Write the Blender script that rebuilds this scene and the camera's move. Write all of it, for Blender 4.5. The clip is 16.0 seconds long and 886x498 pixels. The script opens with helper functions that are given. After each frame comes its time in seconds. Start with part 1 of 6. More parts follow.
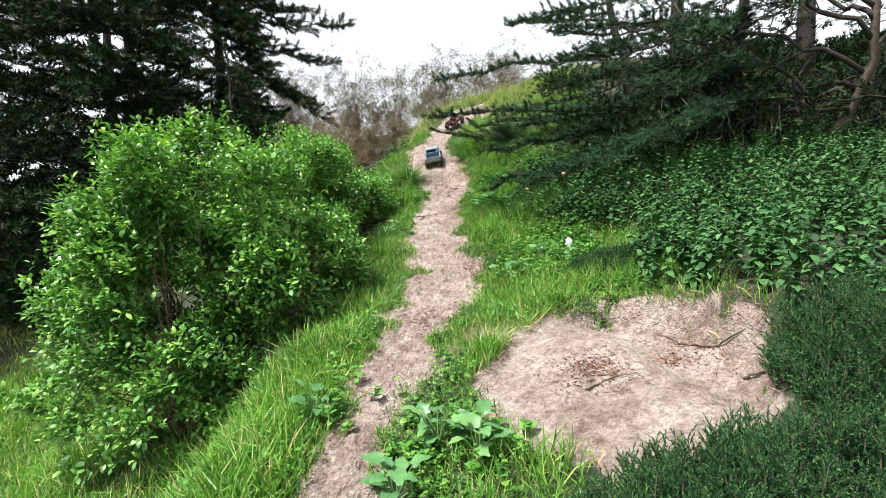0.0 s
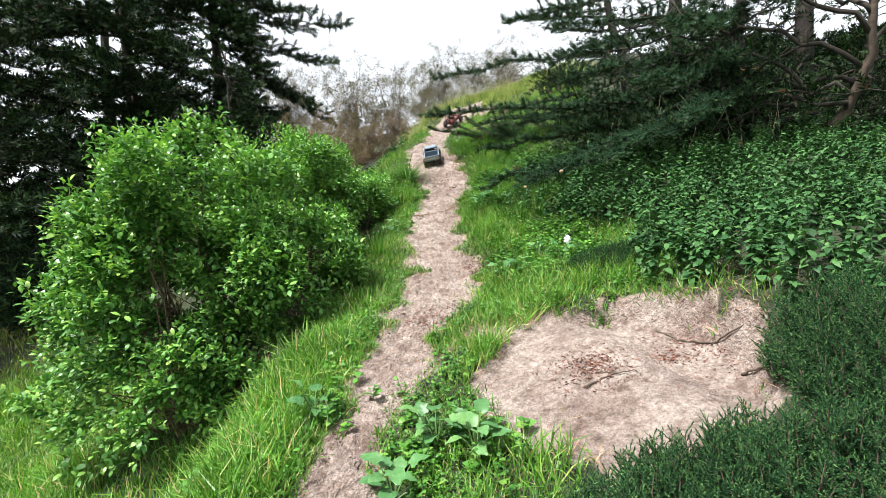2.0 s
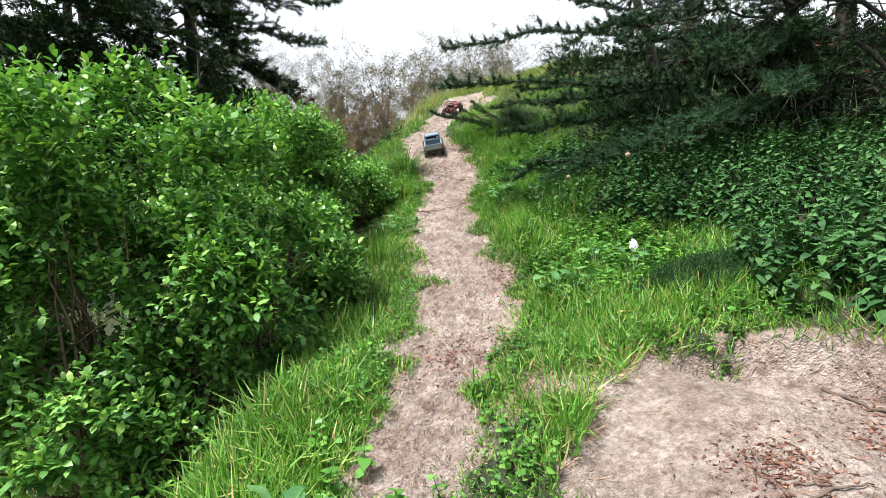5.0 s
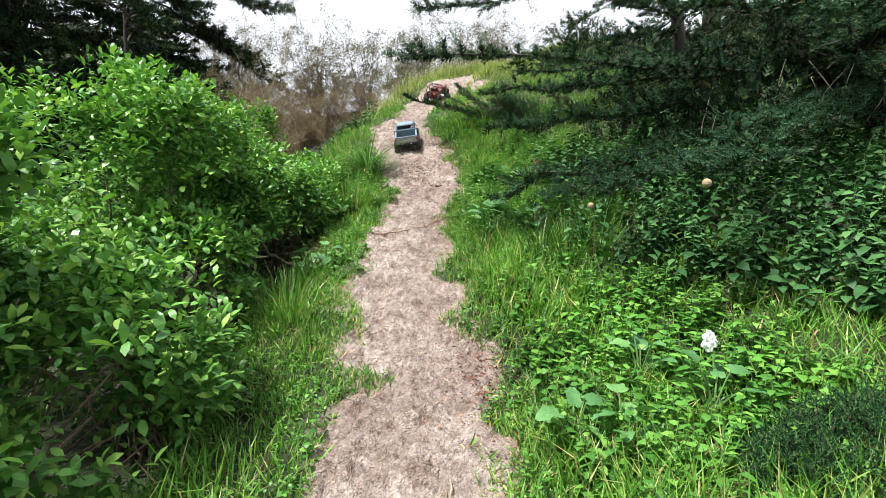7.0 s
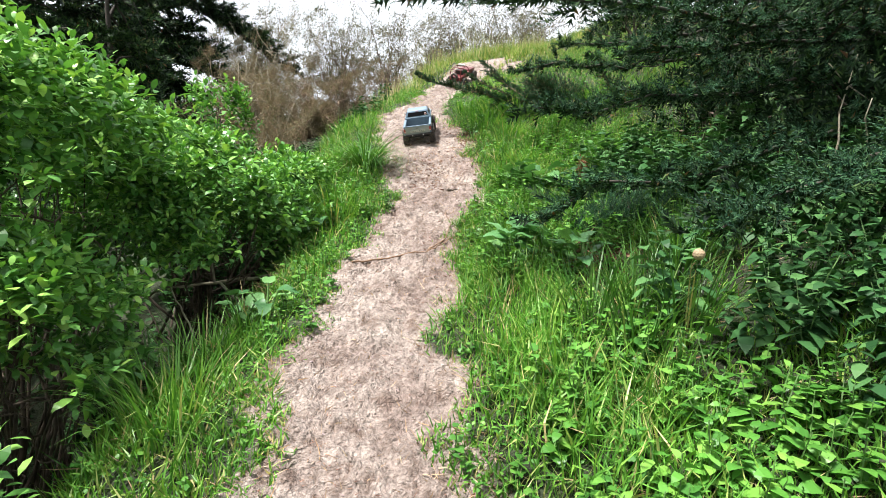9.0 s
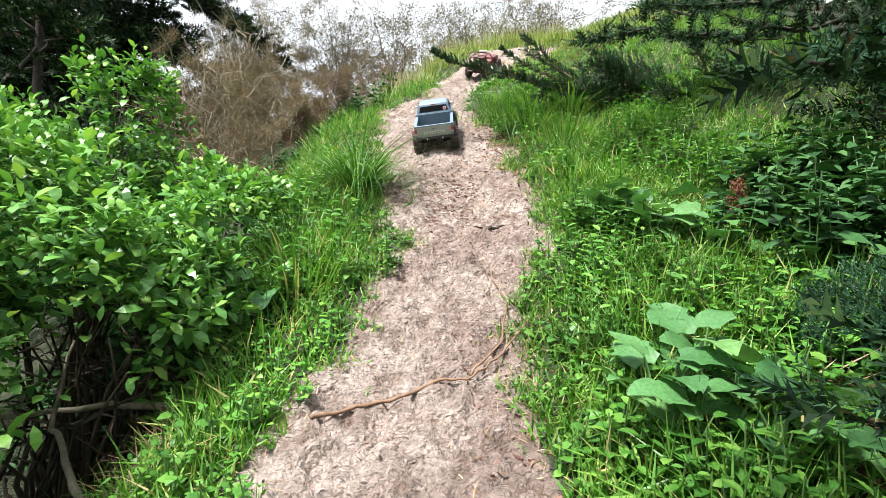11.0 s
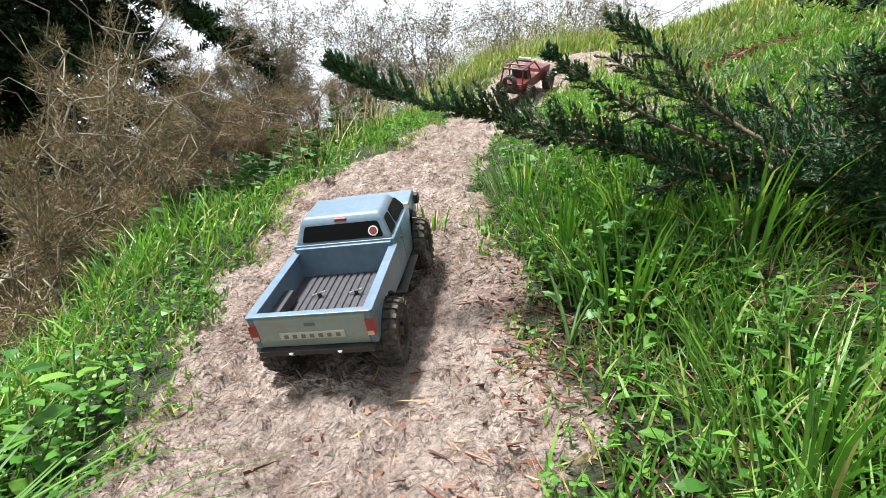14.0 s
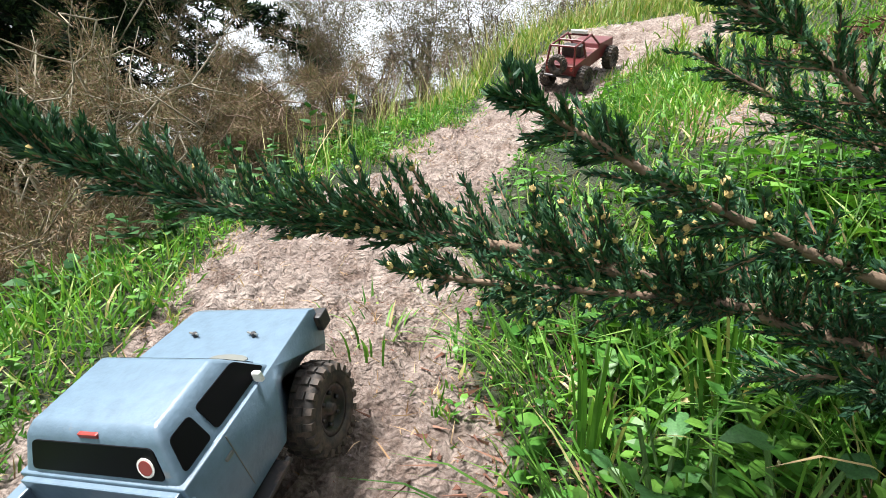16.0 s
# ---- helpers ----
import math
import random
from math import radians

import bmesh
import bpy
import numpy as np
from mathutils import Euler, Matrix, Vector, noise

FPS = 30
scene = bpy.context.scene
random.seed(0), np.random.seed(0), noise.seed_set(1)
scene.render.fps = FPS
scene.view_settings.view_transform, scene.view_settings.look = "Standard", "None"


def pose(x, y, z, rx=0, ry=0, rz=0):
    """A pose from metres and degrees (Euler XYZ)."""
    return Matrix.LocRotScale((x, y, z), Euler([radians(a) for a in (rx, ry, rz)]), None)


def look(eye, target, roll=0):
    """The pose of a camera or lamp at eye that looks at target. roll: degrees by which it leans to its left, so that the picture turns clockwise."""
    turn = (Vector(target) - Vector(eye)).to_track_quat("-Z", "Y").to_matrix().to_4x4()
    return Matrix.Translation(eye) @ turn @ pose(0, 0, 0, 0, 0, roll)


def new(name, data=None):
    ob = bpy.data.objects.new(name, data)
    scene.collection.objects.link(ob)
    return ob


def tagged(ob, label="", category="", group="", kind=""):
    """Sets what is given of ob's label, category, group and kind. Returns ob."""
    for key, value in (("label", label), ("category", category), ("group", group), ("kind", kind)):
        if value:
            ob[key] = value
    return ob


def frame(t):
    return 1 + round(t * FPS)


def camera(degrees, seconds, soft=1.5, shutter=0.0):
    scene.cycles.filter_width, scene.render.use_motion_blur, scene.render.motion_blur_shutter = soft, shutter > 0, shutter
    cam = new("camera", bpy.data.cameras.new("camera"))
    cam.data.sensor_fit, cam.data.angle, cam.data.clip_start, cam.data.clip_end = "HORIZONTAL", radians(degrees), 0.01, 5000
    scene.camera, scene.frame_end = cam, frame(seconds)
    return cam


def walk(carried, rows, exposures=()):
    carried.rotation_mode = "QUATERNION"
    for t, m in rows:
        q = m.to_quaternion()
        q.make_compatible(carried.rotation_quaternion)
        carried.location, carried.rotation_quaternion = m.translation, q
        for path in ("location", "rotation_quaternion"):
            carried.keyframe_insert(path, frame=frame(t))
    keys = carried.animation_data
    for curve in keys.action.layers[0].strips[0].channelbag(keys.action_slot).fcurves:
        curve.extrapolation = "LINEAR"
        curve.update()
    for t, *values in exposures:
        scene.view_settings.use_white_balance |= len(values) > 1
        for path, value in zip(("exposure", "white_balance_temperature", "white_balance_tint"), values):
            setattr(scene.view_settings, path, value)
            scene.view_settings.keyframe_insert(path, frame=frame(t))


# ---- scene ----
cam = camera(83.4, 16.0, 0.7)

PATH = [
    (0, (0.054, 0.054, 1.029), (0.07, 2.051, 0.925), -2.0),
    (0.5, (0.055, 0.056, 1.029), (0.077, 2.052, 0.917), -1.9),
    (1, (0.055, 0.055, 1.03), (0.073, 2.052, 0.915), -2.1),
    (1.5, (0.06, 0.055, 1.03), (0.076, 2.052, 0.915), -2.6),
    (2, (0.068, 0.055, 1.031), (0.081, 2.051, 0.921), -2.6),
    (2.5, (0.07, 0.048, 1.033), (0.085, 2.045, 0.928), -2.3),
    (3, (0.072, 0.07, 1.01), (0.076, 2.066, 0.894), -1.7),
    (3.5, (0.041, 0.196, 0.986), (0.048, 2.193, 0.88), -1.5),
    (3.7, (-0.008, 0.261, 0.991), (0.006, 2.258, 0.892), -1.5),
    (5.8, (-0.145, 1.326, 1.059), (-0.003, 3.316, 0.925), -0.3),
    (6, (-0.102, 1.449, 1.102), (0.041, 3.439, 0.956), 0.2),
    (6.5, (0.008, 1.705, 1.137), (0.137, 3.695, 0.98), 0.4),
    (7, (0.055, 1.887, 1.234), (0.19, 3.875, 1.071), 0.7),
    (7.5, (0.06, 2.062, 1.325), (0.171, 4.051, 1.139), 0.8),
    (8, (0.134, 2.232, 1.336), (0.209, 4.221, 1.139), 1.1),
    (8.2, (0.17, 2.31, 1.348), (0.222, 4.299, 1.143), 1.3),
    (10.3, (0.21, 3.322, 1.327), (0.202, 5.312, 1.133), 1.8),
    (10.5, (0.188, 3.414, 1.355), (0.173, 5.404, 1.161), 1.5),
    (11, (0.092, 3.714, 1.47), (0.084, 5.705, 1.277), 1.8),
    (11.5, (0.039, 4.091, 1.597), (0.037, 6.082, 1.402), 1.7),
    (12, (0.038, 4.371, 1.71), (0.029, 6.361, 1.51), 1.9),
    (12.5, (0.113, 4.654, 1.738), (0.064, 6.642, 1.532), 1.8),
    (13, (0.233, 4.897, 1.75), (0.153, 6.885, 1.552), 1.8),
    (13.5, (0.271, 5.168, 1.847), (0.156, 7.156, 1.665), 2.3),
    (14, (0.27, 5.422, 1.98), (0.065, 7.403, 1.8), 3.1),
    (14.5, (0.315, 5.595, 2.044), (0.05, 7.568, 1.851), 3.0),
    (15, (0.337, 5.718, 2.123), (0.015, 7.677, 1.88), 3.1),
    (15.5, (0.334, 5.852, 2.124), (-0.036, 7.8, 1.857), 3.2),
    (16, (0.364, 5.939, 2.171), (-0.085, 7.864, 1.863), 3.2),
]
walk(cam, [(t, look(eye, target, roll)) for t, eye, target, roll in PATH], [(0, 1.24), (3.5, 1.24), (6, 1.14), (8, 1.34), (10.5, 1.47), (12.5, 1.33), (13.5, 1.22), (14.5, 1.32), (16, 1.35)])

# ---- sky, sun and exposure: a bright overcast day ----
world = bpy.data.worlds.new("overcast")
scene.world = world
world.use_nodes = True
wn, wl = world.node_tree.nodes, world.node_tree.links
sky = wn.new("ShaderNodeTexSky")
sky.sky_type, sky.sun_disc = "NISHITA", False
sky.sun_elevation, sky.sun_rotation = radians(64), radians(243)
sky.air_density, sky.dust_density, sky.ozone_density = 1.0, 8.0, 1.0
# a bright, even layer of cloud over most of the sky
cloud = wn.new("ShaderNodeMix")
cloud.data_type = "RGBA"
cloud.inputs["Factor"].default_value = 0.8
wl.new(sky.outputs[0], cloud.inputs["A"])
cloud.inputs["B"].default_value = (7.6, 8.0, 8.3, 1)
wl.new(cloud.outputs["Result"], wn["Background"].inputs["Color"])
wn["Background"].inputs["Strength"].default_value = 0.078

sun_data = bpy.data.lights.new("sun", "SUN")
sun_data.energy, sun_data.angle, sun_data.color = 4.6, radians(9), (1.0, 0.97, 0.93)
sun = new("sun", sun_data)
# the veiled sun stands high behind the camera, a little to its left
sun.matrix_world = look((-3.7, -1.9, 8.5), (0, 0, 0))


# ---- mesh helpers ----
def mesh_of(name, verts, tris, smooth_faces=False):
    """A mesh of triangles from arrays."""
    verts, tris = np.asarray(verts, np.float32), np.asarray(tris, np.int32)
    me = bpy.data.meshes.new(name)
    me.vertices.add(len(verts))
    me.vertices.foreach_set("co", verts.ravel())
    me.loops.add(len(tris) * 3)
    me.loops.foreach_set("vertex_index", tris.ravel())
    me.polygons.add(len(tris))
    me.polygons.foreach_set("loop_start", np.arange(len(tris), dtype=np.int32) * 3)
    me.polygons.foreach_set("loop_total", np.full(len(tris), 3, np.int32))
    me.polygons.foreach_set("use_smooth", np.full(len(tris), smooth_faces))
    me.update(calc_edges=True)
    me.validate()
    return me


def put_mesh(name, verts, tris, material, parent=None, smooth_faces=False, label=""):
    me = mesh_of(name, verts, tris, smooth_faces)
    me.materials.append(material)
    ob = new(name, me)
    if parent is not None:
        ob.parent = parent
    if label:
        ob["label"] = label
    return ob


def scattered(tv, tt, turns, places):
    """Many copies of a small template, as one array of vertices and triangles."""
    tv, tt = np.asarray(tv, float), np.asarray(tt, int)
    n = len(places)
    v = np.einsum("nij,kj->nki", turns, tv) + places[:, None, :]
    t = tt[None] + (np.arange(n) * len(tv))[:, None, None]
    return v.reshape(-1, 3), t.reshape(-1, 3)


def joined(parts):
    vs, ts, k = [], [], 0
    for v, t in parts:
        vs.append(np.asarray(v, float))
        ts.append(np.asarray(t, int) + k)
        k += len(v)
    return np.concatenate(vs), np.concatenate(ts)


def unit(v):
    v = np.asarray(v, float)
    return v / np.maximum(np.linalg.norm(v, axis=-1, keepdims=True), 1e-9)


def frames(ahead, spin, scale):
    """Turns whose y axis points ahead, spun about it, with a size for each axis (n, 3)."""
    a = unit(ahead)
    ref = np.where(np.abs(a[:, 2:3]) > 0.95, np.array([[1.0, 0, 0]]), np.array([[0, 0, 1.0]]))
    x = unit(np.cross(a, ref))
    z = np.cross(x, a)
    c, s = np.cos(spin)[:, None], np.sin(spin)[:, None]
    x, z = c * x + s * z, c * z - s * x
    return np.stack([x * scale[:, 0:1], a * scale[:, 1:2], z * scale[:, 2:3]], axis=-1)


def tube(points, radii, sides=6):
    """A tapered, closed tube along points."""
    p, r = np.asarray(points, float), np.asarray(radii, float)
    d = unit(np.gradient(p, axis=0))
    ref = np.array([0.31, 0.17, 0.93])
    x = unit(np.cross(d, ref))
    y = np.cross(d, x)
    a = np.arange(sides) * 2 * np.pi / sides
    v = p[:, None] + r[:, None, None] * (np.cos(a)[None, :, None] * x[:, None] + np.sin(a)[None, :, None] * y[:, None])
    n = len(p)
    i, j = np.meshgrid(np.arange(n - 1), np.arange(sides), indexing="ij")
    k = (j + 1) % sides
    t = np.concatenate([np.stack([i * sides + j, i * sides + k, (i + 1) * sides + k], -1).reshape(-1, 3),
                        np.stack([i * sides + j, (i + 1) * sides + k, (i + 1) * sides + j], -1).reshape(-1, 3)])
    v = np.concatenate([v.reshape(-1, 3), p[:1], p[-1:]])
    q = np.arange(sides)
    caps = np.concatenate([np.stack([np.full(sides, n * sides), (q + 1) % sides, q], -1),
                           np.stack([np.full(sides, n * sides + 1), (n - 1) * sides + q, (n - 1) * sides + (q + 1) % sides], -1)])
    return v, np.concatenate([t, caps])


def bend(a, b, sag, n, rng, wobble=0.0):
    """A curved line from a to b that hangs by sag in its middle."""
    a, b = np.asarray(a, float), np.asarray(b, float)
    u = np.linspace(0, 1, n)[:, None]
    p = a + (b - a) * u
    p[:, 2] -= (4 * u * (1 - u))[:, 0] * sag
    if wobble:
        w = rng.normal(0, wobble, (n, 3))
        w[0] = w[-1] = 0
        p += w
    return p


def value_noise(x, y, cell, seed):
    """Smooth noise between -1 and 1 on a grid of cells."""
    r = np.random.default_rng(seed).uniform(-1, 1, (256, 256))
    u, v = np.asarray(x, float) / cell, np.asarray(y, float) / cell
    i, j = np.floor(u).astype(int), np.floor(v).astype(int)
    f, g = u - i, v - j
    f, g = f * f * (3 - 2 * f), g * g * (3 - 2 * g)
    q = lambda a, b: r[a % 256, b % 256]
    return (q(i, j) * (1 - f) + q(i + 1, j) * f) * (1 - g) + (q(i, j + 1) * (1 - f) + q(i + 1, j + 1) * f) * g


def part(name, bm, material, parent, label="", smooth_faces=False, bevel=0.0, segments=2):
    """Links a bmesh as ONE mesh object under a thing or under a part."""
    if bevel > 0:
        bmesh.ops.bevel(bm, geom=bm.edges[:], offset=bevel, segments=segments, profile=0.6, affect="EDGES", clamp_overlap=True)
    bmesh.ops.recalc_face_normals(bm, faces=bm.faces[:])
    me = bpy.data.meshes.new(name)
    bm.to_mesh(me)
    bm.free()
    me.materials.append(material)
    if smooth_faces:
        me.polygons.foreach_set("use_smooth", np.full(len(me.polygons), True))
    ob = new(name, me)
    if parent is not None:
        ob.parent = parent
    if label:
        ob["label"] = label
    return ob


def hull_box(bm, rows):
    """Adds a closed loft: each row is a list of points round one section, in the same order."""
    made = [[bm.verts.new(p) for p in row] for row in rows]
    n = len(rows[0])
    for a, b in zip(made, made[1:]):
        for i in range(n):
            bm.faces.new((a[i], a[(i + 1) % n], b[(i + 1) % n], b[i]))
    bm.faces.new(made[0][::-1])
    bm.faces.new(made[-1])
    return bm


def slab(x0, x1, y0, y1, z0, z1, bm=None):
    bm = bm or bmesh.new()
    return hull_box(bm, [[(x0, y0, z0), (x1, y0, z0), (x1, y1, z0), (x0, y1, z0)], [(x0, y0, z1), (x1, y0, z1), (x1, y1, z1), (x0, y1, z1)]])


def rod(a, b, radius, sides=8, bm=None):
    bm = bm or bmesh.new()
    a, b = Vector(a), Vector(b)
    q = (b - a).to_track_quat("Z", "Y")
    rows = []
    for p in (a, b):
        rows.append([p + q @ Vector((radius * math.cos(i * 2 * math.pi / sides), radius * math.sin(i * 2 * math.pi / sides), 0)) for i in range(sides)])
    return hull_box(bm, rows)


def thing(name, label, category, group="", kind="", at=(0, 0, 0)):
    ob = new(name)
    ob.location = at
    ob.empty_display_size = 0.05
    return tagged(ob, label, category, group, kind)


# ---- materials ----
def material(name):
    m = bpy.data.materials.new(name)
    m.use_nodes = True
    n, l = m.node_tree.nodes, m.node_tree.links
    return m, n, l, n["Principled BSDF"]


def ramp(n, l, value, stops):
    r = n.new("ShaderNodeValToRGB")
    while len(r.color_ramp.elements) < len(stops):
        r.color_ramp.elements.new(0.5)
    for e, (p, c) in zip(r.color_ramp.elements, stops):
        e.position, e.color = p, (*c, 1)
    l.new(value, r.inputs[0])
    return r.outputs[0]


def noise_node(n, l, scale, detail=3.0, rough=0.55, vector=None):
    k = n.new("ShaderNodeTexNoise")
    k.inputs["Scale"].default_value, k.inputs["Detail"].default_value, k.inputs["Roughness"].default_value = scale, detail, rough
    if vector is None:
        vector = n.new("ShaderNodeTexCoord").outputs["Object"]
    l.new(vector, k.inputs["Vector"])
    return k.outputs["Fac"]


def mixed(n, l, fac, a, b, blend="MIX"):
    k = n.new("ShaderNodeMix")
    k.data_type, k.blend_type = "RGBA", blend
    for socket, v in ((k.inputs["Factor"], fac), (k.inputs["A"], a), (k.inputs["B"], b)):
        if isinstance(v, (int, float)):
            socket.default_value = v
        elif isinstance(v, tuple):
            socket.default_value = (*v, 1)
        else:
            l.new(v, socket)
    return k.outputs["Result"]


def bumped(n, l, p, value, strength, distance):
    b = n.new("ShaderNodeBump")
    b.inputs["Strength"].default_value, b.inputs["Distance"].default_value = strength, distance
    l.new(value, b.inputs["Height"])
    l.new(b.outputs[0], p.inputs["Normal"])


def leafy(name, stops, rough=0.45, through_light=0.3, patch=3.0, gloss=0.3, each=False):
    """Leaves: each its own tint, patches of growth, some light shining through."""
    m, n, l, p = material(name)
    geo = n.new("ShaderNodeNewGeometry")
    own = ramp(n, l, n.new("ShaderNodeObjectInfo").outputs["Random"] if each else geo.outputs["Random Per Island"], stops)
    wide = ramp(n, l, noise_node(n, l, patch), [(0.28, (0.74, 0.66, 0.74)), (0.72, (1.36, 1.16, 1.28))])
    c = mixed(n, l, 1.0, own, wide, "MULTIPLY")
    l.new(c, p.inputs["Base Color"])
    p.inputs["Roughness"].default_value = rough
    p.inputs["Specular IOR Level"].default_value = gloss
    if through_light:
        t = n.new("ShaderNodeBsdfTranslucent")
        l.new(mixed(n, l, 1.0, c, (1.1, 1.2, 0.55), "MULTIPLY"), t.inputs["Color"])
        k = n.new("ShaderNodeMixShader")
        k.inputs[0].default_value = through_light
        l.new(p.outputs[0], k.inputs[1])
        l.new(t.outputs[0], k.inputs[2])
        l.new(k.outputs[0], n["Material Output"].inputs["Surface"])
    return m


def plain(name, colour, rough=0.5, metal=0.0, vary=0.12, scale=30.0, bump=0.0, coat=0.0, dirt=None, dirt_at=(0.5, 0.7), dirt_scale=8.0):
    """A plain surface with fine variation, fine relief and, where given, dirt."""
    m, n, l, p = material(name)
    f = noise_node(n, l, scale, 4.0)
    lo, hi = tuple(c * (1 - vary) for c in colour), tuple(min(c * (1 + vary), 1) for c in colour)
    c = ramp(n, l, f, [(0.3, lo), (0.7, hi)])
    if dirt:
        g = noise_node(n, l, dirt_scale, 6.0, 0.65)
        c = mixed(n, l, ramp(n, l, g, [(dirt_at[0], (0, 0, 0)), (dirt_at[1], (1, 1, 1))]), c, dirt)
    l.new(c, p.inputs["Base Color"])
    p.inputs["Roughness"].default_value, p.inputs["Metallic"].default_value = rough, metal
    p.inputs["Coat Weight"].default_value = coat
    if bump:
        bumped(n, l, p, noise_node(n, l, scale * 3, 5.0), 0.6, bump)
    return m


def noise_colour(n, l, scale, vector):
    k = n.new("ShaderNodeTexNoise")
    k.inputs["Scale"].default_value = scale
    l.new(vector, k.inputs["Vector"])
    return k.outputs["Color"]


def soil_material():
    """Pale sandy mud where feet and wheels have bared it, dark litter under the growth."""
    m, n, l, p = material("soil")
    at = n.new("ShaderNodeAttribute")
    at.attribute_name = "bare"
    pos = n.new("ShaderNodeTexCoord").outputs["Object"]
    fine, mid, wide = noise_node(n, l, 60, 8, 0.72, pos), noise_node(n, l, 17, 8, 0.74, pos), noise_node(n, l, 3.2, 3, 0.6, pos)
    sand = ramp(n, l, fine, [(0.25, (0.125, 0.103, 0.094)), (0.5, (0.345, 0.302, 0.280)), (0.75, (0.54, 0.487, 0.458))])
    worn = ramp(n, l, mid, [(0.36, (0.52, 0.43, 0.38)), (0.5, (0.95, 0.92, 0.9)), (0.66, (1.3, 1.29, 1.27))])
    sand = mixed(n, l, 1.0, sand, worn, "MULTIPLY")
    damp = ramp(n, l, wide, [(0.38, (0.72, 0.65, 0.62)), (0.62, (1.05, 1.03, 1.0))])
    sand = mixed(n, l, 1.0, sand, damp, "MULTIPLY")
    # shade in the crust's crevices, put into the sand's colour as dark lines
    crevice_shade = n.new("ShaderNodeTexVoronoi")
    crevice_shade.feature = "DISTANCE_TO_EDGE"
    crevice_shade.inputs["Scale"].default_value = 34
    l.new(mixed(n, l, 0.16, pos, noise_colour(n, l, 26, pos)), crevice_shade.inputs["Vector"])
    sand = mixed(n, l, 1.0, sand, ramp(n, l, crevice_shade.outputs["Distance"], [(0.0, (0.75, 0.68, 0.64)), (0.05, (1, 1, 1))]), "MULTIPLY")
    shred = n.new("ShaderNodeTexVoronoi")
    shred.feature = "DISTANCE_TO_EDGE"
    shred.inputs["Scale"].default_value = 1.0
    stretch = n.new("ShaderNodeMapping")
    stretch.inputs["Scale"].default_value = (75, 150, 75)
    l.new(mixed(n, l, 0.007, pos, noise_colour(n, l, 45, pos)), stretch.inputs["Vector"])
    l.new(stretch.outputs[0], shred.inputs["Vector"])
    strips = n.new("ShaderNodeMath")
    strips.operation = "MULTIPLY"
    l.new(shred.outputs["Distance"], strips.inputs[0])
    strips.inputs[1].default_value = 1.1
    sand = mixed(n, l, ramp(n, l, noise_node(n, l, 7, 4, 0.6, pos), [(0.46, (0, 0, 0)), (0.72, (1, 1, 1))]), sand, mixed(n, l, 1.0, sand, ramp(n, l, shred.outputs["Distance"], [(0.0, (0.7, 0.62, 0.58)), (0.12, (1.06, 1.05, 1.04))]), "MULTIPLY"))
    litter = ramp(n, l, mid, [(0.35, (0.018, 0.026, 0.009)), (0.58, (0.034, 0.048, 0.017)), (0.8, (0.07, 0.065, 0.03))])
    edge = n.new("ShaderNodeMath")
    edge.operation = "ADD"
    l.new(at.outputs["Fac"], edge.inputs[0])
    shift = n.new("ShaderNodeMath")
    shift.operation = "MULTIPLY_ADD"
    l.new(mid, shift.inputs[0])
    shift.inputs[1].default_value, shift.inputs[2].default_value = 0.7, -0.37
    l.new(shift.outputs[0], edge.inputs[1])
    f = ramp(n, l, edge.outputs[0], [(0.1, (0, 0, 0)), (0.36, (1, 1, 1))])
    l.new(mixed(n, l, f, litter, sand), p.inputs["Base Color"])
    p.inputs["Roughness"].default_value = 0.85
    rag = n.new("ShaderNodeTexVoronoi")
    rag.inputs["Scale"].default_value = 60
    bent = mixed(n, l, 0.05, pos, noise_colour(n, l, 30, pos))
    l.new(bent, rag.inputs["Vector"])
    h = n.new("ShaderNodeMath")
    h.operation = "MULTIPLY_ADD"
    l.new(rag.outputs["Distance"], h.inputs[0])
    h.inputs[1].default_value = 0.8
    rough = n.new("ShaderNodeMath")
    rough.operation = "MULTIPLY_ADD"
    l.new(mid, rough.inputs[0])
    rough.inputs[1].default_value = 1.6
    both = n.new("ShaderNodeMath")
    l.new(fine, both.inputs[0])
    l.new(strips.outputs[0], both.inputs[1])
    l.new(both.outputs[0], rough.inputs[2])
    l.new(rough.outputs[0], h.inputs[2])
    bumped(n, l, p, h.outputs[0], 1.0, 0.013)
    return m


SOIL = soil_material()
GRASS = leafy("grass", [(0.0, (0.042, 0.155, 0.018)), (0.45, (0.088, 0.265, 0.032)), (0.78, (0.16, 0.36, 0.05)), (0.93, (0.26, 0.37, 0.10)), (1.0, (0.44, 0.38, 0.19))], 0.42, 0.3)
TALL_GRASS = leafy("tall_grass", [(0.0, (0.028, 0.10, 0.018)), (0.6, (0.055, 0.165, 0.028)), (0.95, (0.10, 0.23, 0.045)), (1.0, (0.3, 0.27, 0.12))], 0.38, 0.28, each=True)
BROW_GRASS = leafy("brow_grass", [(0.0, (0.08, 0.19, 0.025)), (0.5, (0.15, 0.29, 0.045)), (0.8, (0.26, 0.34, 0.08)), (1.0, (0.46, 0.41, 0.2))], 0.5, 0.3)
STRAW = leafy("straw", [(0.0, (0.22, 0.15, 0.07)), (0.5, (0.38, 0.29, 0.16)), (1.0, (0.52, 0.44, 0.28))], 0.7, 0.15)
SEED_GRASS = leafy("seed_grass", [(0.0, (0.16, 0.26, 0.06)), (0.6, (0.28, 0.34, 0.12)), (1.0, (0.46, 0.42, 0.24))], 0.6, 0.25)
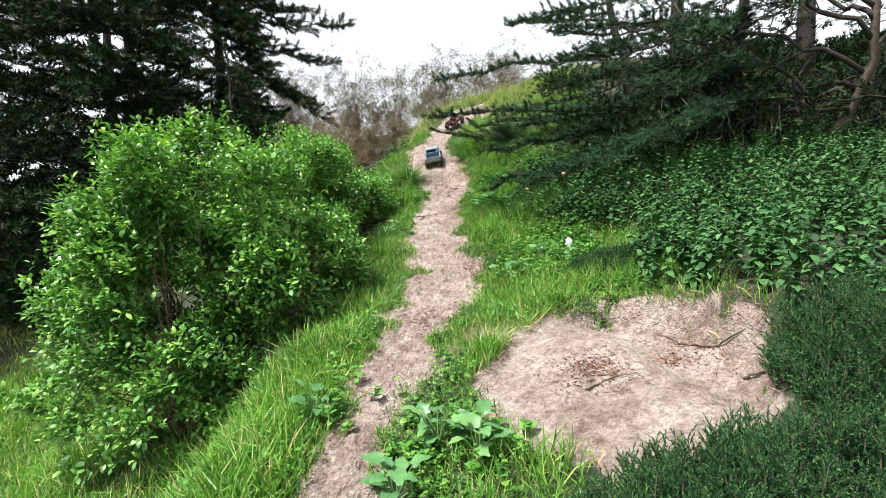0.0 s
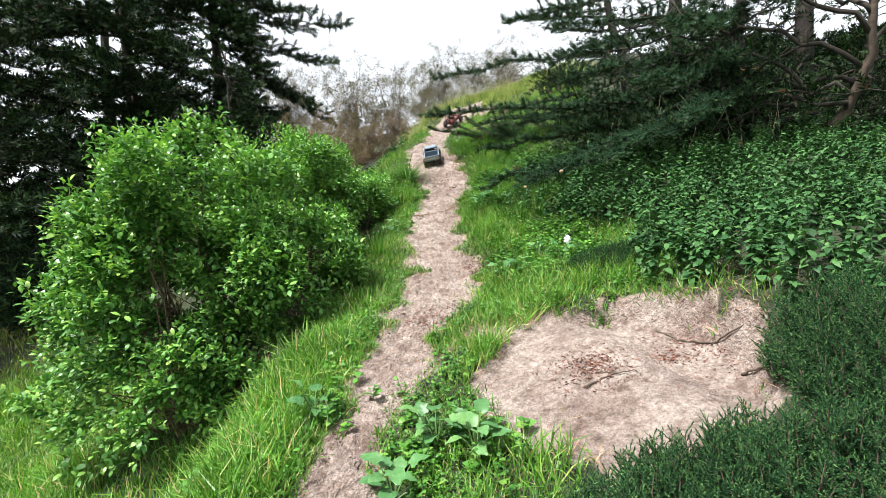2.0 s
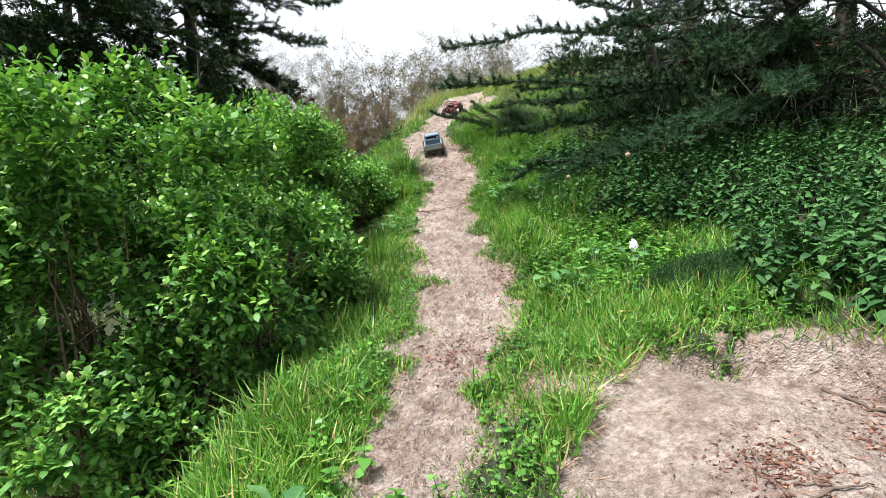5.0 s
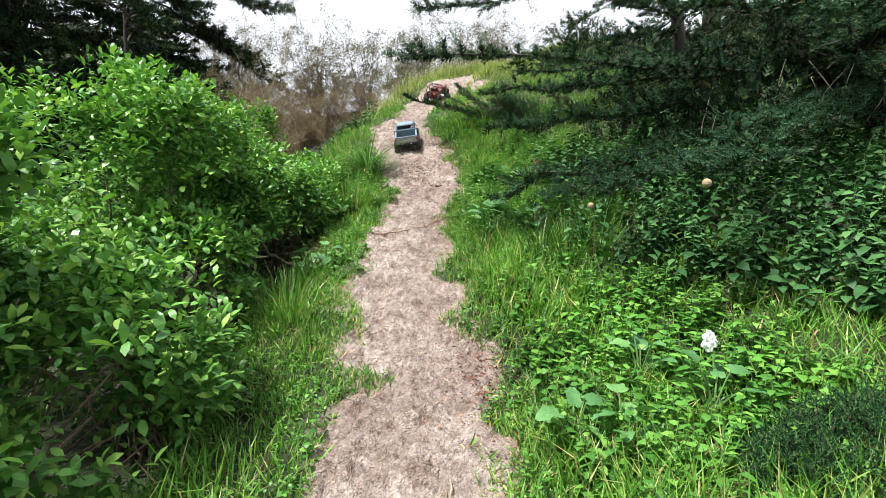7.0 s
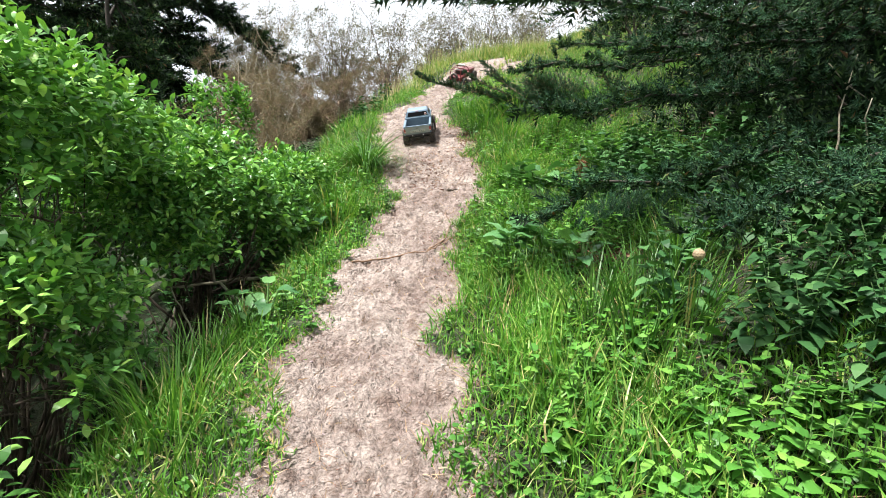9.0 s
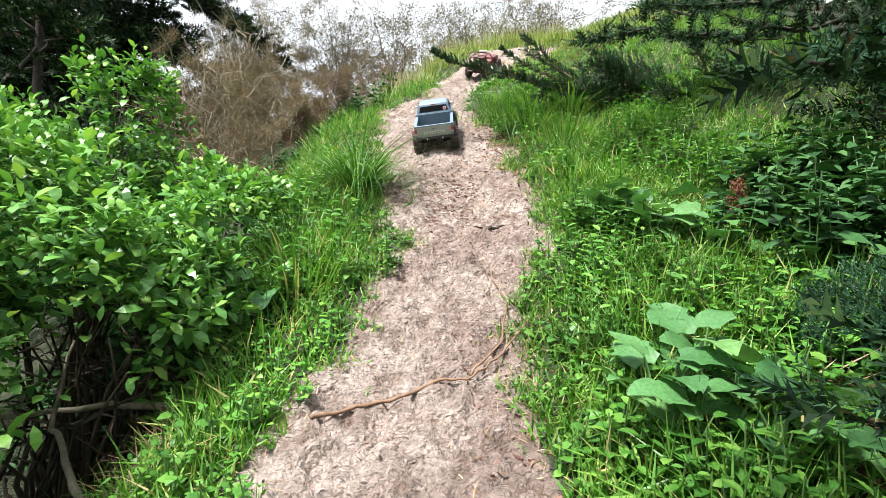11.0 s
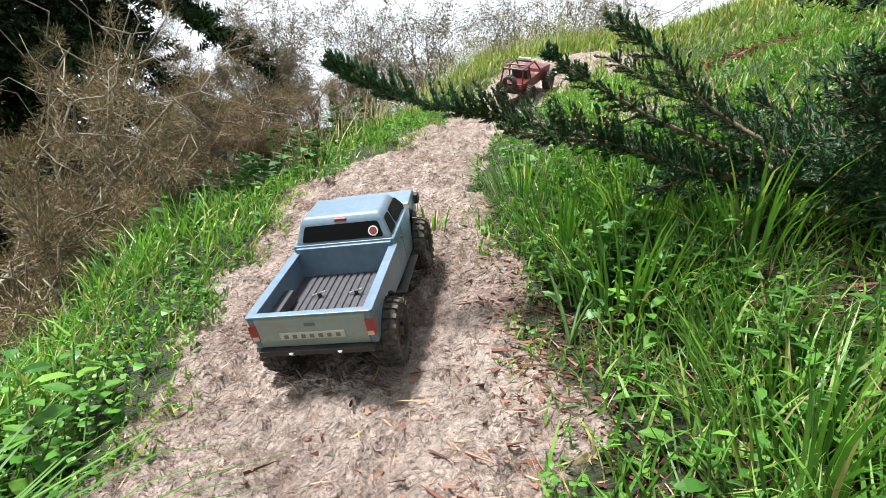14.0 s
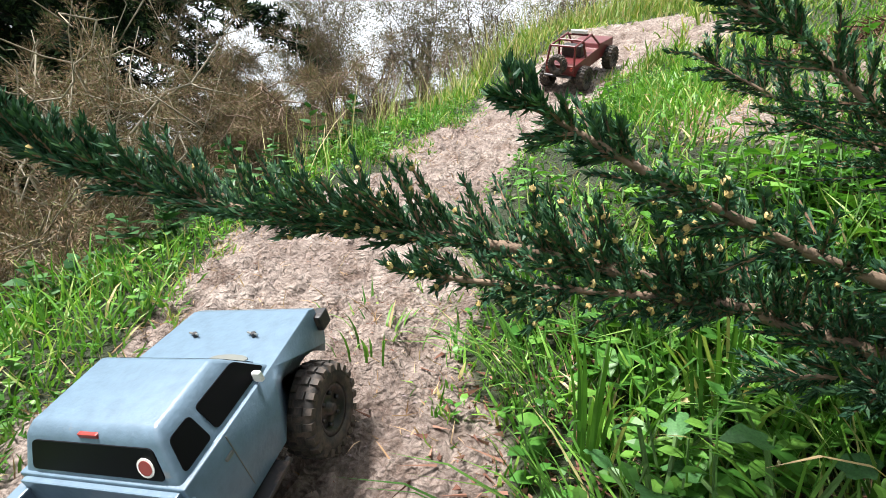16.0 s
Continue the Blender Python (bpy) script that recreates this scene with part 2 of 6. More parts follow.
BUSH_LEAF = leafy("bush_leaf", [(0.0, (0.04, 0.135, 0.028)), (0.5, (0.092, 0.27, 0.05)), (0.85, (0.165, 0.385, 0.068)), (1.0, (0.26, 0.48, 0.095))], 0.38, 0.22, 2.2)
WEED_LEAF = leafy("weed_leaf", [(0.0, (0.035, 0.14, 0.02)), (0.6, (0.075, 0.24, 0.033)), (1.0, (0.14, 0.33, 0.05))], 0.42, 0.26)
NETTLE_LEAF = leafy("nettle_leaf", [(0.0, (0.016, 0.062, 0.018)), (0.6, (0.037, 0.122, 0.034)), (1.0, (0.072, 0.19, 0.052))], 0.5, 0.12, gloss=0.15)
DOCK_LEAF = leafy("dock_leaf", [(0.0, (0.045, 0.15, 0.045)), (0.6, (0.075, 0.215, 0.065)), (1.0, (0.12, 0.28, 0.08))], 0.42, 0.2, 14.0, each=True)
NEEDLE = leafy("needle", [(0.0, (0.012, 0.05, 0.024)), (0.6, (0.027, 0.092, 0.04)), (1.0, (0.06, 0.15, 0.055))], 0.5, 0.1, gloss=0.25)
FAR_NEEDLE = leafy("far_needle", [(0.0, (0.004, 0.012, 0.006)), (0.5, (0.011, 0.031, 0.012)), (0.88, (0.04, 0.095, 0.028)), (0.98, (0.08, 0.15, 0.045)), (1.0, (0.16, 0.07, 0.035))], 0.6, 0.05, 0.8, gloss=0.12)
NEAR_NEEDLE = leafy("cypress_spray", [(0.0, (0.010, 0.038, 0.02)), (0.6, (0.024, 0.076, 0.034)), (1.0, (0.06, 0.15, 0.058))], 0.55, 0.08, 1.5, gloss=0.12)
HEATH_NEEDLE = leafy("heath_needle", [(0.0, (0.008, 0.034, 0.013)), (0.6, (0.025, 0.085, 0.028)), (1.0, (0.09, 0.195, 0.058))], 0.6, 0.08, gloss=0.08)
BROWN_SPRAY = leafy("brown_spray", [(0.0, (0.085, 0.068, 0.042)), (0.4, (0.18, 0.145, 0.085)), (0.66, (0.30, 0.25, 0.15)), (0.72, (0.16, 0.17, 0.075)), (1.0, (0.09, 0.125, 0.05))], 0.7, 0.06, 1.0, gloss=0.1)
FAR_LEAF = leafy("far_leaf", [(0.0, (0.04, 0.055, 0.02)), (0.6, (0.10, 0.11, 0.05)), (1.0, (0.19, 0.16, 0.09))], 0.6, 0.2, 0.6)
DARK_BARK = plain("dark_bark", (0.032, 0.026, 0.02), 0.9, vary=0.45, scale=26, bump=0.006)
BARK = plain("bark", (0.075, 0.055, 0.04), 0.85, vary=0.45, scale=26, bump=0.006)
PALE_BARK = plain("pale_bark", (0.22, 0.195, 0.14), 0.8, vary=0.4, scale=30, bump=0.004)
BROWN_BARK = plain("brown_bark", (0.16, 0.11, 0.075), 0.8, vary=0.45, scale=60, bump=0.003)
STEM = plain("stem", (0.075, 0.15, 0.04), 0.6, vary=0.35, scale=40)
TWIG = plain("twig", (0.17, 0.10, 0.06), 0.75, vary=0.4, scale=60, bump=0.002)
CHIP = leafy("chip", [(0.0, (0.10, 0.08, 0.07)), (0.3, (0.24, 0.21, 0.19)), (0.8, (0.30, 0.27, 0.25)), (1.0, (0.38, 0.35, 0.32))], 0.85, 0.0, 5.0)


# ---- the lie of the land ----
def smooth(a, b, v):
    u = np.clip((np.asarray(v, float) - a) / (b - a), 0, 1)
    return u * u * (3 - 2 * u)


def spline(v, xs, ys):
    """A smooth curve through a few knots (cubic Hermite)."""
    xs, ys, v = np.asarray(xs, float), np.asarray(ys, float), np.asarray(v, float)
    m = np.gradient(ys, xs)
    i = np.clip(np.searchsorted(xs, v) - 1, 0, len(xs) - 2)
    h = xs[i + 1] - xs[i]
    u = (v - xs[i]) / h
    inside = ((2 * u**3 - 3 * u**2 + 1) * ys[i] + (u**3 - 2 * u**2 + u) * h * m[i]
              + (-2 * u**3 + 3 * u**2) * ys[i + 1] + (u**3 - u**2) * h * m[i + 1])
    return np.where(v < xs[0], ys[0] + (v - xs[0]) * m[0], np.where(v > xs[-1], ys[-1] + (v - xs[-1]) * m[-1], inside))


TRAIL_Y = (-2.0, 0.0, 1.0, 1.7, 2.2, 2.85, 3.4, 3.75, 4.2, 4.6, 5.1, 5.5, 5.9, 6.45, 6.8, 7.1, 7.6, 8.1, 8.7, 9.4, 10.5, 12.0, 15.0, 17.0)
TRAIL_X = (-0.35, -0.3, -0.24, -0.23, -0.14, 0.0, 0.10, 0.03, 0.02, 0.08, 0.15, 0.16, 0.09, 0.0, -0.05, 0.02, 0.14, 0.24, 0.50, 0.95, 1.7, 2.3, 2.6, 2.6)
TRAIL_Z = (-0.25, 0.0, 0.13, 0.30, 0.43, 0.57, 0.73, 0.85, 0.98, 1.10, 1.29, 1.44, 1.60, 1.83, 2.0, 2.14, 2.32, 2.46, 2.68, 2.95, 3.38, 3.95, 5.0, 5.5)
TRAIL_W = (0.06, 0.08, 0.10, 0.12, 0.16, 0.22, 0.20, 0.21, 0.17, 0.19, 0.21, 0.24, 0.28, 0.32, 0.25, 0.18, 0.18, 0.21, 0.18, 0.2, 0.12, 0.05, 0.02, 0.02)


def trail(y):
    return spline(y, TRAIL_Y, TRAIL_X), spline(np.minimum(y, 17), TRAIL_Y, TRAIL_Z), np.interp(y, TRAIL_Y, TRAIL_W)


def pit_reach(x, y):
    """1 on the pit's rim: an egg-shaped patch that runs up to the trail and down to the junipers."""
    u, v = x - 0.70, y - 1.88
    c, s = 0.94, 0.34
    a, b = c * u - s * v, s * u + c * v
    return np.hypot(a / (0.51 - 0.06 * v), b / 0.54)


def height(x, y):
    """The ground's height: the trail's own rise, the bank to its right, the fall to its left."""
    x, y = np.asarray(x, float), np.asarray(y, float)
    xc, zc, w = trail(y)
    d = x - xc
    r = np.maximum(d - w, 0)
    steep = 0.22 + 0.12 * smooth(5.5, 7.5, y)
    right = steep * np.minimum(r, 1.6) + 0.10 * np.maximum(r - 1.6, 0)
    right = right * np.exp(-np.maximum(r - 4, 0) / 8)
    l = np.maximum(-d - w, 0)
    lip = 0.30 - 0.1 * smooth(4, 5.5, y)
    # the shoulder of the hill keeps its height beside the upper trail
    l = np.maximum(l - 0.42 * smooth(8.0, 8.9, y) * smooth(13, 10.5, y), 0)
    left = 0.18 * l + 0.42 * smooth(lip, lip + 0.55, l) + 0.10 * np.maximum(l - 1, 0) * np.exp(-l / 8)
    z = zc + right - left
    # the steep brow
    z = z + 0.22 * smooth(7.9, 9.0, y) * smooth(14, 10.5, y) * smooth(-0.35, 0.35, x) * smooth(5.0, 2.2, x)
    # the hollow worn under the left-hand bushes
    z = z - 0.34 * np.exp(-((x + 0.98) / 0.36) ** 2 - ((y - 4.5) / 0.85) ** 2)
    # the bare pit beside the lower trail: a smooth mound with a gully along the nettles' scarp
    pit = smooth(1.0, 0.84, pit_reach(x, y))
    z = z + 0.03 * np.exp(-((x - 0.62) / 0.22) ** 2 - ((y - 1.98) / 0.25) ** 2)
    z = z - (0.015 + 0.10 * smooth(0.72, 1.0, x - 0.35 * (1.9 - y))) * pit
    z = z + 0.05 * smooth(1.06, 1.22, x) * smooth(1.5, 1.8, y) * smooth(3.0, 2.4, y)
    # the land falls away behind the brow and levels out far off
    far = np.hypot(x, y - 4)
    z = z - 0.3 * np.clip(y - 16.5, 0, 12)
    z = z + 0.07 * np.clip(d, -w, w) * smooth(5.2, 6.0, y)
    return z * (1 - smooth(15, 40, far)) + 0.4 * smooth(15, 40, far)


# ---- the ground: one sheet to the horizon ----
def pit_mask(x, y):
    d = pit_reach(x, y) + 0.07 * value_noise(x, y, 0.26, 5) + 0.10 * value_noise(x, y, 0.09, 6) + 0.06 * value_noise(x, y, 0.035, 8)
    return smooth(1.05, 0.88, d)


def bare_mask(x, y):
    """How far the soil lies bare, 0 to 1."""
    xc, _, w = trail(y)
    rag = 0.07 * value_noise(x, y, 0.16, 3) + 0.045 * value_noise(x, y, 0.05, 4)
    on = smooth(0.07, -0.06, np.abs(x - xc) - w + rag)
    on = on * (1 - 0.9 * smooth(9.6, 10.4, y))
    gap = np.exp(-((x - 0.32) / 0.26) ** 2 - ((y - 2.30) / 0.15) ** 2) * (0.85 + 0.3 * value_noise(x, y, 0.07, 10))
    islet = smooth(0.24, 0.10, np.hypot((x - 0.04), (y - 1.82) * 0.7))
    # worn spots: by the wrapper, at the islet's foot, under the low bough
    worn = np.exp(-((x - 0.78) / 0.16) ** 2 - ((y - 2.80) / 0.12) ** 2) * 0.7 + np.exp(-((x - 0.24) / 0.07) ** 2 - ((y - 1.62) / 0.1) ** 2) * 0.8
    worn = worn * (0.8 + 0.5 * value_noise(x, y, 0.06, 15))
    scarp = smooth(0.32, 0.15, np.hypot((x - 1.27) * 0.6, (y - 7.52) * 1.5))
    upper = 0.75 * smooth(0.34, 0.2, np.hypot((x - 0.62) * 0.75 + 0.06 * value_noise(x, y, 0.2, 16), (y - 8.75) * 0.6))
    grey = 0.9 * smooth(0.20, 0.1, np.hypot(x - 0.93, (y - 8.45) * 0.8) + 0.06 * value_noise(x, y, 0.12, 18))
    foot = 0.8 * smooth(0.2, 0.1, np.hypot(x - 0.82, (y - 7.15) * 0.7) + 0.08 * value_noise(x, y, 0.12, 19))
    lip = np.exp(-((x + 0.56) / 0.12) ** 2 - ((y - 4.6) / 0.28) ** 2)
    b = np.maximum.reduce([on * (1 - islet), pit_mask(x, y), gap, worn, scarp, upper, grey, foot, 0.8 * lip])
    return np.clip(b, 0, 1)


def plates(x, y, cell, seed):
    """Crusted mud: cells, each lying at its own height and tilt, with sunk joints between."""
    r = np.random.default_rng(seed).uniform(0, 1, (128, 128, 5))
    x = x + 0.35 * cell * value_noise(x, y, cell * 0.6, seed + 1)
    y = y + 0.35 * cell * value_noise(x, y, cell * 0.6, seed + 2)
    u, v = x / cell, y / cell
    i, j = np.floor(u).astype(int), np.floor(v).astype(int)
    best, second, lift = np.full(u.shape, 9.0), np.full(u.shape, 9.0), np.zeros(u.shape)
    for a in (-1, 0, 1):
        for b in (-1, 0, 1):
            q = r[(i + a) % 128, (j + b) % 128]
            dx, dy = u - i - a - q[..., 0], v - j - b - q[..., 1]
            d = np.hypot(dx, dy)
            h = q[..., 2] - 0.5 + dx * (q[..., 3] - 0.5) * 1.6 + dy * (q[..., 4] - 0.5) * 1.6
            nearer = d < best
            second = np.where(nearer, best, np.minimum(second, d))
            lift = np.where(nearer, h, lift)
            best = np.minimum(best, d)
    return lift - 0.7 * smooth(0.16, 0.0, second - best)


def ground_z(x, y):
    """The ground with its small unevenness: churned mud on the trail, soft humps beside it."""
    x, y = np.asarray(x, float), np.asarray(y, float)
    b = bare_mask(x, y)
    near = smooth(16, 8, np.hypot(x, y - 4))
    hump = 0.02 * value_noise(x, y, 0.5, 11) + 0.012 * value_noise(x, y, 0.19, 12)
    churn = 0.012 * value_noise(x, y, 0.09, 13) + 0.016 * plates(x, y, 0.055, 14) + 0.011 * plates(x, y, 0.027, 17)
    ruts = -0.008 * np.exp(-((np.abs(x - trail(y)[0]) - 0.085) / 0.03) ** 2)
    cut = -0.02 * pit_mask(x, y) - 0.02 * pit_mask(x, y) * np.exp(-((x - 0.93 + 0.45 * (y - 1.8)) / 0.045) ** 2)
    return height(x, y) + near * (hump * (1 - 0.6 * b) + b * (churn * (1 - 0.75 * pit_mask(x, y)) + ruts) + cut)


def spaced(bands, ends, growth=1.3):
    """Grid lines: bands of (from, to, step), then ever wider out to the ends."""
    mid = np.concatenate([np.arange(lo, hi - step / 2, step) for lo, hi, step in bands])
    out, s, v = [], bands[-1][2], mid[-1]
    while v < ends[1]:
        s *= growth
        v += s
        out.append(v)
    low, s, v = [], bands[0][2], mid[0]
    while v > ends[0]:
        s *= growth
        v -= s
        low.append(v)
    return np.array(low[::-1] + list(mid) + out)


def build_ground():
    xs = spaced(((-1.5, -0.4, 0.03), (-0.4, 0.52, 0.009), (0.52, 1.4, 0.02)), (-900, 900))
    ys = spaced(((1.1, 1.4, 0.022), (1.4, 2.5, 0.014), (2.5, 4.2, 0.018), (4.2, 7.2, 0.0095), (7.2, 9.6, 0.025)), (-900, 900))
    gx, gy = np.meshgrid(xs, ys)
    z = ground_z(gx, gy)
    v = np.stack([gx, gy, z], -1).reshape(-1, 3)
    nx, ny = len(xs), len(ys)
    i, j = np.meshgrid(np.arange(ny - 1), np.arange(nx - 1), indexing="ij")
    a = (i * nx + j).ravel()
    t = np.concatenate([np.stack([a, a + 1, a + nx + 1], -1), np.stack([a, a + nx + 1, a + nx], -1)])
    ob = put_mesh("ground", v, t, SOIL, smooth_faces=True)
    at = ob.data.attributes.new("bare", "FLOAT", "POINT")
    at.data.foreach_set("value", bare_mask(v[:, 0], v[:, 1]).astype(np.float32))
    return tagged(ob, "sloping hillside ground with a bare sandy mud trail", "ground", kind="structure")


build_ground()


# ---- grass and weeds ----
def blade(curl, rows=(0.0, 0.35, 0.7)):
    v, t = [], []
    for u in rows:
        y, z = (math.sin(curl * u) / curl, (1 - math.cos(curl * u)) / curl)
        w = 0.5 * (1 - u**2.2) * (0.75 + 0.5 * u if u < 0.4 else 1)
        v += [(-w, y, z), (w, y, z)]
    v.append((0, math.sin(curl) / curl, (1 - math.cos(curl)) / curl))
    for k in range(len(rows) - 1):
        a = 2 * k
        t += [(a, a + 1, a + 3), (a, a + 3, a + 2)]
    t.append((2 * len(rows) - 2, 2 * len(rows) - 1, 2 * len(rows)))
    return v, t


def leaf(shape="oval", fold=0.25, droop=0.5):
    """A leaf along y: (along, half width) rows on either side of a sunk midrib."""
    rows = {"oval": ((0.32, 0.20), (0.68, 0.23)), "nettle": ((0.2, 0.29), (0.58, 0.24)),
            "heart": ((0.12, 0.40), (0.55, 0.42)), "dock": ((0.25, 0.18), (0.65, 0.22))}[shape]
    v = [(0, 0, 0)]
    for y, w in rows:
        z = -droop * y * y * 0.5
        v += [(-w, y, z + fold * w), (0, y, z), (w, y, z + fold * w)]
    v.append((0, 1.0, -droop * 0.5))
    return v, [(0, 2, 1), (0, 3, 2), (1, 2, 5), (1, 5, 4), (2, 3, 6), (2, 6, 5), (4, 5, 7), (5, 6, 7)]


def small_leaf(shape):
    """A small broad leaf along y, with its tip hanging."""
    w, q = (0.30, 0.25) if shape == "nettle" else (0.42, 0.36)
    return [(0, 0, 0), (-w, 0.2, 0.06), (w, 0.2, 0.06), (-q, 0.62, -0.02), (q, 0.62, -0.02), (0, 1, -0.22)], [(0, 2, 1), (1, 2, 4), (1, 4, 3), (3, 4, 5)]


LIGHT_LEAF = ([(0, 0, 0), (-0.2, 0.32, 0.05), (0.2, 0.32, 0.05), (-0.22, 0.68, 0.0), (0.22, 0.68, 0.02), (0, 1, -0.14)], [(0, 2, 1), (1, 2, 4), (1, 4, 3), (3, 4, 5)])
NEEDLE_BLADE = ([(0, 0, 0), (-0.5, 0.4, 0.25), (0.5, 0.4, 0.25), (0, 1, 0.05)], [(0, 2, 1), (1, 2, 3)])
FINGER = ([(0.5, 0, -0.29), (-0.5, 0, -0.29), (0, 0, 0.58), (0, 1, 0.1)], [(0, 1, 3), (1, 2, 3), (2, 0, 3)])


def sown(rng, n, box, keep):
    """Places in a box (x0, x1, y0, y1), kept with the chance that keep gives."""
    got, have = [], 0
    while have < n:
        x, y = rng.uniform(box[0], box[1], n), rng.uniform(box[2], box[3], n)
        k = rng.uniform(0, 1, n) < keep(x, y)
        got.append(np.stack([x[k], y[k]], -1))
        have += k.sum()
    return np.concatenate(got)[:n]


def side(x, y):
    xc, _, w = trail(y)
    return np.where(x > xc, x - xc - w, 0), np.where(x < xc, xc - w - x, 0)


def grass_cover(x, y):
    r, l = side(x, y)
    right = smooth(1.5, 0.5, r) * smooth(6.4, 5.4, y) + smooth(5.4, 6.4, y) * smooth(8, 4, r)
    left = smooth(0.75, 0.35, l) * smooth(2.2, 2.9, y) + smooth(2.9, 2.2, y)
    # nothing grows in the shaded hollow
    left = left * (1 - 0.9 * smooth(0.2, 0.3, l) * smooth(4.0, 4.3, y) * smooth(5.2, 4.9, y))
    on = np.where(r > 0, right, np.where(l > 0, left, 1.0))
    # junipers stand there in place of grass
    on = on * (1 - 0.97 * smooth(0.28, 0.45, x) * smooth(1.62, 1.5, y))
    # a littered bare spot under the low bough
    on = on * (1 - 0.7 * smooth(0.5, 0.6, x) * smooth(3.8, 3.9, y) * smooth(4.35, 4.2, y))
    on = on * (1 - 0.97 * np.exp(-(np.abs(x - 0.74) / 0.17) ** 3 - (np.abs(y - 4.40) / 0.19) ** 3))
    clump = (0.5 + 0.5 * smooth(-0.4, 0.3, value_noise(x, y, 0.13, 21))) * (0.55 + 0.45 * smooth(-0.5, 0.2, value_noise(x, y, 0.5, 22)))
    return on * clump * smooth(0.85, 0.2, bare_mask(x, y))


def grass_field(name, label, mat, n, box, cover, length, width, seed, lean=0.35, curls=(0.5, 1.0, 1.6), rows=(0.0, 0.35, 0.7)):
    rng = np.random.default_rng(seed)
    p = sown(rng, n, box, cover)
    z = ground_z(p[:, 0], p[:, 1])
    parts = []
    for k, c in enumerate(curls):
        q = p[k::len(curls)]
        m = len(q)
        up = unit(np.stack([rng.normal(0, lean, m), rng.normal(0, lean, m), np.ones(m)], -1))
        tall = rng.uniform(length[0], length[1], m) * (0.45 + 0.55 * smooth(0.02, 0.22, side(q[:, 0], q[:, 1])[0] + side(q[:, 0], q[:, 1])[1])) * (0.6 + 0.7 * smooth(-0.6, 0.6, value_noise(q[:, 0], q[:, 1], 0.3, 31))) * (1 - 0.35 * smooth(6.6, 7.3, q[:, 1]) * smooth(9.5, 8.5, q[:, 1]))
        wide = rng.uniform(width[0], width[1], m)
        f = frames(up, rng.uniform(0, 2 * np.pi, m), np.stack([wide, tall, tall], -1))
        parts.append(scattered(*blade(c, rows), f, np.column_stack([q, z[k::len(curls)] - 0.006])))
    v, t = joined(parts)
    return tagged(put_mesh(name, v, t, mat), label, "grass", kind="stuff")


grass_field("grass", "lush green grass along both sides of the trail", GRASS, 72000, (-1.0, 1.7, 1.0, 5.6), grass_cover, (0.04, 0.125), (0.0032, 0.0065), 1, rows=(0.0, 0.5))
grass_field("grass", "bright green grass on the upper slope beside the trail", GRASS, 42000, (-0.9, 2.2, 5.2, 8.4), grass_cover, (0.04, 0.13), (0.003, 0.006), 2)
grass_field("grass", "pale green grass on the brow of the hill", BROW_GRASS, 40000, (-1.2, 6.0, 8.2, 16.5), lambda x, y: grass_cover(x, y) * smooth(18, 11, y) * smooth(3.0, 2.2, x - 0.25 * (y - 9)), (0.06, 0.16), (0.006, 0.012), 3, curls=(0.4, 0.9), rows=(0.0, 0.5))
grass_field("grass", "rough green grass on the hillside around", BROW_GRASS, 30000, (-7.0, 7.0, -3.0, 9.0), lambda x, y: (0.2 + 0.8 * smooth(-0.4, 0.4, value_noise(x, y, 0.7, 34))) * smooth(7.2, 4.0, np.hypot(x, y - 3)) * np.maximum(smooth(1.4, 0.6, y), np.maximum(smooth(2.2, 3.2, x) * smooth(3.0, 2.0, y), smooth(-2.2, -3.2, x))) * smooth(0.5, 0.2, bare_mask(x, y)), (0.06, 0.15), (0.006, 0.012), 9, curls=(0.5, 1.1), rows=(0.0, 0.5))
grass_field("grass", "soft green grass on the low flat ground", GRASS, 52000, (-4.6, -0.3, 0.6, 5.0), lambda x, y: np.maximum(grass_cover(x, y) * smooth(3.2, 2.6, y), smooth(-1.3, -2.0, x) * smooth(5.2, 3.6, y)) * smooth(2.4, 1.4, np.hypot((x + 2.0) / 1.35, y - 2.5) + 0.35 * value_noise(x, y, 0.6, 33)), (0.07, 0.18), (0.004, 0.008), 4, rows=(0.0, 0.5))


def edge_cover(x, y):
    """The worn margin, where short grass creeps in over the soil."""
    b = bare_mask(x, y)
    return smooth(0.05, 0.35, b) * smooth(1.0, 0.75, b) * smooth(-0.35, 0.3, value_noise(x, y, 0.1, 27)) * (1 - 0.8 * pit_mask(x, y))


grass_field("grass", "short sparse grass creeping over the trail's edges", GRASS, 9000, (-0.7, 1.3, 1.5, 8.2), edge_cover, (0.035, 0.09), (0.003, 0.006), 7, lean=0.7, rows=(0.0, 0.5))


def dry_cover(x, y):
    return (smooth(0.02, 0.4, bare_mask(x, y)) * smooth(0.98, 0.6, bare_mask(x, y)) + 0.10 + 0.12 * smooth(4.0, 5.0, y) * smooth(-0.1, 0.3, value_noise(x, y, 0.2, 28))) * (1 - 0.97 * pit_mask(x, y))


grass_field("dry_grass", "dry straw and dead stalks at the trail's edge", STRAW, 24000, (-0.6, 1.5, 1.2, 8.3), dry_cover, (0.03, 0.10), (0.0015, 0.003), 5, lean=1.6, curls=(0.3, 0.8), rows=(0.0, 0.5))
grass_field("seed_grass", "tall pale seeding grass on the hill's brow", SEED_GRASS, 2400, (-0.7, 3.5, 6.9, 12.0),
            lambda x, y: smooth(0.05, 0.3, side(x, y)[1]) * smooth(0.7, 0.4, side(x, y)[1]) + 0.12 * smooth(8.5, 9.5, y), (0.2, 0.36), (0.002, 0.004), 6, lean=0.2, curls=(0.3, 0.7))


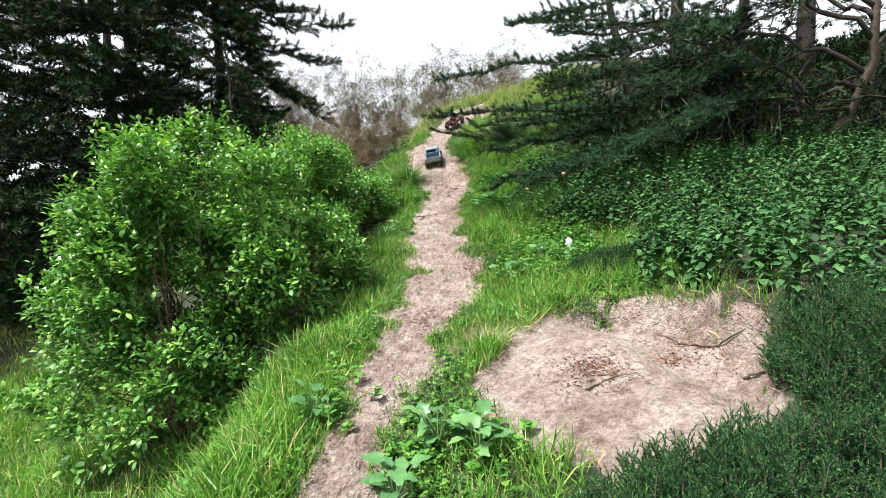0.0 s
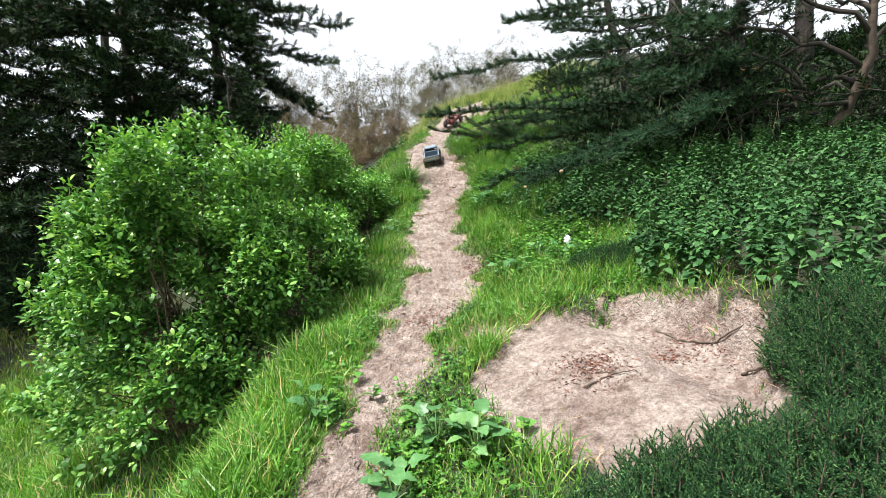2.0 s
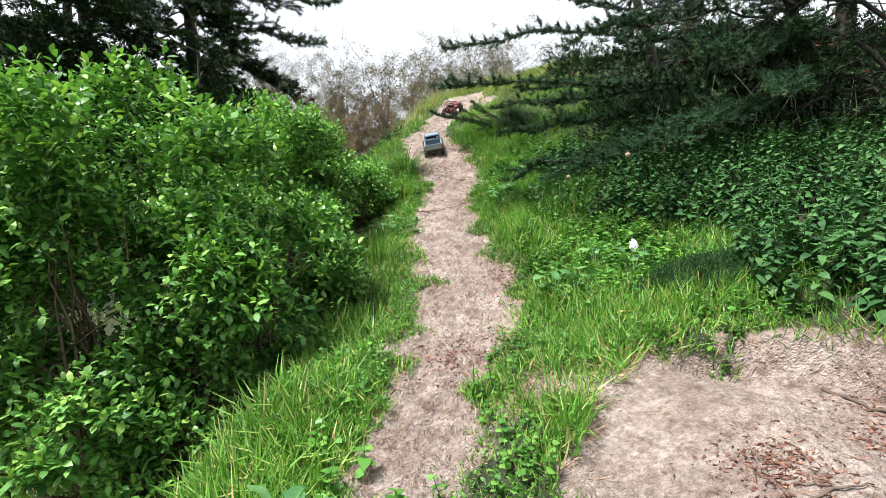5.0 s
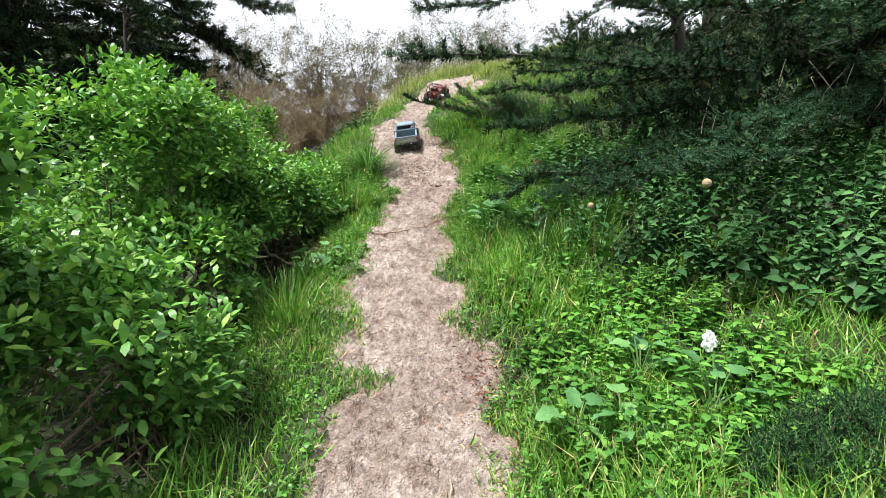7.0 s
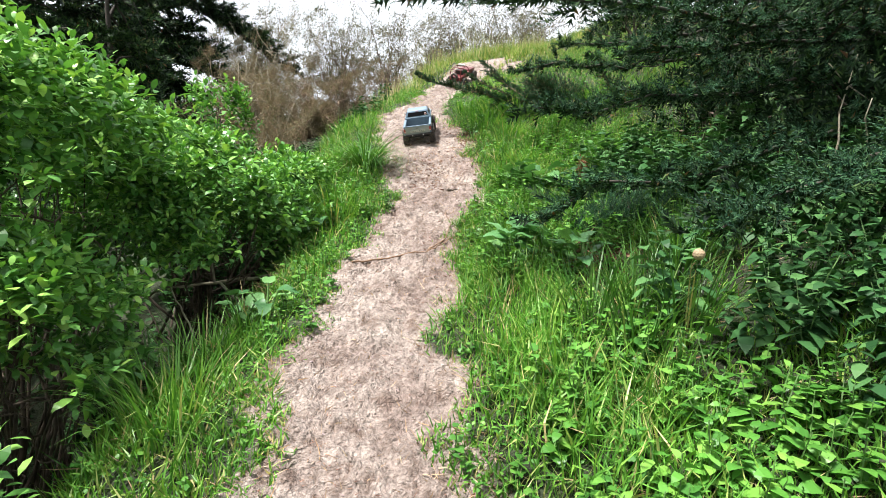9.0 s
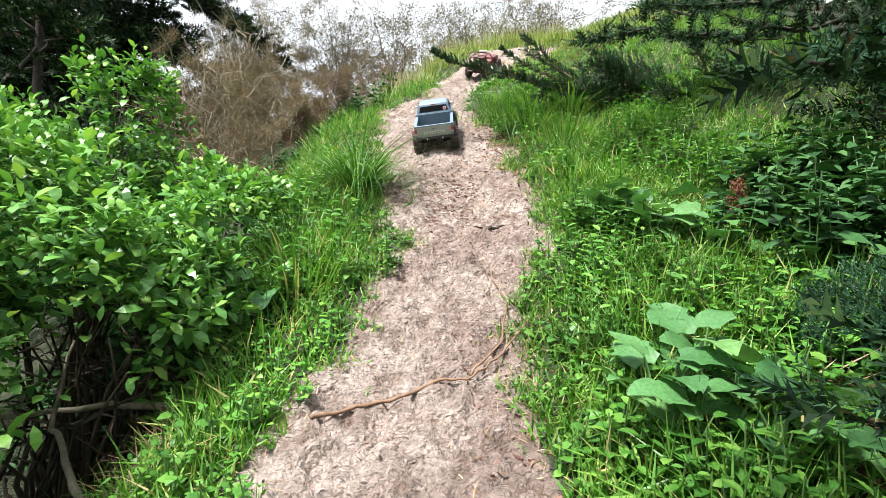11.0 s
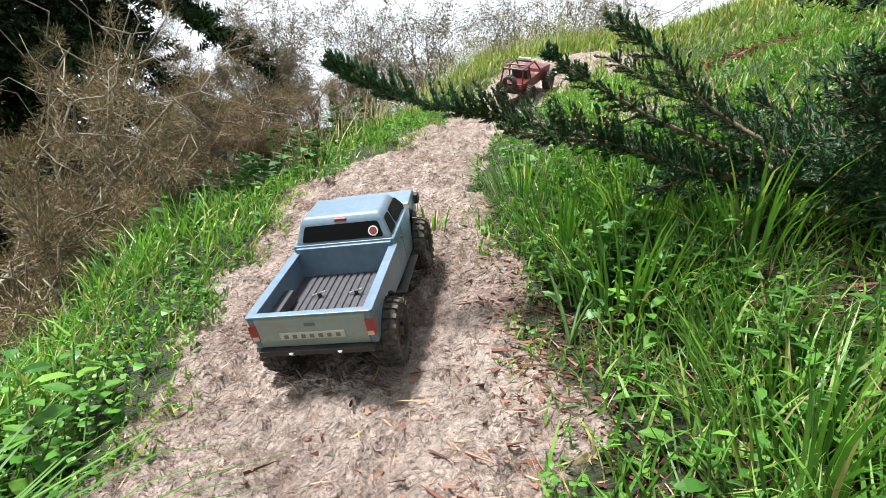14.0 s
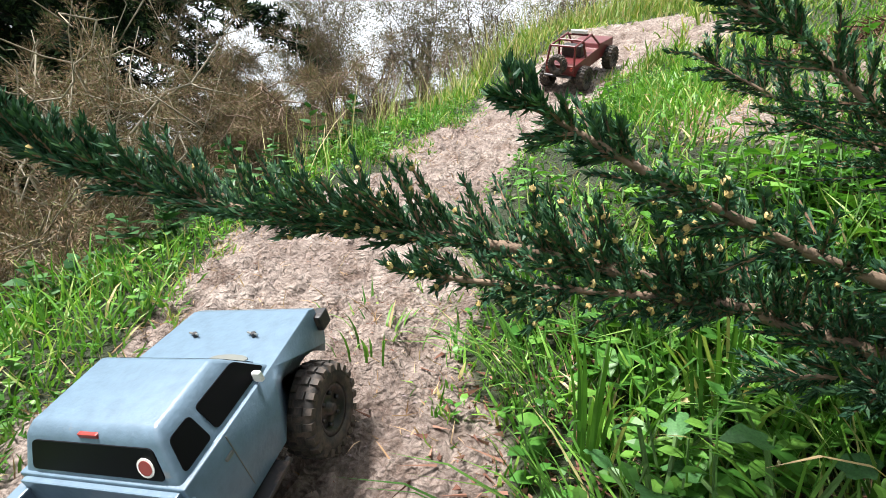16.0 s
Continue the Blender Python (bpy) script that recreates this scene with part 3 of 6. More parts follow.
def chips():
    """Flakes of bark, straw and dried mud trodden into the trail."""
    rng = np.random.default_rng(8)
    p = sown(rng, 1300, (-0.5, 1.4, 1.2, 8.4), lambda x, y: smooth(0.45, 0.8, bare_mask(x, y)) * (0.25 + 0.75 * smooth(-0.3, 0.4, value_noise(x, y, 0.12, 44))) * (1 - 0.75 * pit_mask(x, y)))
    n = len(p)
    a = rng.uniform(0, 2 * np.pi, n)
    ahead = np.stack([np.cos(a), np.sin(a), rng.normal(0.05, 0.12, n)], -1)
    s = np.stack([rng.uniform(0.0015, 0.004, n), rng.uniform(0.005, 0.014, n), rng.uniform(0.003, 0.007, n)], -1)
    flake = ([(-0.5, 0, 0), (0.5, 0.05, 0.1), (0.4, 1, 0), (-0.35, 0.85, 0.15), (0, 0.5, 0.28)], [(0, 1, 4), (1, 2, 4), (2, 3, 4), (3, 0, 4)])
    v, t = scattered(*flake, frames(ahead, rng.normal(0, 0.5, n), s), np.column_stack([p, ground_z(p[:, 0], p[:, 1]) - 0.001]))
    tagged(put_mesh("mud_flakes", v, t, CHIP), "flakes of dried mud and bark on the trail", "debris", kind="stuff")


chips()


def plants(name, label, category, mat, places, rng, stem_len, leaves, size, shape, spread=(0.2, 1.0), lift=0.3, kind="stuff", stalks=True, droop=0.6):
    """Leafy plants at places, leaves set in turns up their stems, joined as one growth."""
    lv, lt = small_leaf(shape) if shape in ("nettle", "heart") else leaf(shape, 0.22, droop)
    stems, pos, ahead, scale = [], [], [], []
    for x, y in places:
        z = float(ground_z(x, y))
        h = rng.uniform(*stem_len)
        top = np.array([x + rng.normal(0, 0.2) * h, y + rng.normal(0, 0.2) * h, z + h])
        base = np.array([x, y, z - 0.01])
        if stalks:
            stems.append(tube(np.stack([base, top]), [0.0019, 0.0011], 3))
        turn = rng.uniform(0, 2 * np.pi)
        for k in range(leaves):
            u = spread[0] + (spread[1] - spread[0]) * (k + rng.uniform(0, 0.6)) / leaves
            a = turn + k * 2.4 + rng.normal(0, 0.3)
            pos.append(base + (top - base) * u)
            ahead.append((math.cos(a), math.sin(a), lift + 0.5 * (u - 0.5) + rng.normal(0, 0.25)))
            s = rng.uniform(*size) * (1.0 - 0.45 * max(u - 0.5, 0) * 2 * (0.5 if not stalks else 1))
            scale.append((s, s, s))
    pos, ahead, scale = np.array(pos), np.array(ahead), np.array(scale)
    v, t = scattered(lv, lt, frames(ahead, rng.normal(0, 0.25, len(pos)), scale), pos)
    ob = put_mesh(name, v, t, mat, smooth_faces=False)
    tagged(ob, label, category, kind=kind)
    if stems:
        put_mesh("stem_work", *joined(stems), STEM, ob)
    return ob


def patch(rng, n, cx, cy, rx, ry):
    a, r = rng.uniform(0, 2 * np.pi, n), np.sqrt(rng.uniform(0, 1, n))
    return np.stack([cx + rx * r * np.cos(a), cy + ry * r * np.sin(a)], -1)


def nettles():
    rng = np.random.default_rng(20)
    edge = lambda y: np.interp(y, (1.2, 1.7, 2.3, 2.6, 3.0, 3.4, 3.7, 3.9, 4.1, 4.4, 4.6, 5.4), (1.35, 1.22, 1.08, 1.0, 1.14, 1.12, 0.92, 0.74, 0.8, 1.15, 1.0, 0.95))
    p = sown(rng, 2300, (0.6, 4.9, 1.2, 5.4), lambda x, y: smooth(-0.04, 0.14, x - edge(y) + 0.1 * value_noise(x, y, 0.3, 50)) * smooth(5.4, 4.6, y - 0.3 * x) * smooth(4.7, 3.2, x + 0.4 * value_noise(x, y, 0.5, 51)) * smooth(1.2, 2.2, y + 0.3 * value_noise(x, y, 0.4, 52)))
    plants("nettles", "dense bank of dark green nettles", "nettles", NETTLE_LEAF, p, rng, (0.10, 0.30), 18, (0.034, 0.062), "nettle", (0.3, 1.0), -0.2)
    p = patch(rng, 90, 1.15, 4.95, 0.35, 0.35)
    plants("nettles", "clump of dark nettles below the fir branch", "nettles", NETTLE_LEAF, p, rng, (0.14, 0.28), 14, (0.045, 0.08), "nettle", (0.15, 1.0), 0.0)
    p = sown(rng, 420, (0.42, 1.3, 2.75, 4.0), lambda x, y: smooth(0.2, 0.5, x - 0.12 * (y - 2.8)) * smooth(0.1, -0.1, x - edge(y)) * (0.3 + 0.7 * smooth(-0.3, 0.3, value_noise(x, y, 0.2, 53))))
    plants("leafy_weeds", "pale leafy weeds before the nettle bank", "weeds", WEED_LEAF, p, rng, (0.04, 0.13), 8, (0.028, 0.05), "nettle", (0.25, 1.0), 0.1)


nettles()


def low_weeds():
    rng = np.random.default_rng(22)
    p = sown(rng, 1500, (-0.8, 1.5, 1.3, 8.0), lambda x, y: grass_cover(x, y) * (0.25 + 0.75 * smooth(-0.1, 0.4, value_noise(x, y, 0.35, 60))))
    plants("ground_weeds", "small round-leaved weeds among the grass", "weeds", WEED_LEAF, p, rng, (0.03, 0.10), 7, (0.014, 0.03), "heart", (0.2, 1.0), 0.25)
    p = sown(rng, 1300, (0.2, 1.4, 4.2, 7.0), lambda x, y: smooth(0.05, 0.15, side(x, y)[0]) * smooth(1.2, 0.6, side(x, y)[0]) * (0.1 + 0.9 * smooth(-0.1, 0.4, value_noise(x, y, 0.25, 61))))
    plants("ground_weeds", "low leafy weeds in the grass of the bank", "weeds", WEED_LEAF, p, rng, (0.04, 0.13), 8, (0.024, 0.05), "oval", (0.2, 1.0), 0.3)
    p = sown(rng, 130, (-0.75, -0.15, 4.85, 6.1), lambda x, y: smooth(0.05, 0.2, side(x, y)[1]))
    plants("leafy_weeds", "leafy green weeds on the trail's bank", "weeds", WEED_LEAF, p, rng, (0.08, 0.2), 10, (0.04, 0.065), "oval", (0.2, 1.0), 0.3)
    p = patch(rng, 26, 0.12, 1.62, 0.20, 0.16)
    plants("leafy_weeds", "leafy weeds growing between trail and pit", "weeds", WEED_LEAF, p, rng, (0.03, 0.08), 7, (0.03, 0.05), "heart", (0.3, 1.0), 0.3)
    p = patch(rng, 45, -0.55, 1.9, 0.35, 0.3)
    plants("leafy_weeds", "leafy weeds beside the lower trail", "weeds", WEED_LEAF, p, rng, (0.04, 0.09), 7, (0.03, 0.05), "heart", (0.3, 1.0), 0.3)
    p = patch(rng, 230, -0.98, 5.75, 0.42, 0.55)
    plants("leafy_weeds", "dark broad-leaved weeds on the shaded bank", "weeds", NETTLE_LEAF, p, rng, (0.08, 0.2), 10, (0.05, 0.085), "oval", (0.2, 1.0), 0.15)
    # weeds added so that the hollow looks deep in shade
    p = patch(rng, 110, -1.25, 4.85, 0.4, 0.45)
    plants("leafy_weeds", "dark low weeds added to darken the hollow", "weeds", NETTLE_LEAF, p, rng, (0.03, 0.09), 7, (0.03, 0.055), "oval", (0.2, 1.0), 0.15)
    p = patch(rng, 190, -0.85, 7.35, 0.55, 0.8)
    plants("leafy_weeds", "dark nettles below the trail's brow", "weeds", NETTLE_LEAF, p, rng, (0.08, 0.2), 12, (0.035, 0.06), "nettle", (0.2, 1.0), 0.3)


low_weeds()


def verge_carpet():
    """Tiny-leaved creeping weeds that close the gaps between the grass and ragged the trail's edges."""
    rng = np.random.default_rng(26)

    def cover(x, y):
        r, l = side(x, y)
        d = r + l
        return smooth(0.75, 0.3, bare_mask(x, y)) * smooth(0.9, 0.1, d) * (0.3 + 0.7 * smooth(-0.3, 0.3, value_noise(x, y, 0.14, 66)))

    p = sown(rng, 7500, (-0.9, 1.5, 1.4, 8.2), cover)
    n = len(p)
    a = rng.uniform(0, 2 * np.pi, n)
    ahead, spin, scale, pos = [], [], [], []
    z = ground_z(p[:, 0], p[:, 1])
    for k in range(3):
        b = a + 2.1 * k + rng.normal(0, 0.3, n)
        ahead.append(np.stack([np.cos(b), np.sin(b), rng.uniform(0.05, 0.8, n)], -1))
        spin.append(rng.normal(0, 0.3, n))
        q = rng.uniform(0.007, 0.017, n)
        scale.append(np.stack([q * 1.3, q, q], -1))
        pos.append(np.column_stack([p, z + rng.uniform(0.0, 0.03, n)]))
    v, t = scattered(*LIGHT_LEAF, frames(np.concatenate(ahead), np.concatenate(spin), np.concatenate(scale)), np.concatenate(pos))
    tagged(put_mesh("creeping_weeds", v, t, WEED_LEAF), "creeping small-leaved green weeds along the trail's edges", "weeds", kind="stuff")


verge_carpet()


LUSH_GRASS = leafy("lush_grass", [(0.0, (0.036, 0.13, 0.018)), (0.5, (0.08, 0.225, 0.034)), (0.86, (0.14, 0.31, 0.05)), (0.94, (0.24, 0.33, 0.10)), (1.0, (0.40, 0.35, 0.18))], 0.42, 0.3, each=True)
BLADES = {}
for kind, curls, mat in (("arching", (1.2, 1.8, 2.4), TALL_GRASS), ("upright", (0.4, 0.8, 1.5), LUSH_GRASS), ("dark", (0.4, 0.8, 1.5), TALL_GRASS)):
    BLADES[kind] = []
    for curl in curls:
        BLADES[kind].append(mesh_of("blade", *blade(curl, (0.0, 0.25, 0.5, 0.75))))
        BLADES[kind][-1].materials.append(mat)


def tussock(x, y, n, length, seed, label, kind="arching"):
    """A tussock of long arching blades, each a part of its own."""
    rng = np.random.default_rng(seed)
    ob = thing("grass_tussock", label, "grass tussock", at=(x, y, float(ground_z(x, y)) - 0.01))
    for k in range(n):
        a, r = rng.uniform(0, 2 * np.pi), math.sqrt(rng.uniform(0, 1)) * (0.05 if kind == "arching" else 0.11)
        out = Vector((math.cos(a), math.sin(a), 0))
        up = (out * rng.uniform(0.1, 0.75 if kind == "arching" else 0.45) + Vector((0, 0, 1))).normalized()
        # the blade's bow follows its lean outwards
        flat = Vector((-out.y, out.x, 0))
        bow = flat.cross(up)
        bow = bow if bow.dot(out) > 0 else -bow
        tall, w = rng.uniform(*length), rng.uniform(0.0042, 0.0078) * (1.0 if kind == "arching" else 0.8)
        o = new("blade", BLADES[kind][k % 3])
        o.parent = ob
        m = Matrix((flat * w, up * tall, bow * tall)).transposed().to_4x4()
        o.matrix_basis = Matrix.Translation(out * r) @ m
    return ob


tussock(-0.26, 5.70, 300, (0.24, 0.5), 71, "arching tussock of long dark green grass beside the trail")
tussock(-0.40, 3.78, 130, (0.12, 0.26), 72, "ragged tussock of grass on the trail's bank", "upright")
tussock(-0.46, 4.06, 120, (0.12, 0.24), 77, "ragged tussock of grass on the trail's bank", "upright")
tussock(-0.52, 3.92, 120, (0.12, 0.26), 78, "ragged tussock of grass on the trail's bank", "upright")
tussock(-0.36, 4.18, 90, (0.08, 0.18), 79, "ragged tussock of grass on the trail's bank", "upright")
tussock(-0.36, 5.22, 130, (0.12, 0.28), 84, "upright tuft of grass on the trail's bank", "upright")
tussock(-0.48, 5.34, 130, (0.14, 0.3), 85, "upright tuft of grass on the trail's bank", "upright")
tussock(-0.30, 5.02, 110, (0.1, 0.24), 86, "upright tuft of grass on the trail's bank", "upright")
tussock(0.34, 6.72, 110, (0.1, 0.2), 73, "tussock of broad grass under the fir branch", "upright")
tussock(0.50, 6.30, 120, (0.12, 0.24), 74, "tussock of broad grass under the fir branch", "upright")
tussock(0.62, 5.98, 120, (0.12, 0.24), 75, "tussock of broad grass under the fir branch", "upright")
tussock(0.56, 6.52, 160, (0.12, 0.26), 81, "tussock of broad grass under the fir branch", "upright")
tussock(0.72, 6.38, 150, (0.12, 0.26), 82, "tussock of broad grass under the fir branch", "upright")
tussock(0.42, 6.50, 110, (0.1, 0.2), 83, "tussock of broad grass under the fir branch", "upright")
for x, y, seed in ((0.62, 4.02, 88), (0.76, 4.06, 89), (0.90, 4.14, 90), (0.70, 3.90, 91), (0.84, 3.94, 92), (0.98, 4.24, 93)):
    tussock(x, y, 95, (0.13, 0.27), seed, "dark green tuft of grass beside the littered bare spot", "dark")
tussock(0.12, 6.62, 40, (0.04, 0.08), 76, "small tuft of grass on the worn trail", "upright")


def broad_leaf(rng, droop):
    """A broad, lobed and puckered leaf along y, with a sunk midrib."""
    rows, cols = 8, (-1.0, -0.55, 0.0, 0.55, 1.0)
    ph = rng.uniform(0, 6.28, 4)
    v, t = [], []
    for i in range(rows):
        u = i / (rows - 1)
        w = 0.40 * max(math.sin(math.pi * (0.05 + 0.93 * u) ** 0.85), 0.0) ** 0.62 * (1.08 - 0.25 * u)
        for c in cols:
            edge = 1 + (0.16 * math.sin(ph[0] + 11 * u + 2 * c) + 0.1 * math.sin(ph[1] + 23 * u)) * abs(c) * (0 < i < rows - 1)
            z = 0.22 * w * abs(c) - 0.5 * droop * u * u + 0.045 * math.sin(ph[2] + 9 * u + 3 * c) * abs(c) + 0.02 * math.sin(ph[3] + 21 * u) * (1 - abs(c))
            v.append((c * w * edge, u - 0.10 * abs(c) * (u < 0.2), z))
    for i in range(rows - 1):
        for j in range(4):
            a = i * 5 + j
            t += [(a, a + 1, a + 6), (a, a + 6, a + 5)]
    return v, t


def dock(x, y, n, size, seed, label, tall=0.12):
    """A rosette of broad leaves, each a part of its own."""
    rng = np.random.default_rng(seed)
    z = float(ground_z(x, y))
    ob = thing("dock_plant", label, "plant", at=(x, y, z))
    kinds = []
    for q in range(3):
        kinds.append(mesh_of("leaf", *broad_leaf(rng, 0.5 + 0.25 * q), True))
        kinds[-1].materials.append(DOCK_LEAF)
    stems = []
    for k in range(n):
        a = k * 2.4 + rng.normal(0, 0.3)
        u = (k + 0.5) / n
        reach = rng.uniform(0.02, 0.06)
        root, end = np.array([0, 0, 0.0]), np.array([math.cos(a) * reach, math.sin(a) * reach, tall * (0.3 + 0.8 * u)])
        stems.append(tube(bend(root, end, -0.01, 4, rng), [0.003, 0.003, 0.0025, 0.002], 5))
        s = size * rng.uniform(0.7, 1.15)
        f = frames(np.array([[math.cos(a), math.sin(a), rng.uniform(0.1, 0.9)]]), rng.normal(0, 0.3, 1), np.array([[s * 1.05, s, s]]))[0]
        o = new("leaf", kinds[k % 3])
        o.parent = ob
        o.matrix_basis = Matrix.Translation(end) @ Matrix(f.tolist()).to_4x4()
    put_mesh("stem_work", *joined(stems), STEM, ob)
    return ob


DOCKS = ((0.44, 4.47, 11, 0.085, "broad-leaved dock plant beside the trail"), (0.56, 4.36, 8, 0.075, "broad-leaved dock plant beside the trail"),
         (0.03, 1.62, 14, 0.062, "broad-leaved weed growing in the lower trail"), (0.15, 1.52, 12, 0.06, "broad-leaved weed growing in the lower trail"),
         (-0.10, 1.46, 11, 0.06, "broad-leaved weed growing in the lower trail"), (-0.42, 1.86, 10, 0.055, "broad-leaved weed on the grassy slope"),
         (0.66, 5.03, 8, 0.09, "pale dock plant in the grass"), (0.74, 4.95, 7, 0.08, "pale dock plant in the grass"), (0.80, 3.02, 7, 0.06, "broad-leaved weed in the grass"),
         (-0.36, 4.95, 7, 0.07, "broad-leaved weed on the grassy bank"), (-0.55, 4.98, 9, 0.085, "broad-leaved weed on the grassy bank"),
         (0.47, 6.36, 5, 0.032, "heart-leaved weed in the grass"), (0.55, 6.34, 5, 0.03, "heart-leaved weed in the grass"), (0.40, 6.22, 5, 0.028, "heart-leaved weed in the grass"), (-0.41, 4.21, 8, 0.06, "pale broad-leaved weed at the hollow's edge"), (-0.33, 4.2, 7, 0.055, "pale broad-leaved weed at the hollow's edge"), (0.66, 4.26, 9, 0.075, "broad-leaved dock plant beside the trail"), (0.52, 4.52, 9, 0.09, "broad-leaved dock plant beside the trail"), (0.48, 4.38, 7, 0.07, "broad-leaved dock plant beside the trail"), (0.58, 5.25, 9, 0.085, "pale lobed thistle-like plant in the grass"), (0.66, 5.12, 9, 0.09, "pale lobed thistle-like plant in the grass"), (0.56, 2.98, 7, 0.06, "broad-leaved weed in the grass"), (0.70, 3.2, 7, 0.055, "broad-leaved weed in the grass"), (0.45, 3.02, 6, 0.06, "broad-leaved weed in the grass"))
for k, (x, y, n, size, label) in enumerate(DOCKS):
    dock(x, y, n, size, 100 + k, label)


# ---- shrubs ----
def shrub(name, label, base, lobes, shoots, size, mat, seed, per=7, shape="oval", stem_mat=None, light=False, category="bush", bare=0.0, stems_n=9):
    """A shrub: stems from its base into every lobe, and leafy shoots over and inside them."""
    rng = np.random.default_rng(seed)
    bz = float(height(base[0], base[1]))
    ob = thing(name, label, category, at=(base[0], base[1], bz))
    o = np.array([base[0], base[1], bz])
    lobes = np.array(lobes, float)
    wood = []
    for c in lobes:
        for _ in range(stems_n):
            a = rng.normal(0, 1, 3)
            end = c[:3] + unit(a) * c[3:] * rng.uniform(0.4, 0.95)
            start = o + np.array([rng.normal(0, 0.08), rng.normal(0, 0.08), -0.03])
            line = bend(start, end, rng.uniform(-0.15, 0.1), 7, rng, 0.025)
            wood.append(tube(line, np.linspace(rng.uniform(0.006, 0.011), 0.002, 7), 5))
            for _ in range(3):
                k = rng.integers(3, 6)
                tip = line[k] + rng.normal(0, 0.5, 3) * c[3:] * 0.6
                wood.append(tube(bend(line[k], tip, 0.0, 4, rng, 0.015), [0.004, 0.003, 0.002, 0.001], 4))
    put_mesh("stem_work", *joined([(v - o, t) for v, t in wood]), stem_mat or PALE_BARK, ob, True)
    weight = lobes[:, 3] * lobes[:, 4] + lobes[:, 4] * lobes[:, 5]
    which = rng.choice(len(lobes), shoots, p=weight / weight.sum())
    # shoots stand together in clumps, with gaps between
    heads = unit(rng.normal(0, 1, (len(lobes), 24, 3)))
    n = unit(heads[which, rng.integers(0, 24, shoots)] + rng.normal(0, 0.13, (shoots, 3)))
    n[:, 2] = np.where(n[:, 2] < -0.5, -n[:, 2], n[:, 2])
    c = lobes[which]
    lump = 1 + 0.24 * value_noise(n[:, 0] * 3 + which * 7.3, n[:, 1] * 3 + n[:, 2] * 4, 1.0, seed)
    r = np.where(rng.uniform(0, 1, shoots) < 0.8, rng.uniform(0.86, 1.14, shoots), rng.uniform(0.5, 0.9, shoots)) * lump
    root = c[:, :3] + n * c[:, 3:] * r[:, None]
    axis = unit(n * 0.7 + np.array([0, 0, 0.65]) + rng.normal(0, 0.35, (shoots, 3)))
    keep = root[:, 2] > height(root[:, 0], root[:, 1]) - 0.02
    root, axis = root[keep], axis[keep]
    m = len(root)
    pos, ahead, scale, spin = [], [], [], []
    turn = rng.uniform(0, 2 * np.pi, m)
    ex = unit(np.cross(axis, np.array([0.3, 0.2, 0.93])))
    ey = np.cross(axis, ex)
    for k in range(per):
        u = (k + 0.3) / per
        a = turn + 2.4 * k
        open_ = 1.25 - 0.75 * u
        out = ex * np.cos(a)[:, None] + ey * np.sin(a)[:, None]
        pos.append(root + axis * (u * size * 1.5) + rng.normal(0, size * 0.12, (m, 3)))
        ahead.append(out * open_ + axis * (0.35 + 0.7 * u) + rng.normal(0, 0.2, (m, 3)))
        s = size * rng.uniform(0.6, 1.15, m) * (1.0 - 0.35 * u)
        scale.append(np.stack([s, s, s], -1))
        spin.append(rng.normal(0, 0.35, m))
    tv, tt = LIGHT_LEAF if light else leaf(shape, 0.22, 0.55)
    v, t = scattered(tv, tt, frames(np.concatenate(ahead), np.concatenate(spin), np.concatenate(scale)), np.concatenate(pos))
    put_mesh("crown", v - o, t, mat, ob)
    return ob


shrub("leafy_bush", "large rounded bush with bright green oval leaves", (-1.45, 2.95),
      [(-1.6, 2.9, 0.55, 0.5, 0.45, 0.62), (-1.35, 2.95, 0.95, 0.6, 0.45, 0.58), (-1.0, 3.1, 0.62, 0.48, 0.42, 0.5), (-1.5, 2.75, 0.15, 0.5, 0.4, 0.4), (-1.05, 3.0, 0.22, 0.4, 0.35, 0.3), (-0.75, 3.2, 0.8, 0.24, 0.28, 0.26)],
      9800, 0.055, BUSH_LEAF, 201, per=5, light=True, stem_mat=BROWN_BARK, stems_n=16)
# the last two lobes are added to keep light out of the hollow
shrub("leafy_bush", "green bush leaning over the worn bank", (-1.05, 4.1),
      [(-0.98, 4.1, 1.25, 0.36, 0.5, 0.42), (-1.3, 4.3, 1.2, 0.5, 0.5, 0.55), (-0.85, 3.8, 0.95, 0.26, 0.3, 0.24), (-1.65, 4.5, 0.8, 0.42, 0.6, 0.5), (-1.15, 4.75, 1.35, 0.4, 0.4, 0.3)],
      6600, 0.048, BUSH_LEAF, 202, per=5, light=True, stem_mat=BARK)
shrub("leafy_bush", "low green bush along the trail's worn bank", (-1.0, 5.05),
      [(-0.85, 5.0, 1.25, 0.42, 0.5, 0.28), (-1.25, 5.2, 1.25, 0.4, 0.5, 0.35), (-0.68, 4.75, 1.15, 0.28, 0.32, 0.2), (-1.05, 5.5, 1.65, 0.16, 0.16, 0.25), (-0.62, 5.35, 1.3, 0.22, 0.3, 0.2)],
      4000, 0.047, BUSH_LEAF, 203, per=5, light=True, stem_mat=BARK)


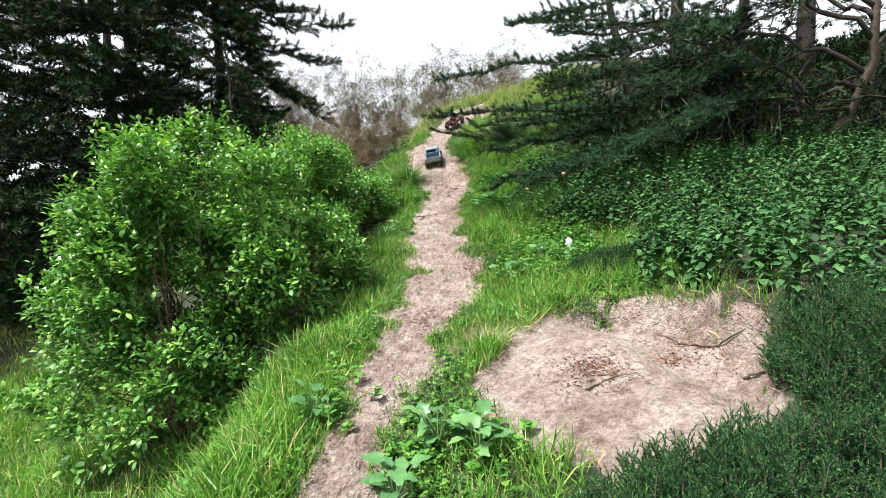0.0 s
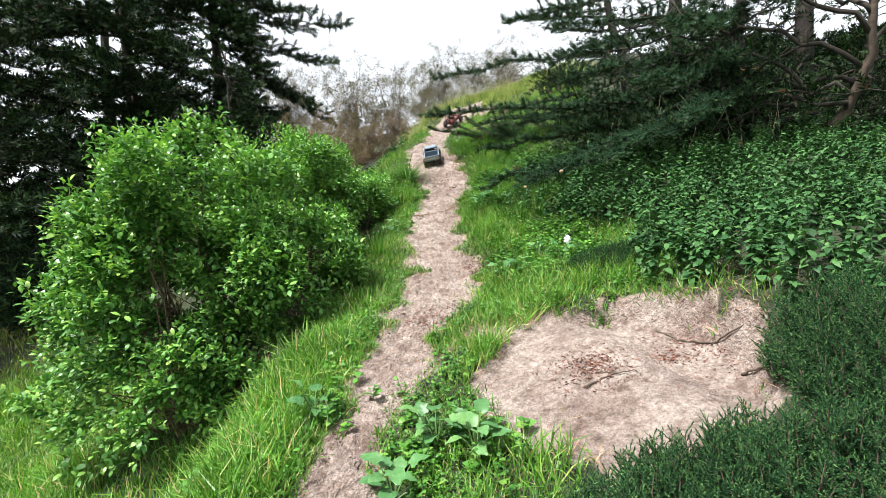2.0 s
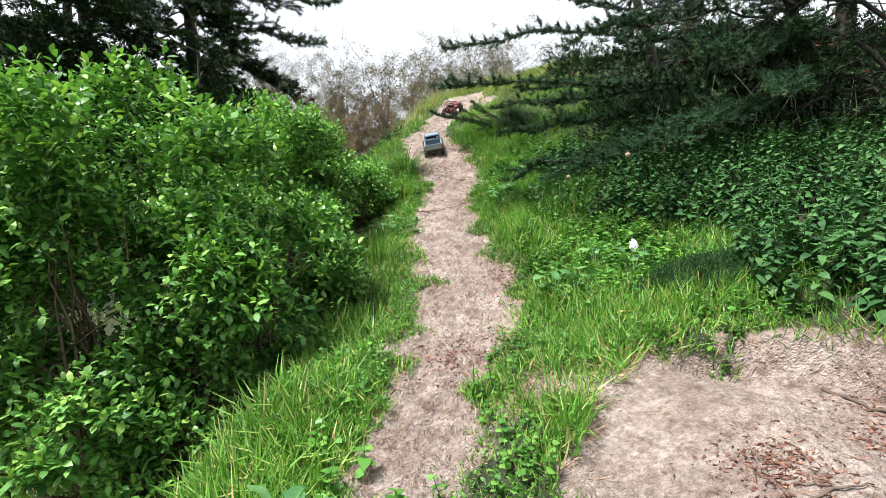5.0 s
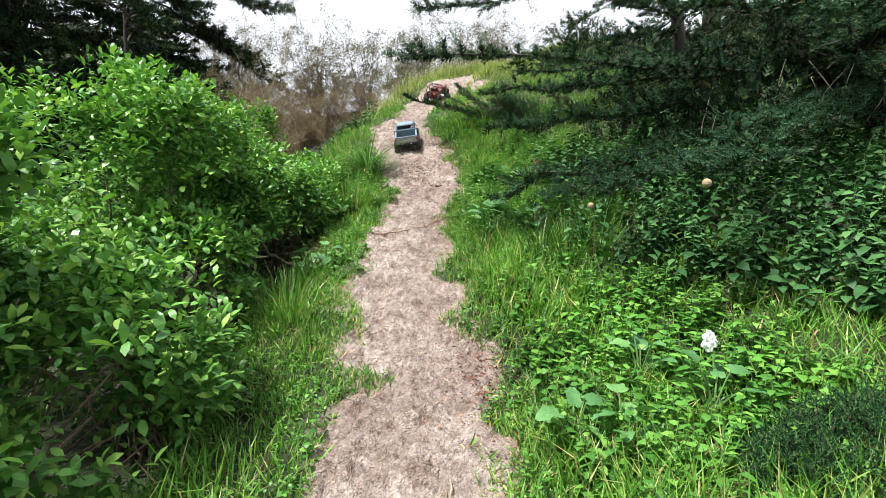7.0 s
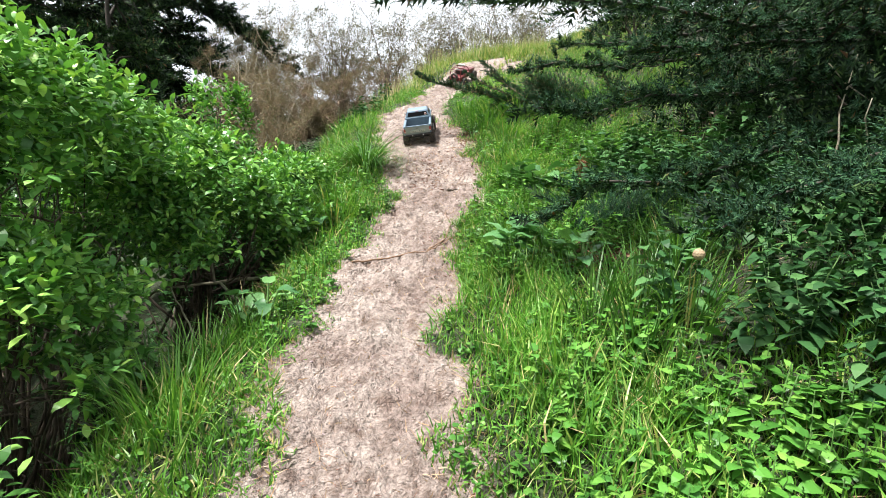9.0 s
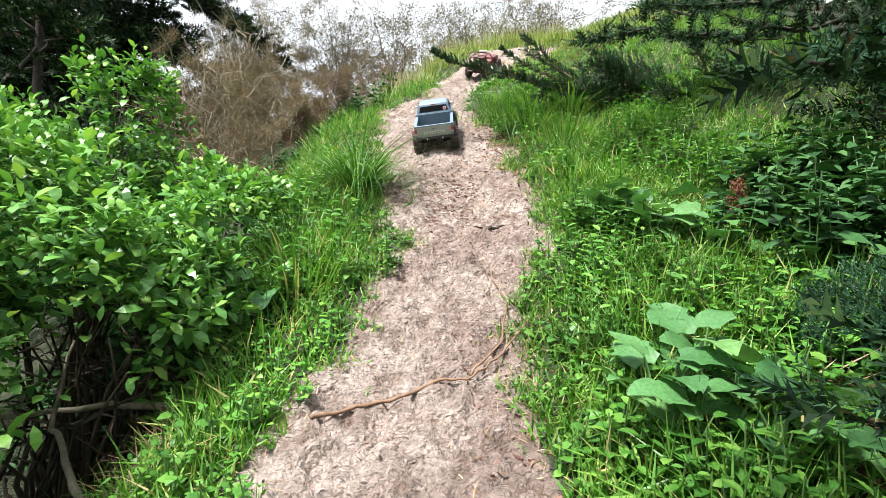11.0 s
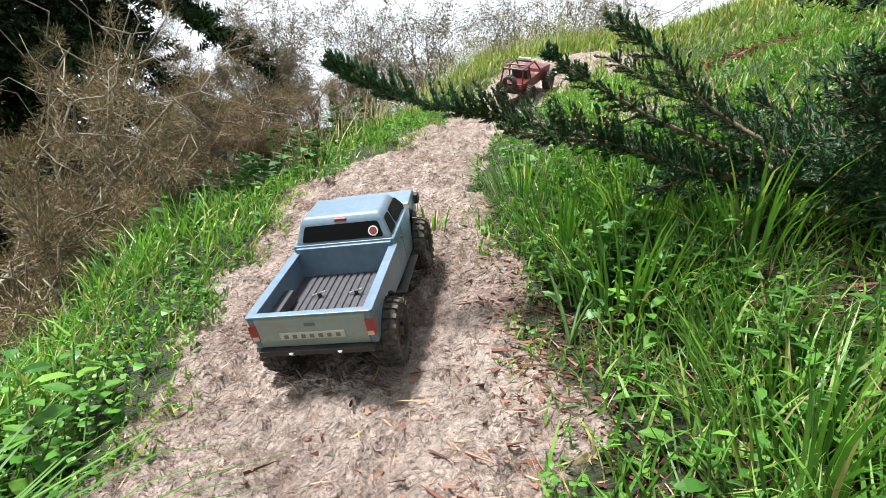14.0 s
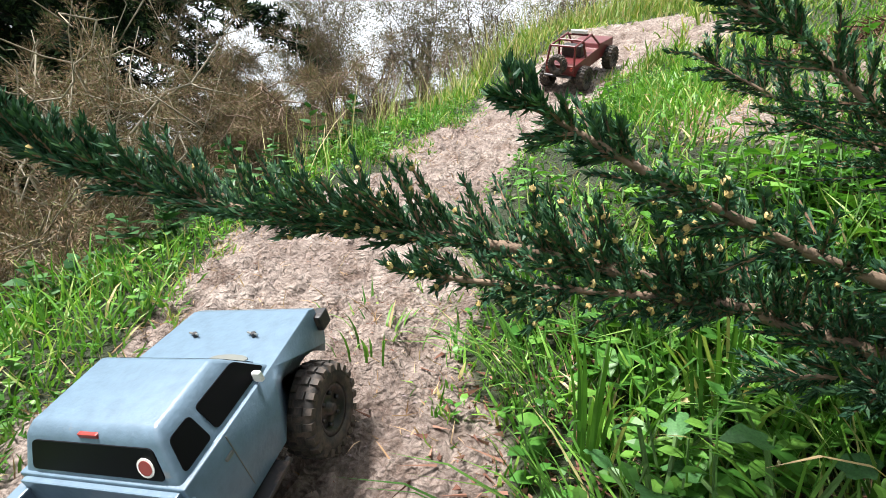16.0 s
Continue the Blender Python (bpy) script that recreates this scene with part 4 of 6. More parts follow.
# ---- conifers ----
def spray_template():
    """A flat feathery spray: short pointed leaflets along a bent axis."""
    v, t = [], []
    for k in range(3):
        y0, y1 = 0.28 * k, 0.28 * k + 0.38
        for s in (-1, 1):
            a = len(v)
            w = 0.36 * (1.1 - 0.2 * k)
            v += [(0, y0 - 0.04, 0.02 * k), (0, y0 + 0.2, 0.02 * k), (s * w, y1, 0.10 * (1 + (k % 2)) - 0.05 * k)]
            t.append((a, a + 1, a + 2) if s > 0 else (a + 1, a, a + 2))
    a = len(v)
    v += [(-0.05, 0.7, 0), (0.05, 0.7, 0), (0, 1.15, -0.08)]
    t.append((a, a + 1, a + 2))
    return v, t


SPRAY = spray_template()


def fine_spray():
    """A narrow twig with many short needles on all its sides."""
    v, t = [], []
    for k in range(12):
        y, a = 0.078 * k, 2.4 * k
        w = 0.22 * (1.05 - 0.04 * k)
        b = len(v)
        c, s = math.cos(a), math.sin(a)
        v += [(0.026 * s, y, -0.026 * c), (-0.026 * s, y, 0.026 * c), (w * c, y + 0.2, w * s)]
        t.append((b, b + 1, b + 2))
    return v, t


FINE_SPRAY = fine_spray()


def bough(base, tip, sag, spread, rng, twig_step, finger, density, wood, pos, ahead, scale, rise=0.25, radius=0.02, sub=True):
    """One bough: a stem, side shoots along it, and needled fingers on all of them."""
    base, tip = np.asarray(base, float), np.asarray(tip, float)
    length = np.linalg.norm(tip - base)
    line = bend(base, tip, sag, 14, rng, length * 0.008)
    wood.append(tube(line, np.linspace(radius, 0.003, 14), 4))
    d = unit(tip - base)
    across = unit(np.cross(d, np.array([0, 0, 1.0])))
    n = max(int(length / twig_step), 4)
    at = np.linspace(0.12, 1.0, n)
    spine = np.stack([np.interp(at, np.linspace(0, 1, 14), line[:, k]) for k in range(3)], -1)
    for k, (u, p) in enumerate(zip(at, spine)):
        s = 1 if k % 2 else -1
        reach = spread * (1.05 - u) ** 0.6 * rng.uniform(0.55, 1.1) * min(1.0, 0.35 + 2.2 * u)
        way = unit(d * rng.uniform(0.5, 0.9) + across * s * rng.uniform(0.5, 1.0) + np.array([0, 0, rise + rng.normal(0, 0.2)]))
        end = p + way * max(reach, finger * 1.5)
        if reach > finger * 3:
            wood.append(tube(bend(p, end, 0.04 * reach, 4, rng, reach * 0.02), [0.006, 0.005, 0.003, 0.0015], 3))
        m = max(int(np.linalg.norm(end - p) / finger * density), 3)
        uu = rng.uniform(0, 1, m)
        q = p + (end - p) * uu[:, None]
        w = unit(way * 1.0 + rng.normal(0, 0.38, (m, 3)) + np.array([0, 0, 0.22]))
        pos.append(q)
        ahead.append(w)
        f = finger * rng.uniform(0.6, 1.25, m)
        scale.append(np.stack([f, f, f], -1))
    # foliage set close along the stem itself, thick towards the tip
    m = int(length / finger * density * 0.9)
    u = rng.uniform(0.3, 1.0, m) ** 0.7
    pos.append(np.stack([np.interp(u, np.linspace(0, 1, 14), line[:, k]) for k in range(3)], -1))
    ahead.append(unit(d * 0.8 + rng.normal(0, 0.5, (m, 3)) + np.array([0, 0, 0.15])))
    f = finger * rng.uniform(0.6, 1.2, m)
    scale.append(np.stack([f, f, f], -1))
    return line


def conifer(name, label, base, top, radius, boughs, seed, finger=0.09, density=5.0, step=0.09, mat=None, lean_top=None, spread=0.5):
    """A conifer: trunk, its boughs given as (height along the trunk, tip, sag)."""
    rng = np.random.default_rng(seed)
    bz = float(height(base[0], base[1]))
    o = np.array([base[0], base[1], bz])
    ob = thing(name, label, "conifer tree", at=tuple(o))
    t = np.array([lean_top[0] if lean_top else base[0], lean_top[1] if lean_top else base[1], top], float)
    line = bend(o - np.array([0, 0, 0.1]), t, 0, 9, rng, 0.02)
    put_mesh("trunk", *tube(line - o, np.linspace(radius, radius * 0.15, 9), 9), DARK_BARK, ob, True)
    wood, pos, ahead, scale = [], [], [], []
    for u, tip, sag in boughs:
        k = u * 8
        i = min(int(k), 7)
        start = line[i] + (line[i + 1] - line[i]) * (k - i)
        bough(start, tip, sag, spread, rng, step, finger, density, wood, pos, ahead, scale, radius=0.012 + radius * 0.06)
    put_mesh("limb_work", *joined([(v - o, f) for v, f in wood]), DARK_BARK, ob, True)
    pos, ahead, scale = np.concatenate(pos), np.concatenate(ahead), np.concatenate(scale)
    spin = rng.normal(0, 1.0, len(pos))
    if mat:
        # broad sprays inside, coloured dark for the crown's shade, fine needled ones over them
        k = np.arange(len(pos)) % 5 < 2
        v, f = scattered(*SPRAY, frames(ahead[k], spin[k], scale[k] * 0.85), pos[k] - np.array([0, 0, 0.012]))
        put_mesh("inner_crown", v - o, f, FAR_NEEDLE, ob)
        pos, ahead, scale, spin = pos[~k], ahead[~k], scale[~k], spin[~k]
    v, f = scattered(*(FINE_SPRAY if mat else SPRAY), frames(ahead, spin, scale), pos)
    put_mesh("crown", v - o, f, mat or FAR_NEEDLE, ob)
    return ob


def ring(rng, base, z0, z1, n, reach, facing=None, wide=6.28, droop=0.15, trunk=(0, 1)):
    """Boughs all round a trunk, or within an angle of facing."""
    out = []
    for k in range(n):
        u = (k + rng.uniform(0, 1)) / n
        z = z0 + (z1 - z0) * u
        a = (facing if facing is not None else 0) + rng.uniform(-0.5, 0.5) * wide
        r = reach * (1.05 - 0.75 * u) * rng.uniform(0.7, 1.15)
        out.append((trunk[0] + (trunk[1] - trunk[0]) * u, (base[0] + math.cos(a) * r, base[1] + math.sin(a) * r, z + rng.normal(0, 0.2) - droop * r), rng.uniform(-0.25, 0.15)))
    return out


def left_trees():
    rng = np.random.default_rng(301)
    # boughs that hang towards the trail, in front of the trunks
    front = [(0.5, (-1.46, 9.5, 4.75), 0.1), (0.45, (-1.75, 9.6, 4.1), 0.1), (0.38, (-2.15, 9.4, 3.3), 0.1), (0.42, (-2.75, 8.8, 3.7), 0.0), (0.34, (-3.1, 8.2, 3.1), 0.0), (0.3, (-3.1, 8.8, 2.7), 0.0), (0.26, (-2.8, 8.0, 2.4), 0.0), (0.2, (-2.6, 8.3, 2.0), 0.0), (0.2, (-2.9, 7.8, 1.9), 0.0), (0.28, (-2.5, 8.5, 2.7), 0.0), (0.24, (-3.3, 8.0, 2.2), 0.0),
             (0.55, (-2.2, 9.2, 4.95), 0.1), (0.6, (-1.9, 9.6, 5.5), 0.1), (0.62, (-2.6, 8.8, 5.6), 0.1), (0.7, (-2.2, 9.4, 6.2), 0.0)]
    conifer("conifer_tree", "dark conifer with drooping boughs behind the bushes", (-4.2, 10.2), 9.0, 0.13, front + ring(rng, (-4.2, 10.2), 1.2, 8.6, 50, 2.6, -1.2, 4.2, trunk=(0.1, 0.95)), 313, 0.125, 5.6, 0.11, spread=0.8)
    front = [(0.5, (-4.1, 7.2, 4.2), 0.1), (0.36, (-4.5, 6.9, 2.95), 0.1), (0.45, (-3.6, 7.4, 3.7), 0.1), (0.5, (-5.2, 6.8, 3.9), 0.0), (0.3, (-3.4, 7.6, 2.5), 0.0), (0.6, (-4.0, 7.0, 5.0), 0.0), (0.25, (-4.6, 7.0, 2.0), 0.0), (0.2, (-3.6, 7.4, 1.7), 0.0)]
    conifer("conifer_tree", "tall dark conifer with drooping boughs", (-5.0, 8.6), 8.0, 0.13, front + ring(rng, (-5.0, 8.6), 0.8, 7.6, 64, 3.0, -1.2, 4.4, trunk=(0.08, 0.95)), 311, 0.12, 5.4, 0.105, spread=0.75)
    conifer("conifer_tree", "tall dark conifer with bare lower trunk", (-6.5, 6.2), 8.5, 0.13, ring(rng, (-6.5, 6.2), 1.4, 8.0, 54, 2.8, -0.8, 4.6, trunk=(0.15, 0.95)), 312, 0.13, 4.2, 0.12, spread=0.75)
    conifer("conifer_tree", "dark conifer at the wood's edge", (-8.5, 9.5), 9.0, 0.18, ring(rng, (-8.5, 9.5), 0.6, 8.6, 50, 3.4, -0.9, 4.4, trunk=(0.05, 0.95)), 314, 0.24, 4.0, 0.17, spread=0.9)
    conifer("conifer_tree", "slim dark conifer among the others", (-5.6, 4.6), 6.5, 0.07, ring(rng, (-5.6, 4.6), 0.3, 6.2, 44, 1.6, trunk=(0.05, 0.95)), 315, 0.14, 3.8, 0.11, spread=0.55)
    conifer("conifer_tree", "young dark conifer below the trail", (-2.9, 7.4), 3.6, 0.05, ring(rng, (-2.9, 7.4), 0.9, 3.4, 34, 1.0, trunk=(0.1, 0.95)), 316, 0.085, 6.5, 0.075, spread=0.4)

    conifer("conifer_tree", "tall dark conifer deep in the wood", (-8.5, 13.5), 10.0, 0.18, ring(rng, (-8.5, 13.5), 0.6, 9.6, 44, 3.6, -0.9, 4.4, trunk=(0.05, 0.95)), 317, 0.34, 4.0, 0.24, spread=1.1)
    conifer("conifer_tree", "tall dark conifer deep in the wood", (-11.5, 9.5), 10.0, 0.18, ring(rng, (-11.5, 9.5), 0.4, 9.6, 44, 3.6, -0.6, 4.4, trunk=(0.05, 0.95)), 318, 0.34, 4.0, 0.24, spread=1.1)


left_trees()


def right_trees():
    rng = np.random.default_rng(302)
    low = [(0.10, (0.62, 5.75, 2.12), 0.02), (0.16, (0.95, 6.0, 2.35), 0.05), (0.24, (1.5, 5.5, 2.75), 0.0), (0.12, (1.5, 5.2, 2.05), 0.05),
           (0.2, (1.5, 5.6, 2.5), 0.0), (0.42, (1.25, 6.1, 3.41), 0.0), (0.5, (1.0, 6.4, 3.5), 0.0), (0.36, (1.35, 5.6, 3.1), 0.0), (0.3, (1.7, 5.4, 2.8), 0.0)]
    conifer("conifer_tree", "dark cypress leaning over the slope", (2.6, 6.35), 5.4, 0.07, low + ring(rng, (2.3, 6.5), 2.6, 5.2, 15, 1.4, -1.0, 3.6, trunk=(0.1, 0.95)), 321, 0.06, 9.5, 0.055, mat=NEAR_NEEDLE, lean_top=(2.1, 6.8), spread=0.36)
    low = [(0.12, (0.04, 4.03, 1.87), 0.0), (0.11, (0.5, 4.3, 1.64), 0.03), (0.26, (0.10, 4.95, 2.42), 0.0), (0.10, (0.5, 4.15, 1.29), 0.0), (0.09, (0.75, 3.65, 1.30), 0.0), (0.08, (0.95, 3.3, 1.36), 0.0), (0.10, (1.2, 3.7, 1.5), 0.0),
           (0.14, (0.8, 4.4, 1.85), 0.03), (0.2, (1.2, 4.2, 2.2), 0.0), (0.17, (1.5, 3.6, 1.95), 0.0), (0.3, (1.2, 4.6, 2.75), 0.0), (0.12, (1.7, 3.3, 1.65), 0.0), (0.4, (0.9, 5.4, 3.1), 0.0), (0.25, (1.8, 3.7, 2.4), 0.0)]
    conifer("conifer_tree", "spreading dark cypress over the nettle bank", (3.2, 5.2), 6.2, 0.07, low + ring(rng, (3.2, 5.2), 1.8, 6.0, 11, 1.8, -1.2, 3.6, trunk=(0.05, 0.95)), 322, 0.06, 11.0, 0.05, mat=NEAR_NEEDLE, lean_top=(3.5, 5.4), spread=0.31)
    conifer("conifer_tree", "dark spreading conifer with bare crooked limbs", (4.9, 6.6), 8.0, 0.12, ring(rng, (4.9, 6.6), 1.9, 7.6, 26, 3.2, -2.0, 4.4, trunk=(0.03, 0.95)), 323, 0.12, 1.7, 0.17, spread=0.6)
    conifer("conifer_tree", "dark conifer on the upper bank", (4.6, 9.4), 9.0, 0.14, ring(rng, (4.6, 9.4), 2.9, 8.6, 24, 2.4, -2.0, 4.4, trunk=(0.03, 0.95)), 324, 0.13, 1.7, 0.17, spread=0.6)
    conifer("conifer_tree", "dark conifer at the edge of the bank", (5.2, 3.9), 7.5, 0.12, ring(rng, (5.2, 3.9), 1.3, 7.2, 24, 2.6, 3.0, 4.4, trunk=(0.03, 0.95)), 325, 0.12, 1.8, 0.17, spread=0.6)


right_trees()


def crooked_tree(way, tips, seed, label):
    """An old half-bare tree: a leaning trunk, long crooked limbs with many thin twigs and little foliage."""
    rng = np.random.default_rng(seed)
    line = np.array(way, float)
    o = line[0].copy()
    ob = thing("crooked_tree", label, "tree", at=tuple(o))
    u, f = np.linspace(0, 1, len(line)), np.linspace(0, 1, 20)
    trunk = np.stack([np.interp(f, u, line[:, k]) for k in range(3)], -1) + rng.normal(0, 0.012, (20, 3))
    put_mesh("trunk", *tube(trunk - o, np.linspace(0.055, 0.022, 20), 9), BARK, ob, True)
    pos, ahead, twigs = [], [], []
    for at, tip in tips:
        limb = bend(trunk[int(at * 19)], tip, rng.uniform(-0.25, 0.2), 14, rng, 0.05)
        put_mesh("limb", *tube(limb - o, np.linspace(0.022, 0.005, 14), 6), DARK_BARK, ob, True)
        d = unit(limb[-1] - limb[0])
        for k in range(3, 14):
            for _ in range(3):
                way_ = unit(d * 0.7 + rng.normal(0, 0.6, 3))
                end = limb[k] + way_ * rng.uniform(0.15, 0.5)
                twig = bend(limb[k], end, rng.uniform(-0.05, 0.08), 5, rng, 0.02)
                twigs.append(tube(twig, [0.006, 0.005, 0.004, 0.003, 0.002], 4))
                m = rng.integers(3, 11)
                pos.append(twig[2] + (twig[4] - twig[2]) * rng.uniform(0, 1.1, (m, 1)) + rng.normal(0, 0.02, (m, 3)))
                ahead.append(unit(way_ + rng.normal(0, 0.5, (m, 3))))
    put_mesh("twig_work", *joined([(v - o, t) for v, t in twigs]), DARK_BARK, ob)
    pos, ahead = np.concatenate(pos), np.concatenate(ahead)
    sc = rng.uniform(0.05, 0.10, (len(pos), 1)) * np.ones((1, 3))
    v, t = scattered(*SPRAY, frames(ahead, rng.normal(0, 1, len(pos)), sc), pos)
    put_mesh("crown", v - o, t, FAR_NEEDLE, ob)
    return ob


crooked_tree([(3.30, 4.50, float(height(3.30, 4.50)) - 0.05), (3.37, 4.43, 1.45), (3.52, 4.28, 1.78), (3.62, 4.12, 2.16), (3.56, 4.02, 2.66), (3.7, 4.1, 3.4)],
             [(0.5, (1.9, 4.9, 2.5)), (0.6, (1.7, 4.95, 2.85)), (0.45, (2.3, 4.9, 2.2)), (0.7, (2.2, 4.5, 3.05)), (0.8, (2.5, 4.3, 3.2)), (0.55, (2.6, 5.3, 2.4)), (0.4, (4.2, 4.4, 2.2)), (0.65, (4.3, 4.2, 2.9)), (0.9, (2.9, 4.2, 3.6)), (0.75, (3.3, 5.2, 3.0)), (0.5, (4.4, 5.0, 2.5)), (0.35, (2.6, 4.5, 1.75))],
             351, "old half-bare tree with crooked limbs over the nettles")


def cypress_branch():
    """The low branch that reaches across the trail, close to the camera at the end."""
    rng = np.random.default_rng(330)
    o = np.array([2.45, 6.36, 2.16])
    ob = thing("cypress_branch", "low cypress branch with dark green foliage reaching across the trail", "branch", at=tuple(o))
    main = np.array([(2.45, 6.36, 2.16), (1.9, 6.42, 2.12), (1.4, 6.42, 2.10), (1.05, 6.36, 2.06), (0.80, 6.33, 2.045), (0.60, 6.33, 2.055), (0.48, 6.31, 2.094), (0.34, 6.28, 2.125), (0.18, 6.25, 2.132), (0.06, 6.21, 2.153), (0.0, 6.185, 2.185)])
    second = np.array([(0.78, 6.33, 2.05), (0.66, 6.31, 2.09), (0.52, 6.27, 2.13), (0.42, 6.235, 2.17), (0.33, 6.21, 2.215)])
    third = np.array([(0.86, 6.34, 2.05), (0.76, 6.36, 2.10), (0.64, 6.38, 2.175), (0.54, 6.39, 2.28), (0.45, 6.40, 2.34)])
    fourth = np.array([(1.10, 6.36, 2.06), (0.98, 6.30, 2.12), (0.88, 6.24, 2.16), (0.76, 6.18, 2.22)])
    under = np.array([(0.50, 6.31, 2.09), (0.42, 6.28, 2.098), (0.34, 6.26, 2.10), (0.27, 6.24, 2.105)])
    lines = [(main, 0.011, 1.0, "branch_stem"), (second, 0.006, 0.78, "side_stem"), (third, 0.006, 0.95, "side_stem"), (fourth, 0.006, 1.0, "side_stem"), (under, 0.004, 0.8, "side_stem")]
    for k in range(18):
        x = 0.9 + 0.085 * k
        y = 6.38 + rng.normal(0, 0.03)
        lines.append((bend((x, y, 2.08), (x - rng.uniform(0.25, 0.42), y + rng.choice([-1, 1]) * rng.uniform(0.1, 0.3), 2.10 + rng.uniform(-0.02, 0.26)), 0.01, 5, rng), 0.005, 1.35, "side_stem"))
    for k in range(14):
        x = 1.0 + 0.08 * k
        y = 6.36 + rng.normal(0, 0.04)
        lines.append((bend((x, y, 2.055), (x - rng.uniform(0.15, 0.3), y + rng.choice([-1, 1]) * rng.uniform(0.05, 0.22), 2.05 + rng.uniform(-0.06, 0.03)), 0.01, 5, rng), 0.004, 1.1, "side_stem"))
    for k in range(6):
        x = 0.60 + 0.05 * k
        lines.append((bend((x, 6.33, 2.05), (x - rng.uniform(0.07, 0.12), 6.33 + rng.choice([-1, 1]) * rng.uniform(0.04, 0.09), 2.045 + rng.uniform(-0.03, 0.02)), 0.0, 5, rng), 0.003, 0.7, "side_stem"))
    cones = []
    for line, r, size, name in lines:
        near = line[-1][0] < 0.8
        fine = np.linspace(0, 1, 30)
        along = np.linspace(0, 1, len(line))
        p = np.stack([np.interp(fine, along, line[:, k]) for k in range(3)], -1)
        for _ in range(2):
            p[1:-1] = (p[:-2] + 2 * p[1:-1] + p[2:]) / 4
        put_mesh(name, *[a for a in [tube(p - o, np.linspace(r, 0.0015, 30) * (1 + 0.15 * rng.normal(0, 1, 30).clip(-1, 1)), 8)]][0], BROWN_BARK, ob, True)
        length = np.linalg.norm(np.diff(p, axis=0), axis=1).sum()
        n = int(length / (0.0029 if near else 0.004))
        u = np.sort(rng.uniform(0.0, 1, n))
        root = np.stack([np.interp(u, fine, p[:, k]) for k in range(3)], -1)
        d = unit(np.stack([np.interp(u, fine, np.gradient(p[:, k])) for k in range(3)], -1))
        pos, ahead, scale, wood = [], [], [], []
        for q, e, v in zip(root, d, u):
            a = rng.uniform(0, 2 * np.pi)
            across = unit(np.cross(e, (0, 0, 1)))
            up = np.cross(across, e)
            out = across * math.cos(a) * 0.7 + up * ((0.5 if r > 0.008 else 0.12) + 0.65 * math.sin(a))
            way = unit(e * rng.uniform(0.4, 0.9) + out * 0.9)
            close = near and q[0] < 0.85
            long_ = size * (1.0 if close else 1.6) * rng.uniform(0.018, 0.052) * (0.4 + 0.75 * min(1, (1 - v) * 4 + 0.1))
            m = int(20 + long_ * 1250) if close else int(8 + long_ * 420)
            w = rng.uniform(0.0, 1, m)
            tip = q + way * long_
            wood.append(tube(np.stack([q, tip]), [0.0013, 0.0007], 3))
            pos.append(q + (tip - q) * w[:, None])
            ahead.append(unit(way * 0.95 + rng.normal(0, 0.33, (m, 3)) + np.array([0, 0, 0.1])))
            f = rng.uniform(0.0055, 0.011, m) * (1.0 if close else 1.7)
            w_ = 0.0023 if close else 0.0038
            scale.append(np.stack([np.full(m, w_), f, np.full(m, w_)], -1))
            if size > 0.75 and rng.uniform() < (0.6 if 0.22 < q[0] < 0.48 and q[1] > 6.24 else 0.04) and q[0] < 0.9:
                cones.append(q + way * long_ * rng.uniform(0.7, 1.0))
        # needles set straight on the stem
        m = int(length / (0.0009 if near else 0.002))
        u = rng.uniform(0.0, 1, m)
        q = np.stack([np.interp(u, fine, p[:, k]) for k in range(3)], -1)
        e = unit(np.stack([np.interp(u, fine, np.gradient(p[:, k])) for k in range(3)], -1))
        pos.append(q)
        ahead.append(unit(e * 0.7 + rng.normal(0, 0.7, (m, 3)) + np.array([0, 0, 0.45])))
        f = rng.uniform(0.007, 0.014, m)
        scale.append(np.stack([np.full(m, 0.0017), f, np.full(m, 0.0017)], -1))
        put_mesh("twig_work", *joined([(a - o, b) for a, b in wood]), TWIG, ob)
        v, t = scattered(*NEEDLE_BLADE, frames(np.concatenate(ahead), rng.uniform(0, 6.28, sum(len(a) for a in ahead)), np.concatenate(scale)), np.concatenate(pos))
        put_mesh("needles", v - o, t, NEEDLE, ob)
    bm = bmesh.new()
    bmesh.ops.create_icosphere(bm, subdivisions=1, radius=1.0)
    for v in bm.verts:
        v.co.z *= 1.25
    shared = bpy.data.meshes.new("pollen_cone")
    bm.to_mesh(shared)
    bm.free()
    shared.materials.append(POLLEN)
    for c in cones:
        cone = new("pollen_cone", shared)
        cone.parent = ob
        cone.matrix_basis = pose(*(c - o), rng.uniform(-40, 40), rng.uniform(-40, 40), 0) @ Matrix.Scale(rng.uniform(0.0018, 0.003), 4)


POLLEN = leafy("pollen", [(0.0, (0.34, 0.29, 0.09)), (1.0, (0.5, 0.43, 0.17))], 0.7, 0.0, each=True)
cypress_branch()


def juniper_spray():
    """A stubby twig, thickly set with short flat needles."""
    v, t = [], []
    for k in range(14):
        y, a = 0.07 * k, 2.4 * k
        w = 0.24 * (1.05 - 0.045 * k)
        b = len(v)
        c, s = math.cos(a), math.sin(a)
        v += [(0.06 * s, y, -0.06 * c), (-0.06 * s, y, 0.06 * c), (w * c, y + 0.24, w * s)]
        t.append((b, b + 1, b + 2))
    return v, t


JUNIPER_SPRAY = juniper_spray()


